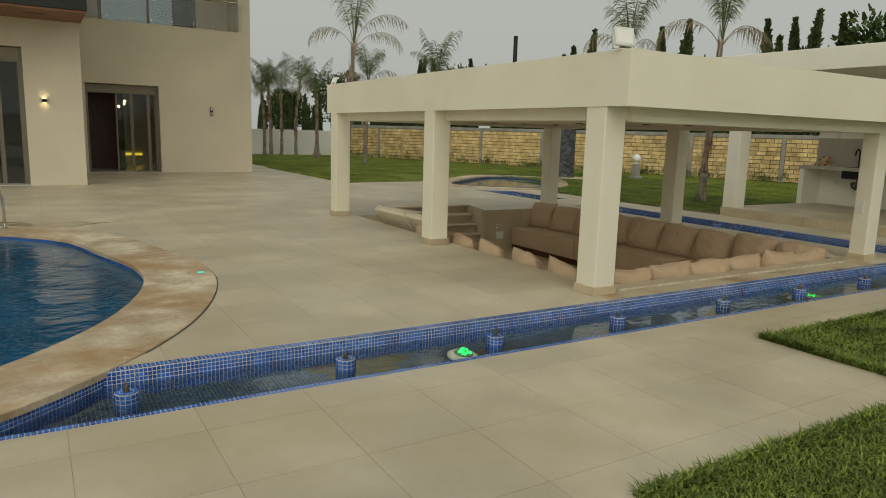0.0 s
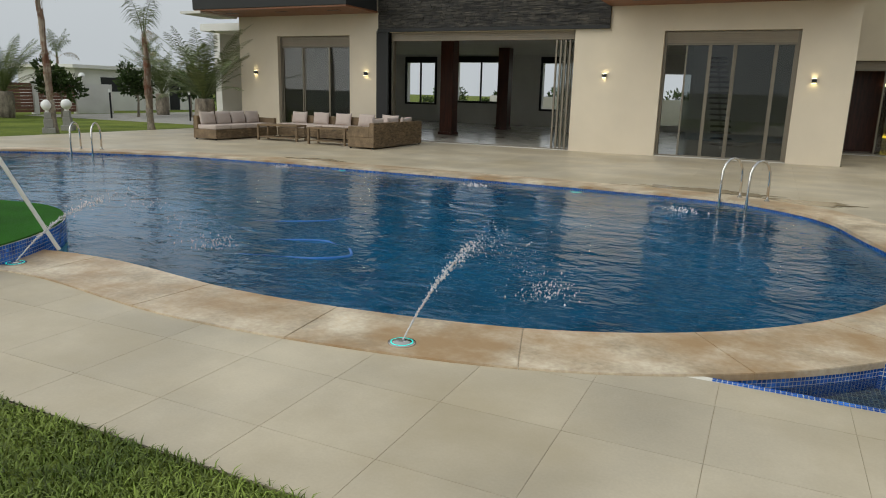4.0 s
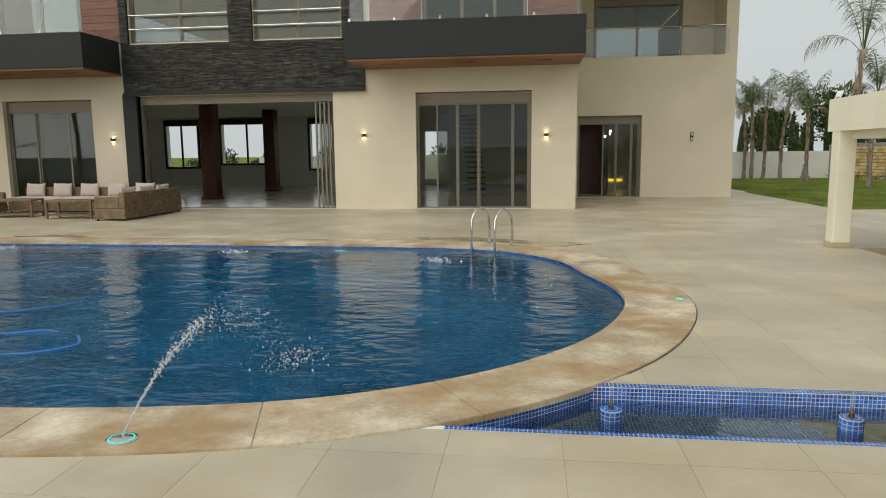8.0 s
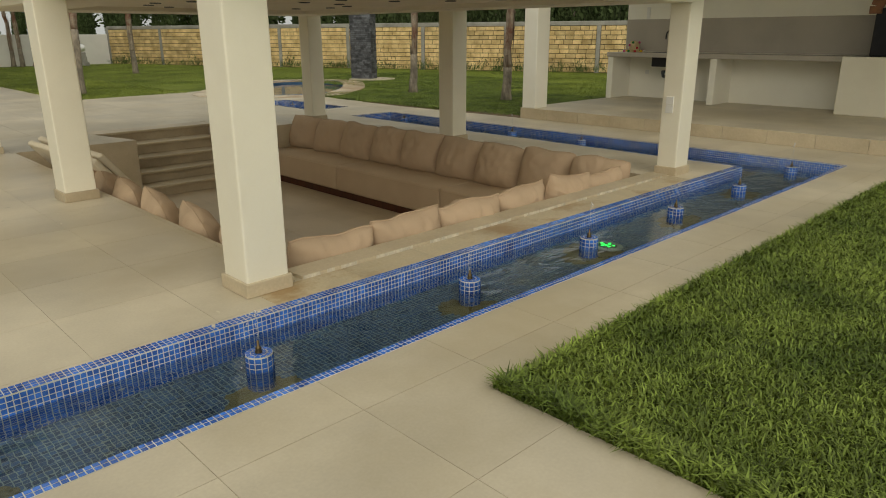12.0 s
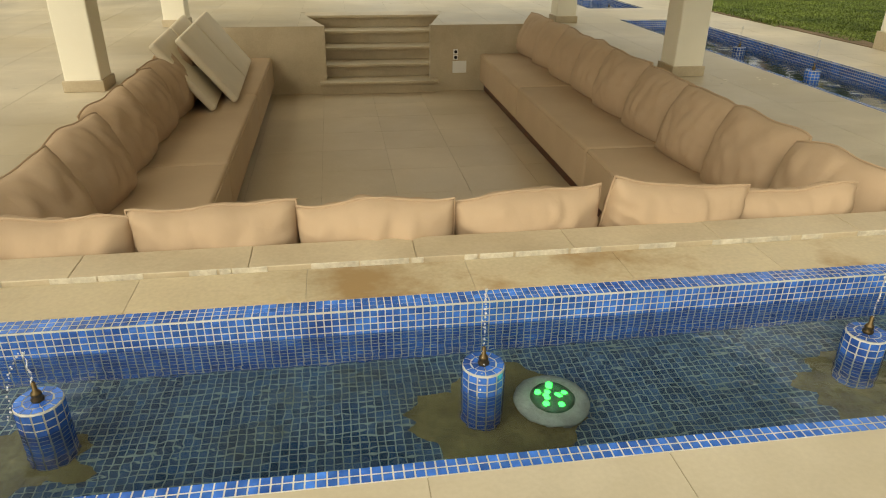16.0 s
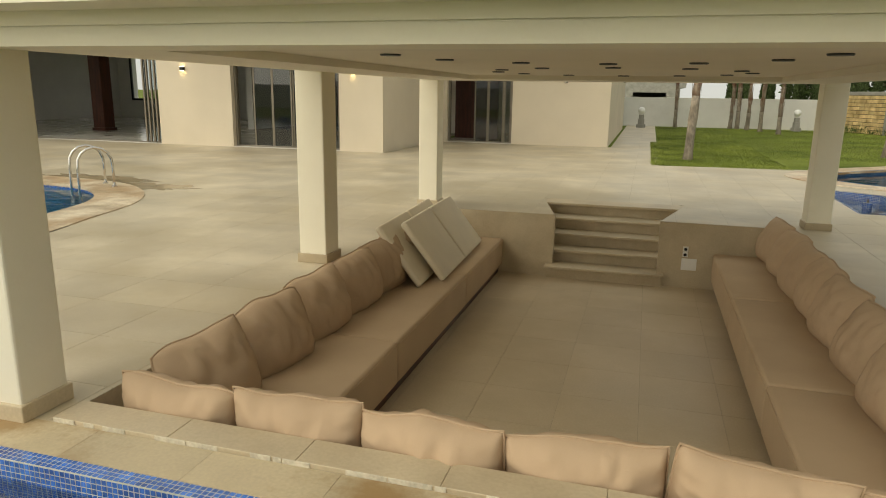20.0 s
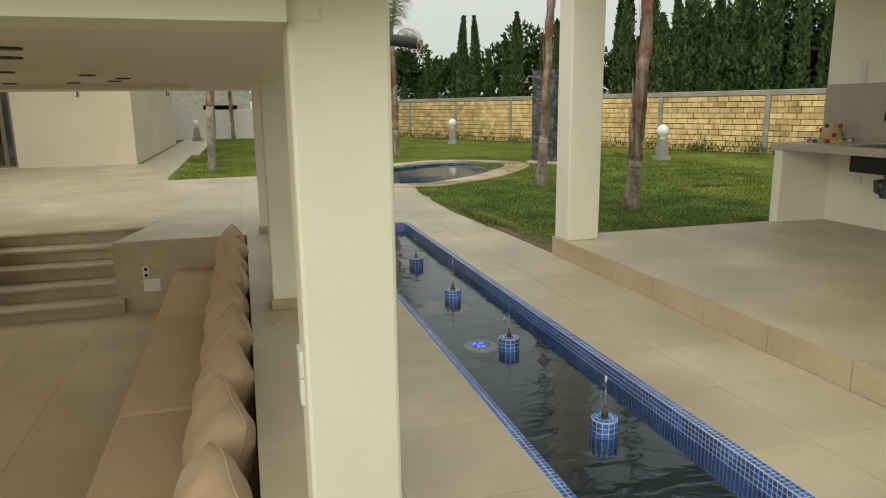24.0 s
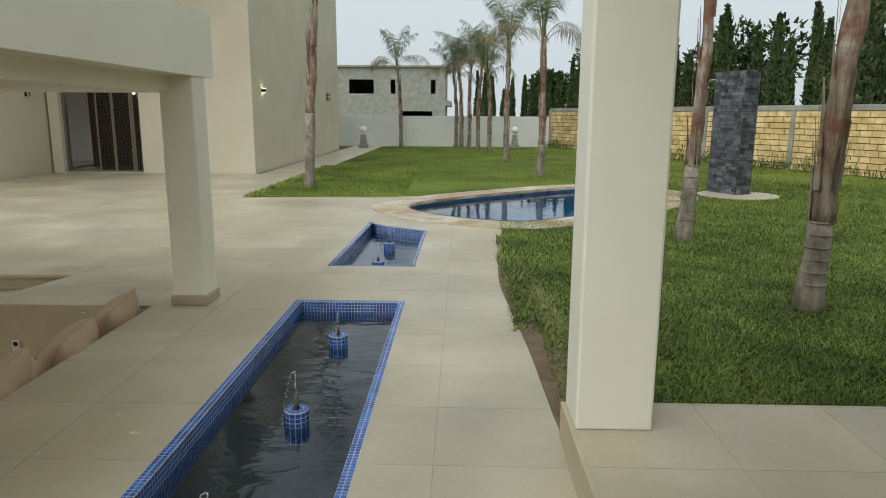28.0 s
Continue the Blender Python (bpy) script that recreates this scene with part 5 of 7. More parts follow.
cushion_set(BACK[::-1], "plump tan fabric cushion leaning on the pit wall above the bench", "back cushions along the benches", poses)
poses = []
for k, (x, dz, tilt) in enumerate(((7.76, -0.02, -2), (8.44, 0.0, 2), (9.09, 0.0, 1), (9.75, -0.01, 2), (10.37, 0.02, -6), (11.0, -0.05, 3))):
    poses.append(pose(x, 8.83 + 0.02 * (k == 5), SEAT_Z - 0.01 + dz, -9 + rj.uniform(-2, 2), tilt, 180 + rj.uniform(-4, 4)))
cushion_set(FRONT, "creased tan fabric cushion leaning on the stone ledge", "cushions along the front ledge", poses)


def bench(x0, x1, y0, y1, seams, axis, front, label):
    """A low bench: recessed plinth, coloured dark for the shaded toe gap, and upholstered seat blocks."""
    b = thing("bench", label, "bench", "pit benches")
    # the plinth takes the dark wood colour to show shade in the toe gap
    i = 0.06
    if axis == 1:
        px = (x0 + i, x1) if front < 0 else (x0, x1 - i)
        part("plinth", box(*px, y0, y1, PIT_Z, -0.70), M_DARKWOOD, b, "recessed plinth, coloured dark for the shaded toe gap")
        cuts = [y0, *seams, y1]
        for a, c in zip(cuts, cuts[1:]):
            s = part("seat_cushion", box(x0, x1, a + 0.006, c - 0.006, -0.72, SEAT_Z, 0.03, 4), M_SEAT, b)
            smooth(s)
            z = SEAT_Z - 0.028
            xf = x0 if front < 0 else x1
            sg = -1 if front < 0 else 1
            part("piping", tube([(xf + sg * 0.002, a + 0.03, z), (xf + sg * 0.002, c - 0.03, z)], 0.005, 5), M_SEAT, s)
    else:
        part("plinth", box(x0, x1, y0, y1 - i, PIT_Z, -0.70), M_DARKWOOD, b, "recessed plinth, coloured dark for the shaded toe gap")
        cuts = [x0, *seams, x1]
        for a, c in zip(cuts, cuts[1:]):
            smooth(part("seat_cushion", box(a + 0.003, c - 0.003, y0, y1, -0.72, SEAT_Z, 0.035, 4), M_SEAT, b))
    return b


bench(10.79, PX1 - 0.01, 9.46, PY1 - 0.01, [10.88, 13.0], 1, -1, "long low bench with three tan fabric seat blocks")
bench(PX0 + 0.01, 8.16, 9.46, PY1 - 0.01, [10.85, 12.98], 1, 1, "long low bench with three tan fabric seat blocks")
bench(PX0 + 0.01, PX1 - 0.01, PY0 + 0.02, 9.44, [8.8, 10.2], 0, 1, "long low bench with tan fabric seat blocks under the ledge")
for k, (dx, dy, dz, rot) in enumerate(((0.0, 0.0, 0.0, 0), (-0.17, -0.30, 0.0, 1))):
    pd = thing("folding_pad", "cream vinyl lounger pad leaning on the bench", "pad", "leaning pads", (0, 0, 0))
    for a, b in ((-0.98, -0.03), (0.0, 0.95)):
        smooth(part("pad_half", box(a, b, -0.035, 0.035, 0.0, 0.72, 0.028, 4), M_PADCREAM, pd, "cream padded half"))
    pd.matrix_basis = pose(7.98 + dx, 13.55 + dy, SEAT_Z + 0.02, -38, 0, 92 + rot)

sock = thing("wall_socket", "pair of white socket plates above a blank box cover", "socket", "", (10.52, PY1 - 0.004, -0.60))
part("cover", box(-0.09, 0.09, -0.008, 0.004, 0.0, 0.15, 0.004), M_PLASTICW, sock, "pale blank box cover")
for z in (0.165, 0.235):
    s = part("socket_plate", box(-0.085, -0.02, -0.008, 0.004, z, z + 0.065, 0.004), M_PLASTICW, sock)
    part("socket_hole", moved(cyl(0.02, 0.02, 0.004, 12), Matrix.Translation((-0.0525, -0.008, z + 0.032)) @ Matrix.Rotation(radians(90), 4, 'X')), M_BLACKM, s)
sw = thing("column_switch", "white double switch plate on the pergola column", "switch", "", (11.771, 8.52, 0.63))
for z in (0.0, 0.083):
    part("switch_plate", box(-0.012, 0.004, -0.04, 0.04, z, z + 0.08, 0.004), M_PLASTICW, sw)
pipe = thing("drain_pipe", "dark grey plastic drain spout projecting from the roof edge", "pipe")
part("spout", tube([(RX1 - 0.05, 11.75, 2.05), (RX1 + 0.05, 11.75, 2.04), (RX1 + 0.88, 11.73, 1.94)], 0.043, 14), M_PIPE, pipe)
part("collar", tube([(RX1 - 0.01, 11.75, 2.045), (RX1 + 0.06, 11.75, 2.04)], 0.055, 14), M_PIPE, pipe, "thicker end collar")
fl = thing("floodlight", "white square floodlight on the pergola roof edge", "floodlight", "roof floodlights")
part("housing", box(-0.15, 0.15, -0.03, 0.03, 0.05, 0.30, 0.012), M_PLASTICW, fl)
part("lamp_glass", box(-0.12, 0.12, -0.035, -0.029, 0.08, 0.27, 0.002), M_BULB, fl, "frosted lamp glass")
part("bracket", box(-0.17, -0.155, -0.02, 0.02, 0.0, 0.2, 0.003), M_PLASTICW, fl)
part("bracket", box(0.155, 0.17, -0.02, 0.02, 0.0, 0.2, 0.003), M_PLASTICW, fl)
part("foot", box(-0.17, 0.17, -0.02, 0.02, 0.0, 0.012, 0.003), M_PLASTICW, fl)
fl.matrix_basis = pose(6.96, 8.24, RZ1, -12, 0, -14) @ Matrix.Scale(0.66, 4)
copy_thing(fl, pose(6.95, 15.2, RZ1, -25, 0, -80) @ Matrix.Scale(0.66, 4))
ext = thing("chimney_pipe", "thin black metal flue above the roof", "flue", "", (10.93, 15.25, RZ1 - 0.06))
part("flue", cyl(0.042, 0.042, 1.26, 12), M_BLACKM, ext)

# ---- fountain pots in the channels ----
pot = thing("fountain_pot", "round blue mosaic fountain pot with a brass nozzle", "fountain", "fountain pots in the channel")
R = 0.064
part("core", cyl(R, R, -CH_BED - 0.004, 24, (0, 0, CH_BED)), M_JOINT, pot, "pale grout core")
vs, fs = [], []
for row in range(13):
    for k in range(14):
        a0, a1 = 2 * math.pi * (k + 0.08) / 14, 2 * math.pi * (k + 0.92) / 14
        z1 = -0.008 - row * 0.0265
        z0 = z1 - 0.0225
        q = len(vs)
        vs += [Vector(((R + 0.003) * math.cos(a), (R + 0.003) * math.sin(a), z)) for a, z in ((a0, z0), (a1, z0), (a1, z1), (a0, z1))]
        fs.append((q, q + 1, q + 2, q + 3))
tagged(meshed("side_mosaic", vs, fs, M_MOSAIC, pot, "blue mosaic tiles round the pot"), kind="stuff")
vs, fs = [], []
for r0, r1, n in ((0.042, 0.063, 12), (0.018, 0.039, 7)):
    for k in range(n):
        a0, a1 = 2 * math.pi * (k + 0.05) / n, 2 * math.pi * (k + 0.95) / n
        q = len(vs)
        vs += [Vector((r * math.cos(a), r * math.sin(a), -0.001)) for r, a in ((r0, a0), (r1, a0), (r1, a1), (r0, a1))]
        fs.append((q, q + 1, q + 2, q + 3))
tagged(meshed("top_mosaic", vs, fs, M_MOSAIC, pot, "ring of blue mosaic tiles on top"), kind="stuff")
smooth(part("nozzle", lathe([(0.016, -0.004), (0.018, 0.006), (0.012, 0.012), (0.015, 0.018), (0.013, 0.026), (0.007, 0.032), (0.0055, 0.058), (0.003, 0.060)], 12), M_BRASS, pot, "aged brass nozzle"))


def spray_mesh(path, n, r0, r1, spread, seed):
    """Small water drops scattered along a path of points."""
    rr = random.Random(seed)
    vs, fs = [], []
    for k in range(n):
        t = k / (n - 1) * (len(path) - 1)
        i = min(int(t), len(path) - 2)
        a, b = Vector(path[i]), Vector(path[i + 1])
        p = a.lerp(b, t - i)
        s = spread * (k / n) ** 1.3
        p += Vector((rr.gauss(0, s), rr.gauss(0, s), rr.gauss(0, s)))
        r = rr.uniform(r0, r1) * (0.7 + 0.6 * rr.random())
        st = rr.uniform(0.9, 1.8)
        q = len(vs)
        vs += [p + Vector(o) for o in ((r, 0, 0), (0, r, 0), (-r, 0, 0), (0, -r, 0), (0, 0, r * st), (0, 0, -r * st))]
        fs += [(q + a_, q + b_, q + c_) for a_, b_, c_ in ((0, 1, 4), (1, 2, 4), (2, 3, 4), (3, 0, 4), (1, 0, 5), (2, 1, 5), (3, 2, 5), (0, 3, 5))]
    return vs, fs


JETS = []
for s, hgt in ((1, 0.15), (2, 0.10), (3, 0.20)):
    up = [(0.004 * math.sin(3 * k + s), 0, 0.058 + hgt * math.sin(math.pi * 0.5 * k / 6)) for k in range(7)]
    dn = [(0.006 + 0.012 * k, 0.004 * k, 0.058 + hgt - (hgt + 0.12) * (k / 6) ** 2) for k in range(1, 7)]
    v, f = spray_mesh(up + dn, 46, 0.0016, 0.0042, 0.004, s)
    me = bpy.data.meshes.new("fountain_jet")
    me.from_pydata([tuple(q) for q in v], [], f)
    me.materials.append(M_SPRAY)
    me.polygons.foreach_set("use_smooth", [True] * len(me.polygons))
    JETS.append(me)
first = True
spots_ = [(x, 7.775, -0.014) for x in (2.72, 4.09, 5.34, 6.65, 8.08, 9.34, 10.63, 11.9, 13.25)] + [(13.24, y, -0.006) for y in (9.32, 10.565, 11.82, 13.075, 14.32)] + [(13.23, 17.92, -0.02), (13.22, 16.86, -0.02)]
for k, (x, y, z) in enumerate(spots_):
    m = pose(x, y, z, 0, 0, k * 23)
    if first:
        pot.matrix_basis = m
        first = False
    else:
        copy_thing(pot, m)
    j = tagged(new("fountain_jet", JETS[k % 3]), "thin broken jet of clear water above the nozzle", "water jet", "fountain jets", kind="stuff")
    j.matrix_basis = pose(x, y, z, 0, 0, k * 47)


def pool_lamp(name, at, led, tilt, label):
    t = thing(name, label, "lamp", "channel lamps")
    smooth(part("rim", lathe([(0.075, 0.0), (0.10, -0.004), (0.127, -0.02), (0.13, -0.03), (0.12, -0.036), (0.05, -0.05)], 32), M_RIM, t, "stained plastic rim"))
    smooth(part("lens", lathe([(0.001, 0.018), (0.03, 0.016), (0.06, 0.008), (0.078, -0.001)], 28), M_LENSB if led == M_BLUELED else M_LENS, t, "ribbed lens"))
    rr = random.Random(int(at[0] * 10))
    for k in range(11):
        a, r = rr.uniform(0, 6.28), 0.062 * math.sqrt(rr.random())
        part("led", ball(0.012, (r * math.cos(a), r * math.sin(a), 0.012), 10, 7), led, t, "glowing led")
    part("stand", cyl(0.03, 0.03, at[2] - 0.04 - CH_BED, 12, (0, 0, CH_BED - at[2])), M_RIM, t, "short plastic stand")
    t.matrix_basis = pose(*at, tilt, 0, 20) @ Matrix.Scale(0.93, 4)
    return t


pool_lamp("channel_lamp", (9.56, 7.75, -0.20), M_GREENLED, 6, "round white lamp with green leds under the channel water")
pool_lamp("channel_lamp", (4.95, 7.62, -0.06), M_GREENLED, 8, "round white lamp with green leds at the water surface")
pool_lamp("channel_lamp", (13.12, 10.78, -0.20), M_BLUELED, 4, "round white lamp with blue leds under the channel water")
# ---- pool side ----
ISLE = loop_spline([(-3.65, 6.4), (-3.86, 7.3), (-4.47, 8.08), (-5.32, 8.42), (-6.42, 8.2), (-7.92, 7.5), (-9.02, 6.3), (-8.82, 4.9), (-7.22, 4.0), (-5.12, 4.2), (-3.92, 5.2)], 7)
isle = tagged(new("turf_island"), "low curved platform topped with artificial turf and edged in blue mosaic", "platform", kind="structure")
part("platform_side", band(ISLE, ISLE, -0.5, 0.165), M_JOINT, isle, "pale grout drum")
part("turf", prism(offset_loop(ISLE, -0.012), 0.1, 0.175), M_TURF, isle, "bright green artificial turf")
lp = ISLE if area2(ISLE) > 0 else ISLE[::-1]
vs, fs = [], []
for a, b in zip(lp, lp[1:] + lp[:1]):
    A, B = Vector((*a, 0)), Vector((*b, 0))
    L = (B - A).length
    d = (B - A) / L
    nr = Vector((d.y, -d.x, 0)) * 0.004
    m_ = max(1, int(L / 0.032))
    for k in range(m_):
        p, q_ = A + d * (L * k / m_ + 0.0016) + nr, A + d * (L * (k + 1) / m_ - 0.0016) + nr
        for r in range(9):
            z = 0.16 - r * 0.032
            o = len(vs)
            vs += [p + Vector((0, 0, z - 0.0285)), q_ + Vector((0, 0, z - 0.0285)), q_ + Vector((0, 0, z)), p + Vector((0, 0, z))]
            fs.append((o, o + 1, o + 2, o + 3))
joined("platform_mosaic", [(vs, fs)], M_MOSAIC, isle, "blue mosaic tiles round the platform")


def weave(bm, x0, x1, y0, y1, z0, z1, axis, out, seed, step=0.10, row=0.032):
    """Woven strips on an upright face: short strips that bulge in turn."""
    rr = random.Random(seed)
    r = 0
    z = z0
    a0, a1 = (x0, x1) if axis == 0 else (y0, y1)
    f = (y0 if out < 0 else y1) if axis == 0 else (x0 if out < 0 else x1)
    while z < z1 - 0.005:
        a = a0 + (step / 2 if r % 2 else 0) - step
        while a < a1:
            p, q = max(a, a0), min(a + step * 0.93, a1)
            if q - p > 0.01:
                dd = 0.010 + rr.uniform(0, 0.004)
                if axis == 0:
                    box(p, q, min(f, f + out * dd), max(f, f + out * dd), z + 0.003, min(z + row, z1) - 0.003, bm=bm)
                else:
                    box(min(f, f + out * dd), max(f, f + out * dd), p, q, z + 0.003, min(z + row, z1) - 0.003, bm=bm)
            a += step
        z += row
        r += 1


def lounger(m):
    t = thing("sun_lounger", "low brown woven wicker sun lounger without its mattress", "lounger", "loungers on the turf")
    part("frame", box(-0.36, 0.36, -1.0, 1.0, 0.03, 0.38, 0.02), M_WICKER, t, "dark wicker body")
    for axis, out, a in ((1, 1, (0.36, 0.36, -0.99, 0.99)), (1, -1, (-0.36, -0.36, -0.99, 0.99)), (0, 1, (-0.35, 0.35, 1.0, 1.0)), (0, -1, (-0.35, 0.35, -1.0, -1.0))):
        bm = bmesh.new()
        weave(bm, a[0], a[1], a[2], a[3], 0.03, 0.38, axis, out, 4)
        tagged(part("woven_side", bm, M_WICKER, t, "woven flat wicker strips"), kind="stuff")
    bm = bmesh.new()
    for k in range(24):
        box(-0.36, 0.36, -0.99 + k * 0.0825, -0.99 + k * 0.0825 + 0.07, 0.378, 0.392, bm=bm)
    tagged(part("top_slats", bm, M_WICKER, t), kind="stuff")
    for x in (-0.3, 0.3):
        for y in (-0.9, 0.9):
            part("foot", cyl(0.025, 0.025, 0.04, 8, (x, y, -0.005)), M_BLACKM, t)
    t.matrix_basis = m
    return t


ln = lounger(pose(-4.9, 6.1, 0.18, 0, 0, -6))
copy_thing(ln, pose(-6.3, 6.15, 0.18, 0, 0, -3))
pole = thing("pool_pole", "pale grey telescopic pole leaning at the pool edge", "pole")
part("shaft", tube([(-3.78, 7.5, 0.02), (-4.06, 7.14, 1.02)], 0.018, 10), M_PLASTICW, pole)
part("grip", tube([(-4.045, 7.16, 0.97), (-4.085, 7.11, 1.1)], 0.024, 10), M_PLASTICW, pole)


def ladder(m):
    t = thing("pool_ladder", "polished steel pool ladder with two curved handrails", "ladder", "pool ladders")
    for x in (-0.23, 0.23):
        pts = [(x, 0.0, 0.0), (x, 0.0, 0.32)] + [(x, 0.25 * (1 - math.cos(a)), 0.36 + 0.26 * math.sin(a)) for a in (0.3, 0.7, 1.1, 1.5708, 2.0, 2.4, 2.8)] + [(x, 0.50, 0.28), (x, 0.51, -0.9)]
        r = smooth(part("handrail", tube(pts, 0.021, 12), M_STEEL, t))
        part("flange", lathe([(0.045, 0.0), (0.045, 0.012), (0.024, 0.02)], 16, (x, 0, 0)), M_STEEL, r)
    for z in (-0.35, -0.65):
        part("rung", box(-0.23, 0.23, 0.47, 0.55, z, z + 0.02, 0.006), M_STEEL, t)
    t.matrix_basis = m
    return t


ld = ladder(pose(1.74, 15.02, 0.012, 0, 0, 148))
copy_thing(ld, pose(-12.3, 14.42, 0.012, 0, 0, 180 + 30))

hose = thing("cleaner_hose", "light blue floating pool cleaner hose", "hose")
hose.location.z = 0.062
M_HOSE = mat("light_blue_hose", (0.03, 0.16, 0.48), 0.4, var=0.1, bump=0.0)
def spline3(ctrl, per=8):
    out = []
    for i in range(len(ctrl) - 1):
        p0, p1, p2, p3 = (Vector(ctrl[min(max(i + k - 1, 0), len(ctrl) - 1)]) for k in range(4))
        for k in range(per):
            t = k / per
            out.append(0.5 * (2 * p1 + (p2 - p0) * t + (2 * p0 - 5 * p1 + 4 * p2 - p3) * t * t + (3 * p1 - p0 - 3 * p2 + p3) * t ** 3))
    return out + [Vector(ctrl[-1])]
part("hose_run", tube(spline3([(-2.6, 8.5, -0.16), (-2.08, 8.61, -0.13), (-1.82, 8.68, -0.12), (-1.62, 8.92, -0.12), (-1.78, 9.18, -0.12)]), 0.014, 8), M_HOSE, hose)
part("hose_run", tube(spline3([(-2.75, 9.15, -0.14), (-2.45, 9.26, -0.12), (-2.18, 9.35, -0.12), (-2.02, 9.3, -0.15)]), 0.014, 8), M_HOSE, hose)
part("hose_run", tube(spline3([(-3.6, 9.9, -0.15), (-3.25, 10.01, -0.125), (-2.85, 10.35, -0.125), (-2.74, 11.06, -0.15)]), 0.013, 8), M_HOSE, hose)


def jet(base, land, peak, n, seed, label):
    b, l = Vector(base), Vector(land)
    pts = []
    for k in range(13):
        t = k / 12
        p = b.lerp(l, t)
        p.z = b.z + (l.z - b.z) * t + 4 * peak * t * (1 - t)
        pts.append(p)
    v, f = spray_mesh(pts, n, 0.0022, 0.0055, 0.12, seed)
    v2, f2 = spray_mesh(pts[:6], 260, 0.003, 0.008, 0.02, seed + 1)
    rr = random.Random(seed)
    ring = [(l.x + rr.gauss(0, 0.16), l.y + rr.gauss(0, 0.16), -0.06 + abs(rr.gauss(0, 0.03))) for k in range(60)]
    v3, f3 = spray_mesh(ring, 160, 0.003, 0.009, 0.06, seed + 2)
    t = thing("water_jet", label, "water jet", "jets into the pool")
    for nm, vv, ff in (("stream", v2, f2), ("spray", v, f), ("splash", v3, f3)):
        ob = tagged(meshed(nm, [tuple(q) for q in vv], ff, M_SPRAY, t), kind="stuff")
        smooth(ob)
    c = part("nozzle", lathe([(0.085, 0.0), (0.085, 0.006), (0.05, 0.012), (0.03, 0.02)], 20, (base[0], base[1], 0.012)), M_STEEL, t, "round metal nozzle plate")
    part("led_ring", lathe([(0.055, 0.012), (0.07, 0.0125), (0.07, 0.014), (0.055, 0.014)], 20, (base[0], base[1], 0.008)), M_CYANLED, c, "cyan led ring")
    return t


jet((0.03, 6.98, 0.02), (0.41, 8.65, -0.06), 0.52, 640, 21, "broken arc of water from the coping into the pool")
jet((-3.66, 7.02, 0.02), (-2.99, 8.58, -0.06), 0.52, 460, 31, "broken arc of water from the coping into the pool")
for k, (x, y) in enumerate(((-2.6, 14.3), (-6.9, 14.6), (0.9, 13.6))):
    t = thing("splash", "small white splash on the pool water", "water splash", "splashes")
    rr = random.Random(k)
    v, f = spray_mesh([(x + rr.gauss(0, 0.14), y + rr.gauss(0, 0.06), -0.055 + abs(rr.gauss(0, 0.02))) for _ in range(40)], 70, 0.006, 0.016, 0.03, k)
    tagged(meshed("drops", [tuple(q) for q in v], f, M_SPRAY, t), kind="stuff")
for x, y, led in ((-5.8, 15.04, M_CYANLED), (-0.97, 14.83, M_CYANLED)):
    t = thing("pool_light", "round underwater pool wall light", "lamp", "pool wall lights")
    part("lens", moved(lathe([(0.001, 0.0), (0.085, 0.0), (0.10, -0.015), (0.10, -0.02)], 20), Matrix.Translation((x, y, -0.24)) @ Matrix.Rotation(radians(90), 4, 'X')), led, t)
t = thing("coping_light", "small round led light set in the coping", "lamp")
part("lens", lathe([(0.001, 0.003), (0.035, 0.003), (0.04, 0.0)], 16, (3.77, 10.89, 0.012)), M_CYANLED, t)
# damp patches on the far paving
M_WET = mat("wet_paving", (0.36, 0.285, 0.175), 0.22, var=0.12, scale=3, fine=60, bump=0.02, spec=0.6)
for k, (x, y, w_, h_) in enumerate(((-6.97, 15.85, 0.9, 0.28), (-2.4, 15.42, 1.0, 0.3), (0.75, 15.68, 1.3, 0.42), (2.35, 15.2, 0.85, 0.36))):
    loop = []
    for i in range(90):
        a = 2 * math.pi * i / 90
        r = 0.9 + 0.5 * noise.noise(Vector((k * 7.3 + math.cos(a) * 1.7, math.sin(a) * 1.7, k))) + 0.35 * noise.noise(Vector((k * 3.3 + math.cos(a) * 5, math.sin(a) * 5, k)))
        loop.append((x + w_ * r * math.cos(a), y + h_ * r * math.sin(a)))
    bm = bmesh.new()
    bm.faces.new([bm.verts.new((px, py, 0.0035)) for px, py in loop])
    tagged(part("wet_patch", bm, M_WET), "dark wet patch on the paving beside the pool", "puddle", "wet patches", kind="structure")

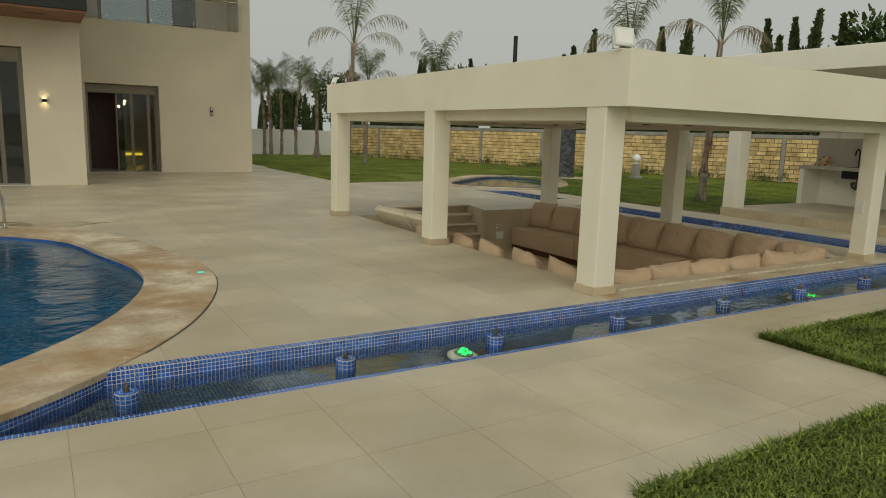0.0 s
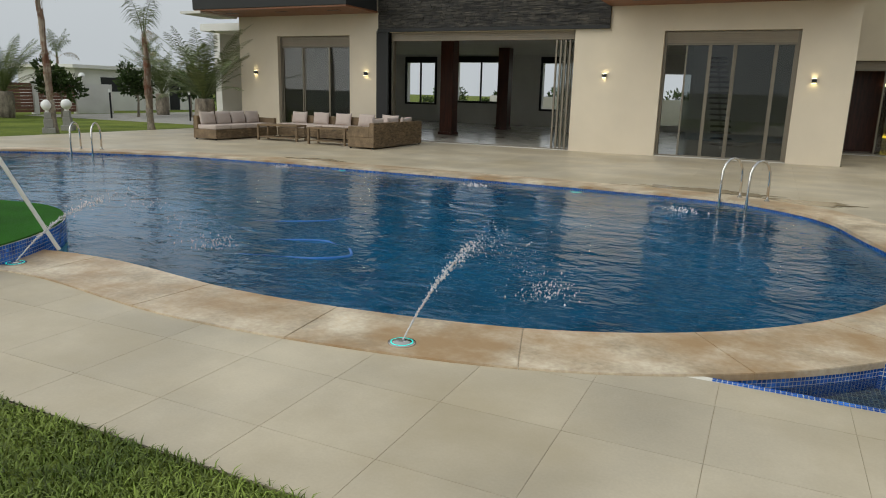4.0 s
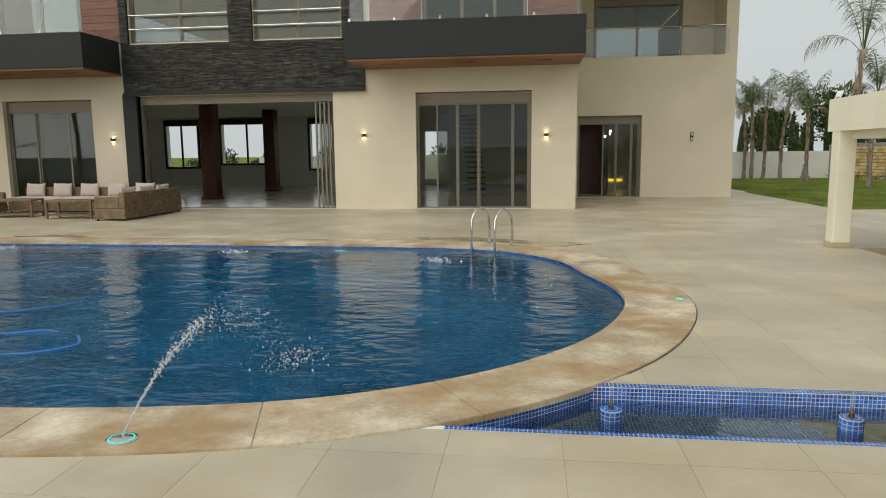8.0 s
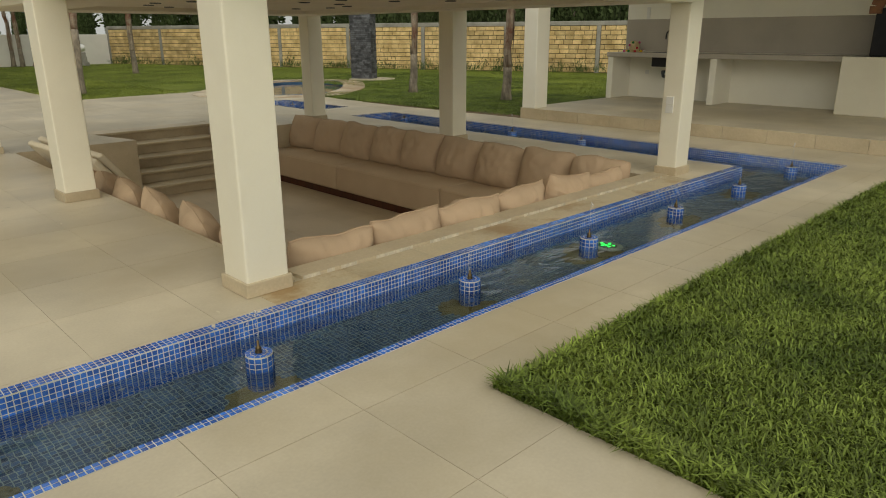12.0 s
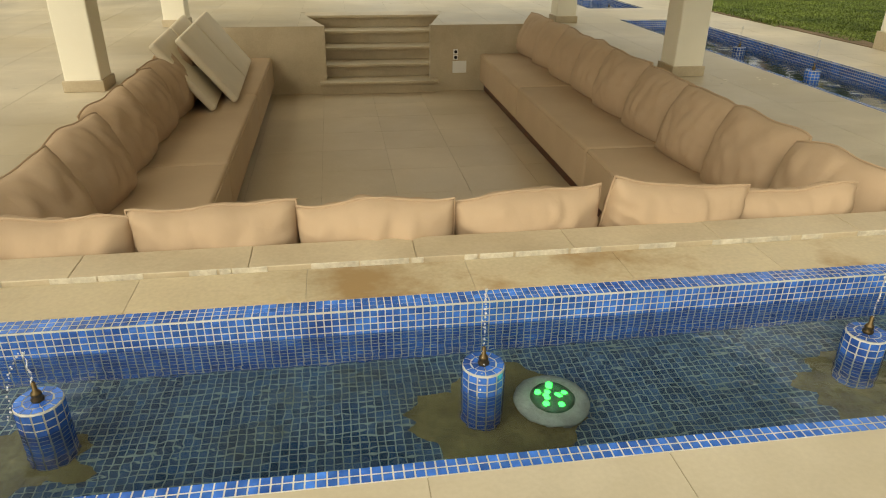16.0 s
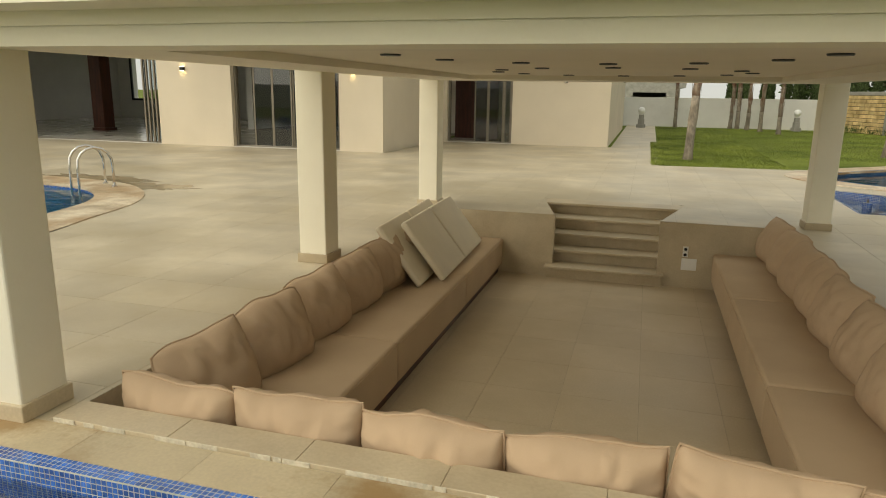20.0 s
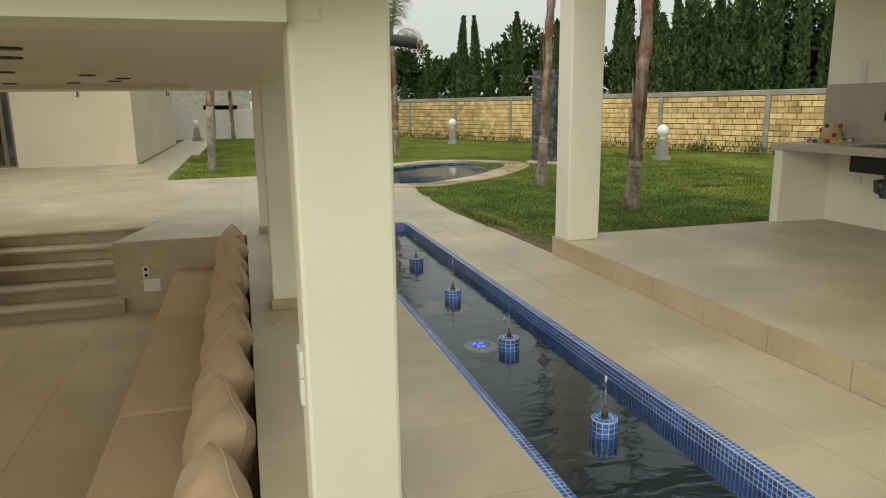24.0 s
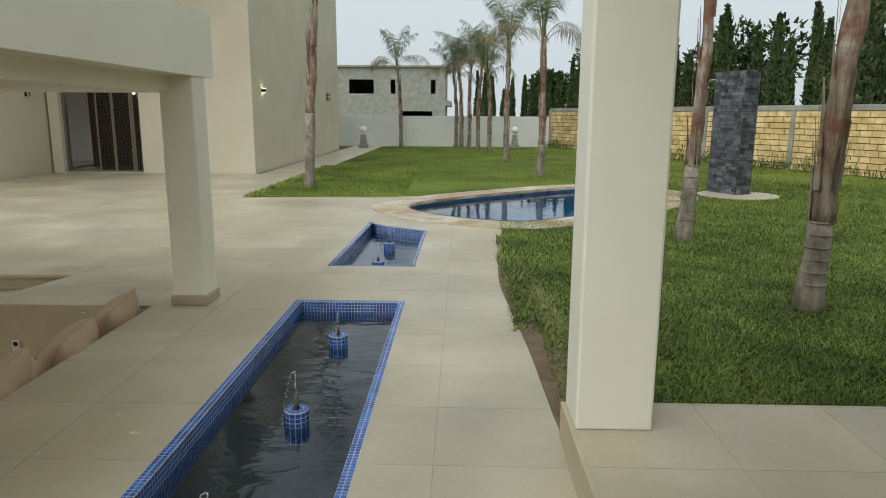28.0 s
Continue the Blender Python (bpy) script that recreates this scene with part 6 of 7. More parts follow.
# ---- wicker seating in front of the house ----
before_house = set(scene.collection.objects)
def wicker_sofa(w, d, n, ends, label):
    """A sofa along x, open to -y, w wide and d deep, with n seats; ends: which arms."""
    t = thing("wicker_sofa", label, "sofa", "wicker sofas")
    part("base", box(0, w, 0, d, 0.04, 0.30, 0.015), M_WICKER, t, "brown woven wicker base")
    part("backrest", box(0, w, d - 0.14, d, 0.30, 0.68, 0.02), M_WICKER, t, "woven wicker backrest")
    for side in ends:
        x0_ = 0 if side == "l" else w - 0.14
        part("armrest", box(x0_, x0_ + 0.14, 0, d - 0.14, 0.30, 0.58, 0.02), M_WICKER, t, "woven wicker armrest")
    a = 0.14 if "l" in ends else 0.0
    b = w - (0.14 if "r" in ends else 0.0)
    bm = bmesh.new()
    weave(bm, 0, w, 0, d, 0.04, 0.30, 0, -1, 2, 0.12, 0.04)
    tagged(part("woven_front", bm, M_WICKER, t), kind="stuff")
    bm = bmesh.new()
    weave(bm, 0, w, 0, d, 0.04, 0.68, 0, 1, 3, 0.12, 0.04)
    tagged(part("woven_back", bm, M_WICKER, t), kind="stuff")
    s = (b - a) / n
    for k in range(n):
        smooth(part("seat_cushion", box(a + k * s + 0.006, a + (k + 1) * s - 0.006, 0.01, d - 0.15, 0.30, 0.43, 0.03, 3), M_PALECUSH, t))
        me, pm = pillow_mesh("pillow", min(s, 0.62) * 0.97, 0.38, 0.17, 40 + k, M_PALECUSH)
        p = new("pillow", me)
        p.parent = t
        p.matrix_basis = pose(a + (k + 0.5) * s, d - 0.27, 0.42, -10, 0, 0)
    for x in (0.05, w - 0.05):
        for y in (0.05, d - 0.05):
            part("foot", cyl(0.03, 0.03, 0.045, 8, (x, y, 0)), M_BLACKM, t)
    return t


wicker_sofa(2.7, 0.85, 4, "r", "brown wicker sofa with pale pink-grey cushions").matrix_basis = pose(-12.77, 18.72, 0, 0, 0, 90)
wicker_sofa(4.3, 0.85, 5, "", "long brown wicker sofa with pale pink-grey cushions").matrix_basis = pose(-12.74, 21.42, 0, 0, 0, 0)
wicker_sofa(2.7, 0.80, 3, "lr", "brown wicker sofa with pale cushions, its woven back to the hall").matrix_basis = pose(-8.46, 21.80, 0, 0, 0, -90)


def wicker_table(m, w, d):
    t = thing("coffee_table", "low brown wicker coffee table with a lower shelf", "table", "coffee tables")
    part("tabletop", box(0, w, 0, d, 0.42, 0.47, 0.01), M_WICKER, t)
    part("shelf", box(0.03, w - 0.03, 0.03, d - 0.03, 0.08, 0.11, 0.006), M_WICKER, t)
    for x in (0, w - 0.06):
        for y in (0, d - 0.06):
            part("leg", box(x, x + 0.06, y, y + 0.06, 0, 0.42, 0.008), M_WICKER, t)
    t.matrix_basis = m


wicker_table(pose(-12.15, 19.75, 0, 0, 0, 8), 1.35, 0.6)
wicker_table(pose(-10.15, 19.55, 0, 0, 0, 3), 1.25, 0.55)


# ---- wall lamps ----
def wall_lamp(m, lit, label, group):
    t = thing("wall_lamp", label, "wall lamp", group)
    if lit:
        part("body", box(-0.055, 0.055, -0.09, 0.0, -0.05, 0.05, 0.006), M_BLACKM, t, "black box body")
        part("top_glow", box(-0.045, 0.045, -0.085, -0.015, 0.0505, 0.054), M_WARM, t, "warm upward light")
        part("bottom_glow", box(-0.045, 0.045, -0.085, -0.015, -0.054, -0.0505), M_WARM, t, "warm downward light")
    else:
        part("backplate", box(-0.05, 0.05, -0.02, 0, -0.15, 0.15, 0.004), M_BLACKM, t)
        for z in (-0.14, 0.03):
            part("spot_tube", cyl(0.045, 0.045, 0.11, 14, (0, -0.065, z)), M_STEEL, t, "brushed steel spot tube")
    t.matrix_basis = m
    return t


wl1 = wall_lamp(pose(-14.63, FY - 0.001, 2.03), True, "small black up-and-down wall lamp, lit warm", "lit wall lamps")
for x, z in ((-10.14, 2.03), (-2.49, 2.06), (2.62, 2.0)):
    copy_thing(wl1, pose(x, FY - 0.001, z))
copy_thing(wl1, pose(8.725, 28.6, 2.2, 0, 0, 90))
wl2 = wall_lamp(pose(7.40, WY - 0.001, 2.06), False, "steel twin-tube wall spot, unlit", "steel wall spots")
copy_thing(wl2, pose(3.445, 26.6, 2.06, 0, 0, 90))
copy_thing(wl2, pose(8.725, 37.5, 2.25, 0, 0, 90))
copy_thing(wl2, pose(-14.55, FY - 0.015, 6.2))
ch = thing("chandelier", "lit chandelier with warm bulbs inside the wing room", "chandelier", "", (4.9, 30.0, 2.25))
part("stem", cyl(0.012, 0.012, 1.15, 8, (0, 0, 0.05)), M_BRASS, ch)
for k in range(7):
    a = k * 0.9
    r = 0.12 + 0.16 * (k % 3)
    x, y, z = r * math.cos(a), r * math.sin(a), 0.12 * math.sin(k * 2.1)
    arm = part("arm", tube([(0, 0, 0.1), (x * 0.6, y * 0.6, 0.14 + z), (x, y, z)], 0.008, 6), M_BRASS, ch)
    part("bulb", ball(0.05, (x, y, z), 12, 8), M_WARM, arm, "warm glowing bulb")
# stair behind the tall glass doors
st = thing("open_staircase", "floating dark stair treads on a pale wall", "staircase")
for k in range(17):
    part("tread", box(-0.62 + k * 0.045, 0.02 + k * 0.045, 31.2 - k * 0.27, 31.48 - k * 0.27, 2.98 - k * 0.18, 3.04 - k * 0.18, 0.006), M_CHAR, st, "dark stair tread")
part("stringer", tube([(-0.3, 31.4, 2.98), (0.42, 26.95, 0.03)], 0.05, 8), M_INT, st, "pale stringer under the treads")
yl = thing("led_strip", "glowing yellow strip low on the far wall of the wing room", "light strip")
part("strip", box(5.0, 5.9, 32.95, 32.99, 0.35, 0.42, 0.003), M_YELLOW, yl)
for ob in (wl2, *[o for o in scene.collection.objects if o.name.startswith("wall_lamp") and not o.parent and o.location.x > 3.5 and o.location.y > 25]):
    ob["wing"] = 1
set_down(set(scene.collection.objects) - before_house)


# ---- planting ----
def leaf_mesh(name, verts, faces, material):
    me = bpy.data.meshes.new(name)
    me.from_pydata([tuple(v) for v in verts], [], faces)
    me.materials.append(material)
    return me


def frond(vs, fs, base, az, elev, length, droop, rr, n=44, leaf=0.5, width=0.016, hang=0.5, bend=1.0, start=0.16):
    """One feather frond: a thin rachis with narrow leaflets on both sides."""
    d = Vector((math.cos(az), math.sin(az), 0))
    side = Vector((-math.sin(az), math.cos(az), 0))
    p = Vector(base)
    e = elev
    step = length / n
    prev = None
    for k in range(n + 1):
        t = k / n
        dirn = d * math.cos(e) + Vector((0, 0, 1)) * math.sin(e)
        w = 0.018 * (1 - 0.85 * t) + 0.003
        a = len(vs)
        nrm = dirn.cross(side).normalized()
        vs += [p + side * w, p - side * w, p + nrm * w * 0.8]
        if prev is not None:
            fs += [(prev, prev + 1, a + 1, a), (prev + 1, prev + 2, a + 2, a + 1), (prev + 2, prev, a, a + 2)]
        prev = a
        if k > n * start:
            ll = leaf * math.sin(math.pi * min(1, 0.08 + 0.9 * max(0, (t - start) / (1 - start)))) ** 0.6 * rr.uniform(0.8, 1.15)
            for s in (1, -1):
                out = (side * s * rr.uniform(0.75, 1.0) + dirn * rr.uniform(0.35, 0.75) + Vector((0, 0, -hang * rr.uniform(0.3, 1.0)))).normalized()
                wv = dirn * width * 0.5
                m = p + out * ll * 0.5 + Vector((0, 0, 0.02))
                q = p + out * ll + Vector((0, 0, -hang * ll * 0.45))
                a = len(vs)
                vs += [p - wv * 0.5, p + wv * 0.5, m + wv, m - wv, q]
                fs += [(a, a + 1, a + 2, a + 3), (a + 3, a + 2, a + 4)]
        p = p + dirn * step
        e -= droop / n * bend * (t ** (bend - 1))


def palm_kind(seed, height, fronds, dry, r0=0.095, flen=2.35, lean=0.15, husk=True, hang=0.9, tip=None, bare=0.25):
    """Meshes of one feather palm: trunk, peeled upper trunk, crown, dry fronds."""
    rr = random.Random(seed)
    out = {}
    pts, rad = [], []
    n = 16
    ph = rr.uniform(0, 6)
    for k in range(n + 1):
        t = k / n
        pts.append((lean * math.sin(ph) * t * t + 0.03 * math.sin(5 * t + ph), lean * math.cos(ph) * t * t + 0.03 * math.cos(4 * t + ph), -0.05 + (height + 0.05) * t))
        if tip:
            pts[-1] = (tip[0] * t + 0.02 * math.sin(5 * t + ph), tip[1] * t, pts[-1][2])
        rad.append(r0 * (1.1 - 0.5 * t + 0.05 * math.sin(17 * t + ph)) * (1.25 if k == 0 else 1))
    cut = max(2, int(n * bare)) if husk else n
    bm = tube(pts[:cut + 1], rad[:cut + 1], 14)
    for v in bm.verts:
        v.co += Vector((noise.noise(v.co * 3 + Vector((seed, 0, 0))), noise.noise(v.co * 3 + Vector((0, seed, 0))), 0)) * 0.018
    for k in range(1, 8):
        z = k * height * bare / 8
        i = min(range(len(pts)), key=lambda q: abs(pts[q][2] - z))
        tube([(pts[i][0], pts[i][1], z), (pts[i][0], pts[i][1], z + 0.012)], rad[i] * 1.05, 14, bm)
    me = bpy.data.meshes.new("trunk")
    bm.to_mesh(me)
    bm.free()
    me.materials.append(M_BARK)
    out["trunk"] = me
    if husk:
        bm = tube(pts[cut:], [r * (0.98 + 0.09 * math.sin(k * 2.3 + seed)) for k, r in enumerate(rad[cut:])], 14)
        bmesh.ops.subdivide_edges(bm, edges=bm.edges[:], cuts=1)
        for v in bm.verts:
            v.co += Vector((noise.noise(v.co * Vector((6, 6, 2))), noise.noise(v.co * Vector((6, 6, 2)) + Vector((9, 9, 9))), 0)) * 0.06
        me = bpy.data.meshes.new("husk")
        bm.to_mesh(me)
        bm.free()
        me.materials.append(M_HUSK)
        out["husk"] = me
        vs, fs = [], []
        for k in range(60):
            # split leaf bases wrapped round the upper trunk
            i = rr.randint(cut, n - 1)
            a = rr.uniform(0, 6.28)
            c, R_ = Vector(pts[i]), rad[i] * 1.05
            w_, h_ = rr.uniform(0.10, 0.32), rr.uniform(0.3, 0.8)
            o = len(vs)
            for j in range(4):
                f = j / 3
                for s in (-1, 1):
                    b_ = a + s * w_ * (1 - 0.75 * f)
                    rr_ = R_ * (1.02 + 0.30 * f * f)
                    vs.append(c + Vector((rr_ * math.cos(b_), rr_ * math.sin(b_), h_ * f)))
            for j in range(3):
                fs.append((o + 2 * j, o + 2 * j + 1, o + 2 * j + 3, o + 2 * j + 2))
        out["leaf_base"] = leaf_mesh("leaf_base", vs, fs, M_HUSK)
    top = Vector(pts[-1])
    vs, fs = [], []
    for k in range(fronds):
        frond(vs, fs, top - Vector((0, 0, 0.1)), k * 2.4 + rr.uniform(-0.3, 0.3), rr.uniform(1.28, 1.55), flen * rr.uniform(0.75, 1.05), rr.uniform(0.5, 2.0), rr, hang=hang, bend=2.8, start=0.26)
    out["crown"] = leaf_mesh("crown", vs, fs, M_FROND)
    if dry:
        vs, fs = [], []
        for k in range(dry):
            frond(vs, fs, top - Vector((0, 0, 0.2)), k * 2.9 + rr.uniform(-0.5, 0.5), rr.uniform(0.9, 1.3), flen * rr.uniform(0.7, 0.95), rr.uniform(2.2, 3.2), rr, hang=0.9, bend=1.5, start=0.3)
        out["dry_fronds"] = leaf_mesh("dry_fronds", vs, fs, M_DRYFROND)
    return out


def plant(kind, name, label, group, m, category="palm"):
    t = thing(name, label, category, group)
    for k, me in kind.items():
        ob = new(k, me)
        ob.parent = t
        if k in ("trunk", "husk"):
            me.polygons.foreach_set("use_smooth", [True] * len(me.polygons))
    t.matrix_basis = m
    return t


KINDS = [palm_kind(1, 3.4, 10, 3), palm_kind(2, 3.6, 9, 4, lean=0.25), palm_kind(3, 3.1, 11, 2, r0=0.09), palm_kind(4, 3.7, 7, 5, r0=0.088, lean=0.3)]
NEARP = [palm_kind(7, 4.0, 8, 3, r0=0.098, tip=(0.22, 0.0), bare=0.2), palm_kind(8, 3.9, 8, 2, r0=0.09, tip=(0.26, 0.05), bare=0.27)]
LBL = "feather palm with a grey trunk, peeling red-brown husk and sparse fronds"
GRP = "feather palms on the lawn"
plant(NEARP[0], "palm_tree", LBL, GRP, pose(16.92, 15.14, 0))
plant(NEARP[1], "palm_tree", LBL, GRP, pose(16.86, 18.16, 0))
for k, (x, y, a) in enumerate(((16.1, 27.06, 40), (15.65, 32.9, 130), (15.3, 38.3, 200), (14.85, 40.5, 290), (14.45, 41.8, 10), (14.15, 42.6, 80), (13.87, 43.0, 150), (11.26, 42.6, 220))):
    plant(KINDS[k % 4], "palm_tree", LBL, GRP, pose(x, y, -0.01, 0, 0, a))
for k, (x, y, a) in enumerate(((-17.49, 13.66, 60),)):
    plant(KINDS[(k + 1) % 4], "palm_tree", LBL, GRP, pose(x, y, -0.01, 0, 0, a))
plant(palm_kind(12, 4.2, 7, 3, r0=0.105, flen=2.6, tip=(0.25, 0.0), bare=0.4), "palm_tree", LBL, GRP, pose(10.9, 24.02, 0))
plant(palm_kind(13, 4.2, 6, 2, r0=0.10, flen=1.75, tip=(0.05, 0.1)), "palm_tree", "thin feather palm with a small drooping crown", GRP, pose(-18.01, 17.57, -0.01, 0, 0, 150))
plant(palm_kind(9, 3.1, 3, 1, r0=0.12, flen=1.5, lean=0.2), "palm_tree", "thin feather palm with few drooping fronds", GRP, pose(-17.65, 20.94, -0.01))
for k, (x, y) in enumerate(((-40, 8), (-46, 16), (-45, 26), (-47, 32), (-46, 38), (-44, 44), (-42, 47), (-52, 52), (-36, 50))):
    plant(KINDS[k % 4], "palm_tree", "distant feather palm beyond the garden wall", "distant palms", pose(x, y, -0.01, 0, 0, 67 * k))


def date_palm(seed, height, n, flen):
    rr = random.Random(seed)
    bm = tube([(0, 0, -0.05), (0, 0, height * 0.5), (0, 0, height)], [0.30, 0.34, 0.30], 14)
    bmesh.ops.subdivide_edges(bm, edges=bm.edges[:], cuts=3)
    for v in bm.verts:
        v.co += Vector((noise.noise(v.co * 9), noise.noise(v.co * 9 + Vector((5, 5, 5))), 0)) * 0.07
    me = bpy.data.meshes.new("trunk")
    bm.to_mesh(me)
    bm.free()
    me.materials.append(M_BARK)
    vs, fs = [], []
    for k in range(n):
        frond(vs, fs, (0, 0, height - 0.05), k * 2.4 + rr.uniform(-0.2, 0.2), rr.uniform(0.45, 1.5), flen * rr.uniform(0.75, 1.1), rr.uniform(0.3, 1.0), rr, n=36, leaf=0.38, width=0.035, hang=0.12)
    return {"trunk": me, "crown": leaf_mesh("crown", vs, fs, M_FROND)}


DP = date_palm(5, 1.1, 36, 2.9)
for k, (x, y, s) in enumerate(((-15.9, 21.7, 0), (-28.2, 22.6, 90), (-27.6, 30.6, 200))):
    plant(DP, "date_palm", "bushy date palm with a short thick trunk", "date palms", pose(x, y, 0, 0, 0, s))


def tuft_mesh(name, n, shape, size, seed, material, up=0.8):
    """Many small leaf clumps scattered through a volume given by shape(random) -> point, outward."""
    rr = random.Random(seed)
    vs, fs = [], []
    for k in range(n):
        p, o = shape(rr)
        d = (o * (1 - up) + Vector((0, 0, up)) + Vector((rr.gauss(0, 0.35), rr.gauss(0, 0.35), rr.gauss(0, 0.25)))).normalized()
        w = d.cross(Vector((rr.gauss(0, 1), rr.gauss(0, 1), rr.gauss(0, 1)))).normalized()
        s = size * rr.uniform(0.6, 1.4)
        a = len(vs)
        vs += [p - w * s * 0.35, p + w * s * 0.35, p + d * s + w * s * 0.12, p + d * s - w * s * 0.12]
        fs.append((a, a + 1, a + 2, a + 3))
    return leaf_mesh(name, vs, fs, material)


def cypress_kind(seed, h, r):
    def shape(rr):
        t = rr.random() ** 0.8
        z = 0.2 + t * (h - 0.3)
        prof = math.sin(math.pi * min(1.0, 0.22 + 0.80 * t)) ** 0.7
        a = rr.uniform(0, 6.283)
        lump = 1 + 0.28 * noise.noise(Vector((math.cos(a) * 1.5, math.sin(a) * 1.5, z * 1.3 + seed * 7)))
        q = r * prof * lump * rr.uniform(0.45, 1.05)
        o = Vector((math.cos(a), math.sin(a), 0))
        return o * q + Vector((0.08 * math.sin(z + seed), 0, z)), o
    crown = tuft_mesh("crown", 3400, shape, 0.17, seed, M_CYPRESS, 0.82)
    bm = tube([(0, 0, -0.05), (0, 0, h * 0.5), (0, 0, h * 0.9)], [0.11, 0.08, 0.02], 8)
    me = bpy.data.meshes.new("trunk")
    bm.to_mesh(me)
    bm.free()
    me.materials.append(M_BARK)
    return {"trunk": me, "crown": crown}


def broad_kind(seed, h, r, size=0.22, n=3800):
    rr0 = random.Random(seed)
    blobs = [(Vector((rr0.uniform(-r * 0.6, r * 0.6), rr0.uniform(-r * 0.6, r * 0.6), h * rr0.uniform(0.45, 0.9))), r * rr0.uniform(0.35, 0.62)) for _ in range(11)]
    def shape(rr):
        c, q = blobs[rr.randrange(len(blobs))]
        d = Vector((rr.gauss(0, 1), rr.gauss(0, 1), rr.gauss(0, 1))).normalized()
        return c + d * q * rr.uniform(0.55, 1.08), d
    bm = tube([(0, 0, -0.05), (0.05, 0, h * 0.3), (0, 0.05, h * 0.6)], [0.05 * h / 2, 0.036 * h / 2, 0.02 * h / 2], 8)
    for c, q in blobs:
        tube([(0.03, 0.02, h * 0.35), tuple(c * 0.6 + Vector((0, 0, h * 0.2))), tuple(c)], [0.022 * h / 3, 0.014 * h / 3, 0.006], 5, bm)
    me = bpy.data.meshes.new("trunk")
    bm.to_mesh(me)
    bm.free()
    me.materials.append(M_BARK)
    return {"trunk": me, "crown": tuft_mesh("crown", n, shape, size, seed, M_LEAF, 0.25)}


CYP = [cypress_kind(1, 6.4, 0.33), cypress_kind(2, 5.7, 0.30), cypress_kind(3, 7.2, 0.35), cypress_kind(4, 5.0, 0.33)]
BRD = [broad_kind(11, 5.6, 2.3), broad_kind(12, 4.8, 2.0)]
wa, wb = Vector((*WALL_A, 0)), Vector((*WALL_B, 0))
wd = (wb - wa).normalized()
wnrm = Vector((-wd.y, wd.x, 0))
if wnrm.x < 0:
    wnrm = -wnrm
rr = random.Random(77)
s = -16.0
k = 0
while s < (wb - wa).length + 4:
    p = wa + wd * s + wnrm * rr.uniform(2.2, 3.8)
    plant(CYP[rr.randrange(4)], "cypress", "tall dark green columnar cypress behind the boundary wall", "cypress row", pose(p.x, p.y, -0.01, 0, 0, rr.uniform(0, 360)) @ Matrix.Scale(0.62 if s < 3 else 0.8 if s < 14 else 0.95, 4), "tree")
    s += rr.uniform(0.4, 0.78)
    if k % 9 == 3:
        q = wa + wd * s + wnrm * rr.uniform(7, 10)
        plant(BRD[k % 2], "broadleaf_tree", "broad dark green leafy tree behind the boundary wall", "trees beyond the wall", pose(q.x, q.y, -0.01, 0, 0, rr.uniform(0, 360)), "tree")
    k += 1
for k, s in enumerate((24, 26, 28, 29.5, 31, 32.6, 34.5, 36, 37.5, 39.5, 42, 45)):
    q = wa + wd * s + wnrm * rr.uniform(4.5, 6.5)
    plant(BRD[k % 2], "broadleaf_tree", "broad dark green leafy tree behind the boundary wall", "trees beyond the wall", pose(q.x, q.y, -0.01, 0, 0, rr.uniform(0, 360)) @ Matrix.Scale(0.95 + 0.1 * (k % 3), 4), "tree")
rq = random.Random(5)
for k, s in enumerate((13.2, 15.4, 17.6, 19.6, 21.6)):
    q = wa + wd * s + wnrm * rq.uniform(6.0, 7.4)
    plant(BRD[(k + 1) % 2], "broadleaf_tree", "broad dark green leafy tree behind the boundary wall", "trees beyond the wall", pose(q.x, q.y, -0.01, 0, 0, rq.uniform(0, 360)) @ Matrix.Scale(0.82 + 0.1 * (k % 2), 4), "tree")
SHR = cypress_kind(21, 1.25, 0.2)
for k in range(15):
    plant(SHR, "shrub", "small upright dark green shrub in front of the white wall", "shrub row", pose(-29.8, 10.5 + k * 0.72 + 0.1 * math.sin(k * 3), 0, 0, 0, k * 40), "shrub")
SMALL = broad_kind(31, 2.5, 0.75, 0.16, 1200)
for k, (x, y) in enumerate(((-26.8, 24.2), (-26.0, 27.6), (-24.6, 29.6), (-20.5, 27.5))):
    plant(SMALL, "small_tree", "small round leafy garden tree", "small trees by the gate", pose(x, y, 0, 0, 0, 50 * k), "tree")
for k, (x, y) in enumerate(((6.5, 47.0), (-9.0, 44), (-14, 46))):
    plant(SMALL, "bush", "leafy green bush behind the white wall", "bushes", pose(x, y, -0.5, 0, 0, 30 * k), "bush")
for k, (x, y) in enumerate(((-16, 52), (-12.5, 54), (-5, 60), (-26, 58), (-33, 62))):
    plant(BRD[k % 2], "broadleaf_tree", "far leafy tree seen through the hall windows", "trees beyond the wall", pose(x, y + 14, -3.6, 0, 0, 80 * k), "tree")
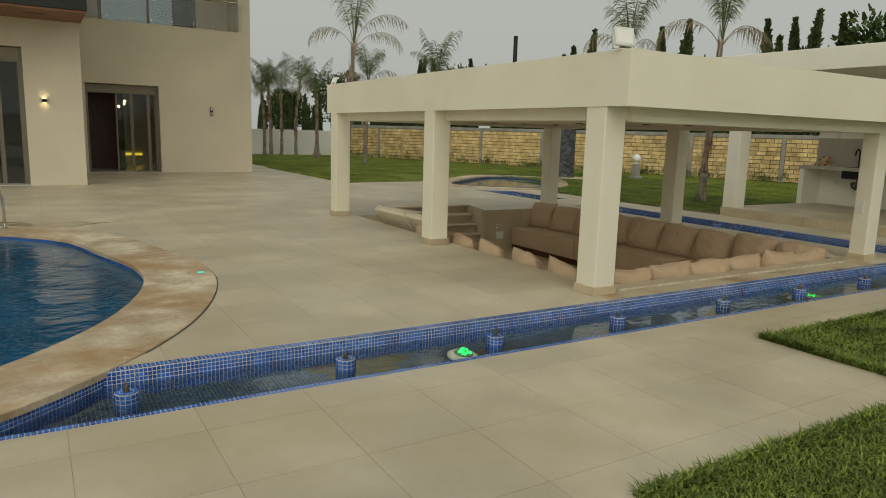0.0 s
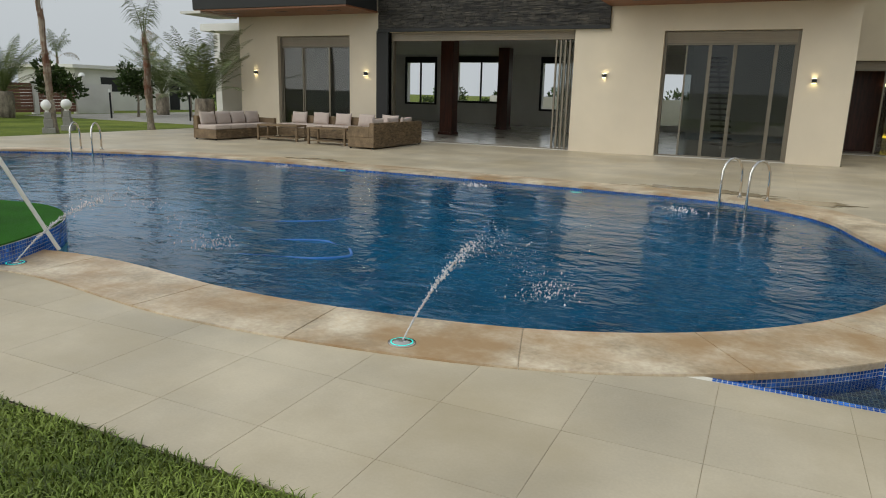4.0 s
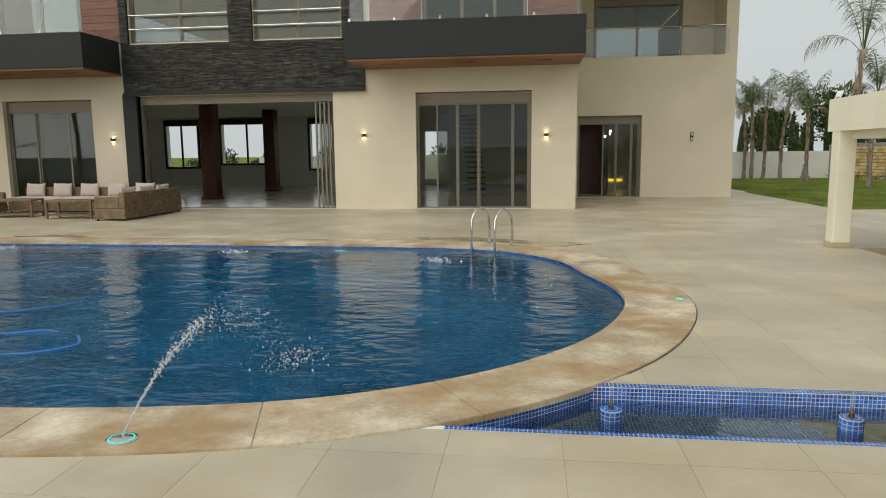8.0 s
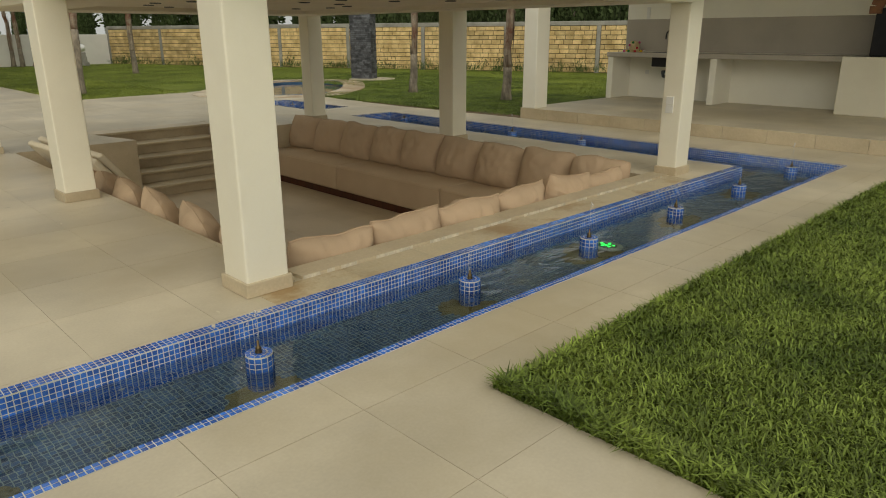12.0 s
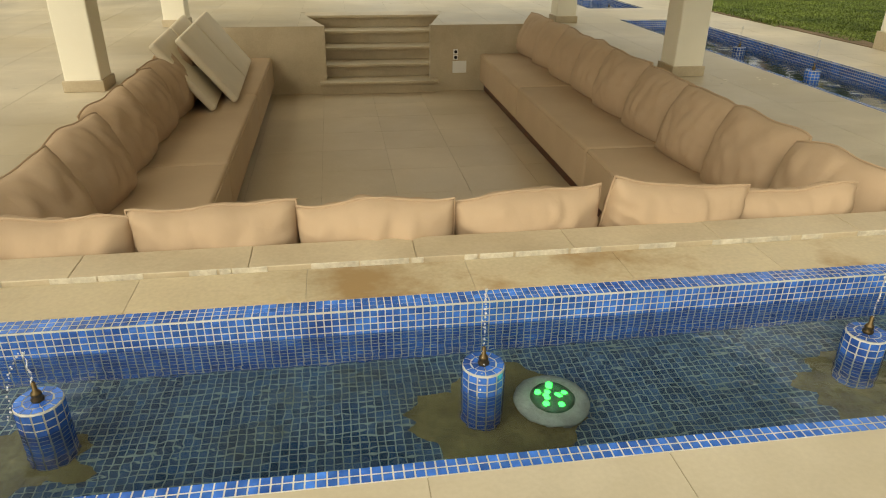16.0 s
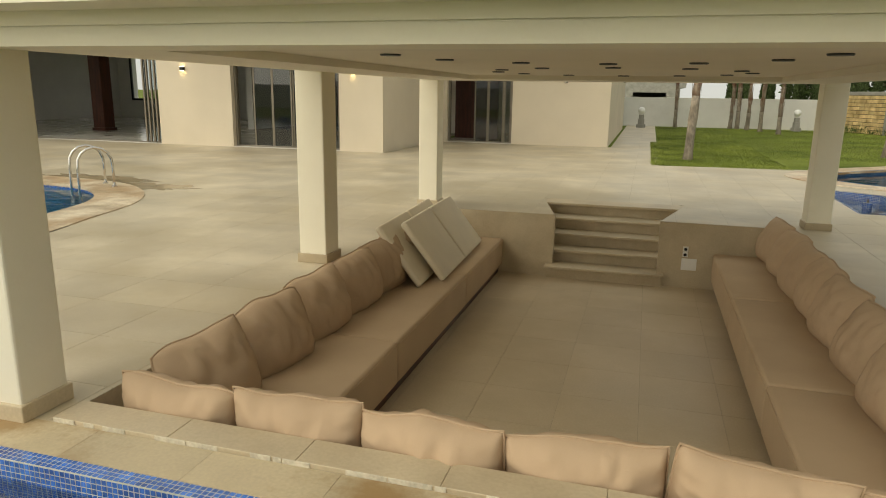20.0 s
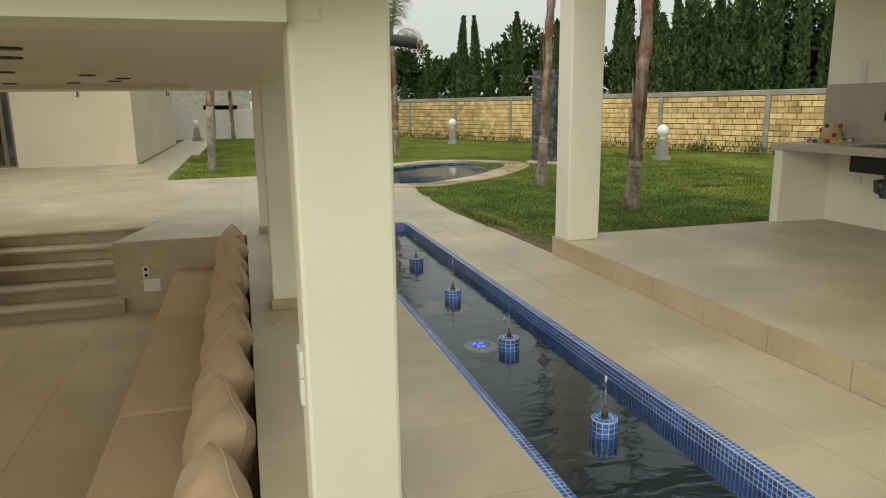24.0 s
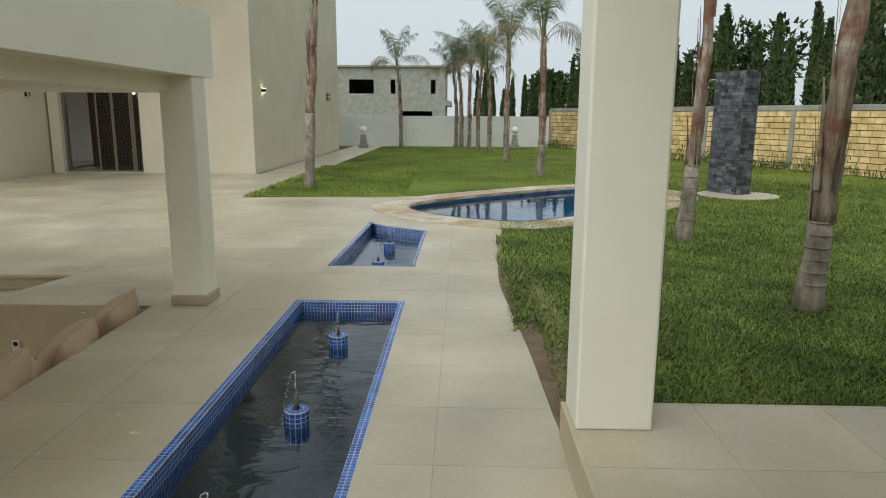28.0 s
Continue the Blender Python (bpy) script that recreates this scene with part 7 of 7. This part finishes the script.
# weeds along the foot of the stone wall
vs, fs = [], []
for k in range(300):
    s = rr.uniform(0, (wb - wa).length)
    c = wa + wd * s - wnrm * rr.uniform(0.12, 0.7)
    big = rr.random() < 0.28
    for j in range(34 if big else 14):
        hgt = rr.uniform(0.2, 0.85) if big else rr.uniform(0.1, 0.35)
        p = c + Vector((rr.gauss(0, 0.16), rr.gauss(0, 0.16), hgt * rr.uniform(0, 0.7)))
        d = Vector((rr.gauss(0, 0.4), rr.gauss(0, 0.4), 1)).normalized()
        w_ = Vector((rr.gauss(0, 1), rr.gauss(0, 1), 0.1)).normalized() * 0.018
        a = len(vs)
        vs += [p - w_ * 0.4, p + w_ * 0.4, p + d * 0.07 + w_, p + d * 0.15]
        fs.append((a, a + 1, a + 2, a + 3))
tagged(meshed("weeds", [tuple(v) for v in vs], fs, M_WEED), "untidy green weeds along the foot of the stone wall", "weeds", kind="stuff")


# ---- garden lamps, shower, far buildings ----
def globe_lamp():
    t = thing("globe_lamp", "white globe garden lamp on a stacked stone pedestal", "garden lamp", "globe lamps")
    part("pedestal", box(-0.18, 0.18, -0.18, 0.18, -0.02, 0.16, 0.02), M_CONC, t, "rough stone foot")
    part("pedestal", box(-0.125, 0.125, -0.125, 0.125, 0.16, 0.42, 0.02), M_CONC, t, "rough stone block")
    part("pedestal", box(-0.10, 0.10, -0.10, 0.10, 0.42, 0.62, 0.02), M_CONC, t, "rough stone block")
    part("socket", cyl(0.07, 0.07, 0.06, 14, (0, 0, 0.62)), M_PLASTICW, t)
    smooth(part("globe", ball(0.165, (0, 0, 0.83), 22, 14), M_BULB, t, "white glass globe"))
    return t


gl = globe_lamp()
gl.matrix_basis = pose(22.41, 22.6, -0.06)
for x, y in ((19.77, 33.1), (16.6, 41.9), (9.6, 41.3), (-20.65, 13.39), (-22.95, 16.14), (-18.12, 17.47), (-19.02, 18.77)):
    copy_thing(gl, pose(x, y, 0, 0, 0, 17 * x))
sh = thing("garden_shower", "tall garden shower wall clad in grey slate strips", "shower")
part("shower_core", box(-0.36, 0.36, -0.17, 0.17, 0, 2.38), M_CHAR, sh)
bm = bmesh.new()
r5 = random.Random(8)
z = 0.0
while z < 2.36:
    h = 0.062
    for face in range(4):
        L, T = (0.37, 0.18) if face % 2 == 0 else (0.18, 0.37)
        x = -L
        while x < L - 0.005:
            l_ = min(r5.uniform(0.08, 0.24), L - x)
            dd = r5.uniform(0.004, 0.022)
            bx = (x + 0.002, x + l_ - 0.002, -T - dd, -T + 0.012, z + 0.002, min(z + h, 2.38) - 0.002)
            b2 = box(*bx)
            moved(b2, Matrix.Rotation(math.pi / 2 * face, 4, 'Z'))
            me_ = bpy.data.meshes.new("tmp")
            b2.to_mesh(me_)
            b2.free()
            bm.from_mesh(me_)
            bpy.data.meshes.remove(me_)
            x += l_
    z += h
tagged(part("slate_cladding", bm, mat("grey_slate_strips", (0.06, 0.064, 0.072), 0.55, var=0.35, scale=6, fine=50, bump=0.5, depth=0.006, island=0.55, tint=(0.10, 0.106, 0.118)), sh, "grey slate strips"), kind="stuff")
part("shower_arm", tube([(-0.36, 0.0, 2.24), (-0.70, 0.0, 2.24), (-0.74, 0.0, 2.20), (-0.74, 0, 2.10)], 0.012, 8), M_STEEL, sh, "steel shower arm")
part("shower_head", cyl(0.11, 0.11, 0.015, 18, (-0.74, 0, 2.085)), M_STEEL, sh, "flat round shower head")
sh.matrix_basis = pose(19.46, 23.47, 0, 0, 0, -65)
tagged(part("shower_base", cyl(0.75, 0.75, 0.02, 24, (19.51, 23.12, 0.0)), M_TILE), "round pale stone shower base in the lawn", "paving", kind="structure")
tagged(part("bare_ground", prism(loop_spline([(14.72, 12.8), (14.61, 12.84), (14.585, 13.3), (14.56, 14.1), (14.50, 15.1), (14.47, 16.0), (14.55, 17.2), (14.75, 17.0), (14.9, 14.4), (14.85, 13.2)], 4), -0.02, 0.008), M_SOIL), "strip of bare soil spilling onto the paving edge", "soil", kind="structure")

fh = thing("unfinished_house", "unfinished grey concrete house beyond the white wall", "house")
def house_front(x0, x1, y0, y1, z1, holes, owner):
    cuts = sorted({x0, x1, *[o[0] for o in holes], *[o[1] for o in holes]})
    for p, q in zip(cuts, cuts[1:]):
        z = 0.0
        for s_, e_ in sorted((o[2], o[3]) for o in holes if o[0] <= (p + q) / 2 <= o[1]) + [(z1, z1)]:
            if s_ > z:
                part("wall", box(p, q, y0, y1, z, s_), M_CONC, owner, "raw concrete front wall beside empty window holes")
            z = max(z, e_)
house_front(2.2, 12.6, 74.0, 74.3, 7.3, [(3.7, 6.0, 4.3, 5.9), (7.55, 8.0, 4.3, 5.9), (11.25, 11.7, 4.3, 5.9), (8.4, 11.4, 0.6, 2.3)], fh)
part("wall", box(12.3, 12.6, 74.3, 84, 0, 7.3), M_CONC, fh, "raw concrete side wall")
# Back and left walls are unseen, added so the window holes stay dark.
part("wall", box(2.2, 12.3, 83.7, 84, 0, 7.3), M_CONC, fh, "raw concrete back wall, added to darken the windows")
part("wall", box(2.2, 2.5, 74.3, 83.7, 0, 7.3), M_CONC, fh, "raw concrete side wall")
part("roof", box(1.9, 12.9, 73.7, 84, 7.3, 7.5), M_CONC, fh, "flat concrete roof slab")
part("floor_slab", box(2.2, 12.9, 74.3, 84, 3.3, 3.6), M_CONC, fh)
part("ledge", box(12.6, 13.1, 74.0, 84, 2.9, 3.5), M_CONC, fh, "concrete ledge")
fh.matrix_basis = Matrix.Diagonal((1, 1, 0.79, 1))
gh = thing("gatehouse", "low flat-roofed white gatehouse by the gate", "house")
part("wall", box(-38.5, -33.5, 30.0, 39.5, -0.05, 2.35), M_WHITE, gh)
part("roof", box(-38.9, -33.1, 29.6, 39.9, 2.35, 2.55, 0.01), M_WHITE, gh, "flat white roof slab")
part("window", box(-33.53, -33.46, 31.6, 33.0, 1.1, 1.9, 0.01), M_CHAR, gh, "small dark window")
# No opening here: a black panel gives the doorway's inner shade.
part("door", box(-33.53, -33.46, 36.6, 37.4, 0.0, 1.9, 0.01), M_BLACKM, gh, "black panel for the shade inside the open doorway")
gate = thing("wooden_gate", "brown horizontal-board garden gate between white posts", "gate")
for a, b in ((23.2, 25.4), (25.6, 27.6)):
    for k in range(9):
        part("board", box(-30.5, -30.44, a, b, 0.1 + k * 0.155, 0.24 + k * 0.155, 0.006), M_PLANK, gate)
for y in (23.0, 25.45, 27.7):
    part("post", box(-30.65, -30.3, y - 0.1, y + 0.1, 0, 1.75, 0.01), M_WHITE, gate, "white gate post")
for y in (6.0, 14.0, 22.7, 28.2):
    lt = thing("wall_globe", "white globe lamp on the garden wall", "garden lamp", "wall globes", (-30.6, y, 1.5))
    part("pier", box(-0.12, 0.12, -0.12, 0.12, 0, 0.25, 0.01), M_WHITE, lt)
    smooth(part("globe", ball(0.16, (0, 0, 0.40), 16, 10), M_BULB, lt))
for x, y in ((-25.4, 25.6), (-21.6, 26.6)):
    lt = thing("bollard_lamp", "slim black garden bollard lamp", "garden lamp", "bollard lamps", (x, y, 0))
    part("post", cyl(0.04, 0.04, 1.15, 10), M_BLACKM, lt)
    part("cap", cyl(0.05, 0.05, 0.14, 12, (0, 0, 1.15)), M_BULB, lt, "white lamp cap")
tagged(part("drive", box(-30, -16.5, 24.5, 40, -0.02, 0.0), M_CONC), "brown paved drive before the gate", "drive", kind="structure")

# ---- things on the kitchen counter ----
sk = thing("kitchen_sink", "black sink basin let into the counter with its drain below", "sink", "", (17.54, 11.6, 0))
part("bowl", box(-0.22, 0.22, -0.30, 0.30, 0.80, 1.055, 0.02), M_BLACKM, sk, "black basin")
part("trap", tube([(0, 0.05, 0.80), (0, 0.05, 0.66), (0, 0.09, 0.60), (0, 0.15, 0.62), (0, 0.17, 0.70), (0.3, 0.17, 0.70)], 0.03, 10), M_PIPE, sk, "grey plastic trap")
part("trap_cup", cyl(0.045, 0.04, 0.12, 12, (0, 0.06, 0.56)), M_PIPE, sk)
tp = thing("tap", "black swan-neck kitchen tap", "tap", "", (17.74, 11.78, 1.05))
part("spout", tube([(0, 0, 0), (0, 0, 0.30)] + [(-0.08 * (1 - math.cos(a)), 0, 0.30 + 0.08 * math.sin(a)) for a in (0.5, 1.0, 1.57, 2.1, 2.6, 3.0)] + [(-0.16, 0, 0.24)], 0.014, 10), M_BLACKM, tp)
part("lever", tube([(0.0, 0.0, 0.08), (0.0, -0.08, 0.11)], 0.008, 8), M_BLACKM, tp)
hat = thing("straw_hat", "straw hat trimmed with green, red and yellow pompoms on the counter", "hat", "", (17.68, 12.5, 1.05))
M_STRAW = mat("pale_straw", (0.55, 0.42, 0.24), 0.85, var=0.2, scale=8, fine=90, bump=0.5)
smooth(part("crown", lathe([(0.10, 0.02), (0.105, 0.06), (0.095, 0.15), (0.08, 0.19), (0.03, 0.205), (0.001, 0.205)], 24), M_STRAW, hat))
part("brim", lathe([(0.09, 0.025), (0.16, 0.018), (0.20, 0.008), (0.20, 0.0), (0.09, 0.005)], 28), M_STRAW, hat)
for k in range(22):
    a = k * 0.5712
    c_ = ((0.03, 0.2, 0.06), (0.5, 0.04, 0.05), (0.65, 0.42, 0.04), (0.6, 0.6, 0.55), (0.5, 0.08, 0.2))[k % 5]
    nm = "pompom_%d" % (k % 5)
    m_p = bpy.data.materials.get(nm) or mat(nm, c_, 0.95, var=0.2, scale=30, fine=200, bump=0.6)
    if k < 14:
        part("pompom", ball(0.026, (0.20 * math.cos(a * 1.1), 0.20 * math.sin(a * 1.1), 0.018), 10, 7), m_p, hat)
    else:
        part("pompom", ball(0.024, (0.098 * math.cos(a * 1.4), 0.098 * math.sin(a * 1.4), 0.08 + 0.05 * (k % 3)), 10, 7), m_p, hat)
ks = thing("kitchen_socket", "white triple socket plate on the kitchen wall", "socket", "", (17.875, 12.35, 1.66))
for z in (0.0, 0.075, 0.15):
    part("socket_plate", box(-0.014, 0.004, -0.035, 0.035, z, z + 0.072, 0.004), M_PLASTICW, ks)
ks2 = thing("kitchen_socket", "single white socket under the counter", "socket", "", (17.875, 12.28, 0.63))
part("socket_plate", box(-0.014, 0.004, -0.04, 0.04, 0, 0.08, 0.004), M_PLASTICW, ks2)
ov = thing("brick_oven", "built-in oven with a brick arch beside the counter", "oven")
part("oven_body", box(17.16, 17.86, 7.0, 8.6, KZ, 1.05, 0.01), M_CREAM, ov)
part("firebox", box(17.36, 17.86, 7.3, 8.3, 1.05, 1.75, 0.02), M_BLACKM, ov, "black firebox")
for k in range(11):
    a = math.pi * k / 10
    part("brick", moved(box(-0.05, 0.05, -0.055, 0.055, -0.08, 0.08, 0.006), Matrix.Translation((17.34, 7.8 + 0.5 * math.cos(a), 1.72 + 0.34 * math.sin(a))) @ Matrix.Rotation(a - math.pi / 2, 4, 'X')), M_SOFFIT, ov)

# ---- dried plaster splashes on the paving ----
rs = random.Random(41)
vs, fs = [], []
for cx, cy, sx_, sy_, cnt in ((12.12, 11.42, 0.22, 0.12, 46), (7.0, 8.25, 0.3, 0.06, 14), (6.6, 11.3, 0.2, 0.3, 14), (11.7, 14.8, 0.25, 0.1, 12), (12.3, 13.2, 0.15, 0.8, 22)):
    for k in range(cnt):
        px, py, r = rs.gauss(cx, sx_), rs.gauss(cy, sy_), rs.uniform(0.003, 0.013)
        a0 = rs.uniform(0, 6.28)
        o = len(vs)
        st_ = rs.uniform(1.0, 3.5)
        for i in range(7):
            a = 2 * math.pi * i / 7
            q = r * rs.uniform(0.6, 1.2)
            u, v = q * st_ * math.cos(a), q * math.sin(a)
            vs.append((px + u * math.cos(a0) - v * math.sin(a0), py + u * math.sin(a0) + v * math.cos(a0), 0.0025))
        fs.append(tuple(range(o, o + 7)))
tagged(meshed("plaster_splash", vs, fs, M_CHIP), "small dried pale plaster splashes on the paving", "splashes", kind="stuff")


# ---- grass blades ----
def blades(name, regions, label, seed, material=M_BLADE):
    """Fine curved grass blades over areas (x0, x1, y0, y1, count, length)."""
    g = np.random.default_rng(seed)
    allv, n = [], 0
    for x0_, x1_, y0_, y1_, cnt, ln_ in regions:
        x = g.uniform(x0_, x1_, cnt)
        y = g.uniform(y0_, y1_, cnt)
        L = ln_ * g.uniform(0.5, 1.25, cnt)
        a = g.uniform(0, 2 * np.pi, cnt)
        w = 0.0026 + 0.035 * L * g.uniform(0.6, 1.2, cnt)
        dx, dy = np.cos(a), np.sin(a)
        lean = L * g.uniform(0.3, 1.3, cnt)
        z0_ = np.full(cnt, -0.014)
        p = np.stack([np.stack([x - dy * w, y + dx * w, z0_], 1), np.stack([x + dy * w, y - dx * w, z0_], 1),
                      np.stack([x + dx * lean * 0.4 + dy * w * 0.8, y + dy * lean * 0.4 - dx * w * 0.8, z0_ + L * 0.6], 1),
                      np.stack([x + dx * lean * 0.4 - dy * w * 0.8, y + dy * lean * 0.4 + dx * w * 0.8, z0_ + L * 0.6], 1),
                      np.stack([x + dx * lean, y + dy * lean, z0_ + L * g.uniform(0.45, 0.95, cnt)], 1)], 1)
        allv.append(p.reshape(-1, 3))
        n += cnt
    v = np.concatenate(allv)
    o = np.arange(n)[:, None] * 5
    q = (o + np.array([[0, 1, 2, 3]])).reshape(-1)
    t = (o + np.array([[3, 2, 4]])).reshape(-1)
    me = bpy.data.meshes.new(name)
    me.vertices.add(len(v))
    me.vertices.foreach_set("co", v.astype(np.float32).reshape(-1))
    me.loops.add(len(q) + len(t))
    me.loops.foreach_set("vertex_index", np.concatenate([q, t]).astype(np.int32))
    me.polygons.add(2 * n)
    st_ = np.concatenate([np.arange(n) * 4, 4 * n + np.arange(n) * 3])
    me.polygons.foreach_set("loop_start", st_.astype(np.int32))
    me.update(calc_edges=True)
    me.materials.append(material)
    return tagged(new(name, me), label, "grass", kind="stuff")


blades("grass", [(7.2, 12.7, 4.6, 6.76, 120000, 0.045), (7.16, 7.25, 5.6, 6.76, 2500, 0.08), (12.7, 14.55, 5.2, 6.74, 9000, 0.045), (7.17, 14.55, 6.70, 6.765, 9000, 0.06), (7.2, 12.6, 2.5, 4.6, 9000, 0.09)], "thick mown grass at the paving edge", 1)
blades("grass", [(4.52, 7.2, 3.6, 5.52, 60000, 0.045), (4.5, 7.17, 5.46, 5.525, 4000, 0.06), (4.47, 4.53, 3.6, 5.5, 2500, 0.06)], "thick mown grass at the paving edge", 2)
blades("grass", [(-3.2, 0.72, 3.6, 5.42, 39000, 0.045), (-8, -3.2, 2.5, 5.4, 9000, 0.09)], "thick mown grass at the paving edge", 3)
blades("grass", [(14.86, 19.0, 12.85, 17.0, 106000, 0.04), (14.68, 14.86, 14.0, 18.2, 2600, 0.06), (14.55, 14.68, 14.6, 18.2, 900, 0.09), (14.50, 14.72, 14.4, 17.2, 1900, 0.06), (14.66, 14.88, 13.2, 14.6, 1100, 0.05), (14.65, 22.0, 17.0, 19.6, 70000, 0.045), (17.3, 23.0, 19.6, 26.0, 36000, 0.05)], "mown grass on the lawn", 4)
blades("grass", [(10.3, 13.0, 22.3, 30.0, 34000, 0.045), (13.0, 22, 25.3, 36, 34000, 0.045), (10.05, 10.3, 22.2, 30, 2500, 0.09)], "mown grass on the farther lawn, yellower and painted sunnier", 5, M_BLADE_SUNNY)
blades("grass", [(19.0, 27.0, 12.85, 19.6, 60000, 0.045), (10.3, 13.0, 30.0, 43, 22000, 0.045), (12.8, 20.0, 36.0, 43, 24000, 0.045), (22.0, 30.0, 20.0, 30.0, 30000, 0.045)], "mown grass on the farther lawn, yellower and painted sunnier", 6, M_BLADE_SUNNY)
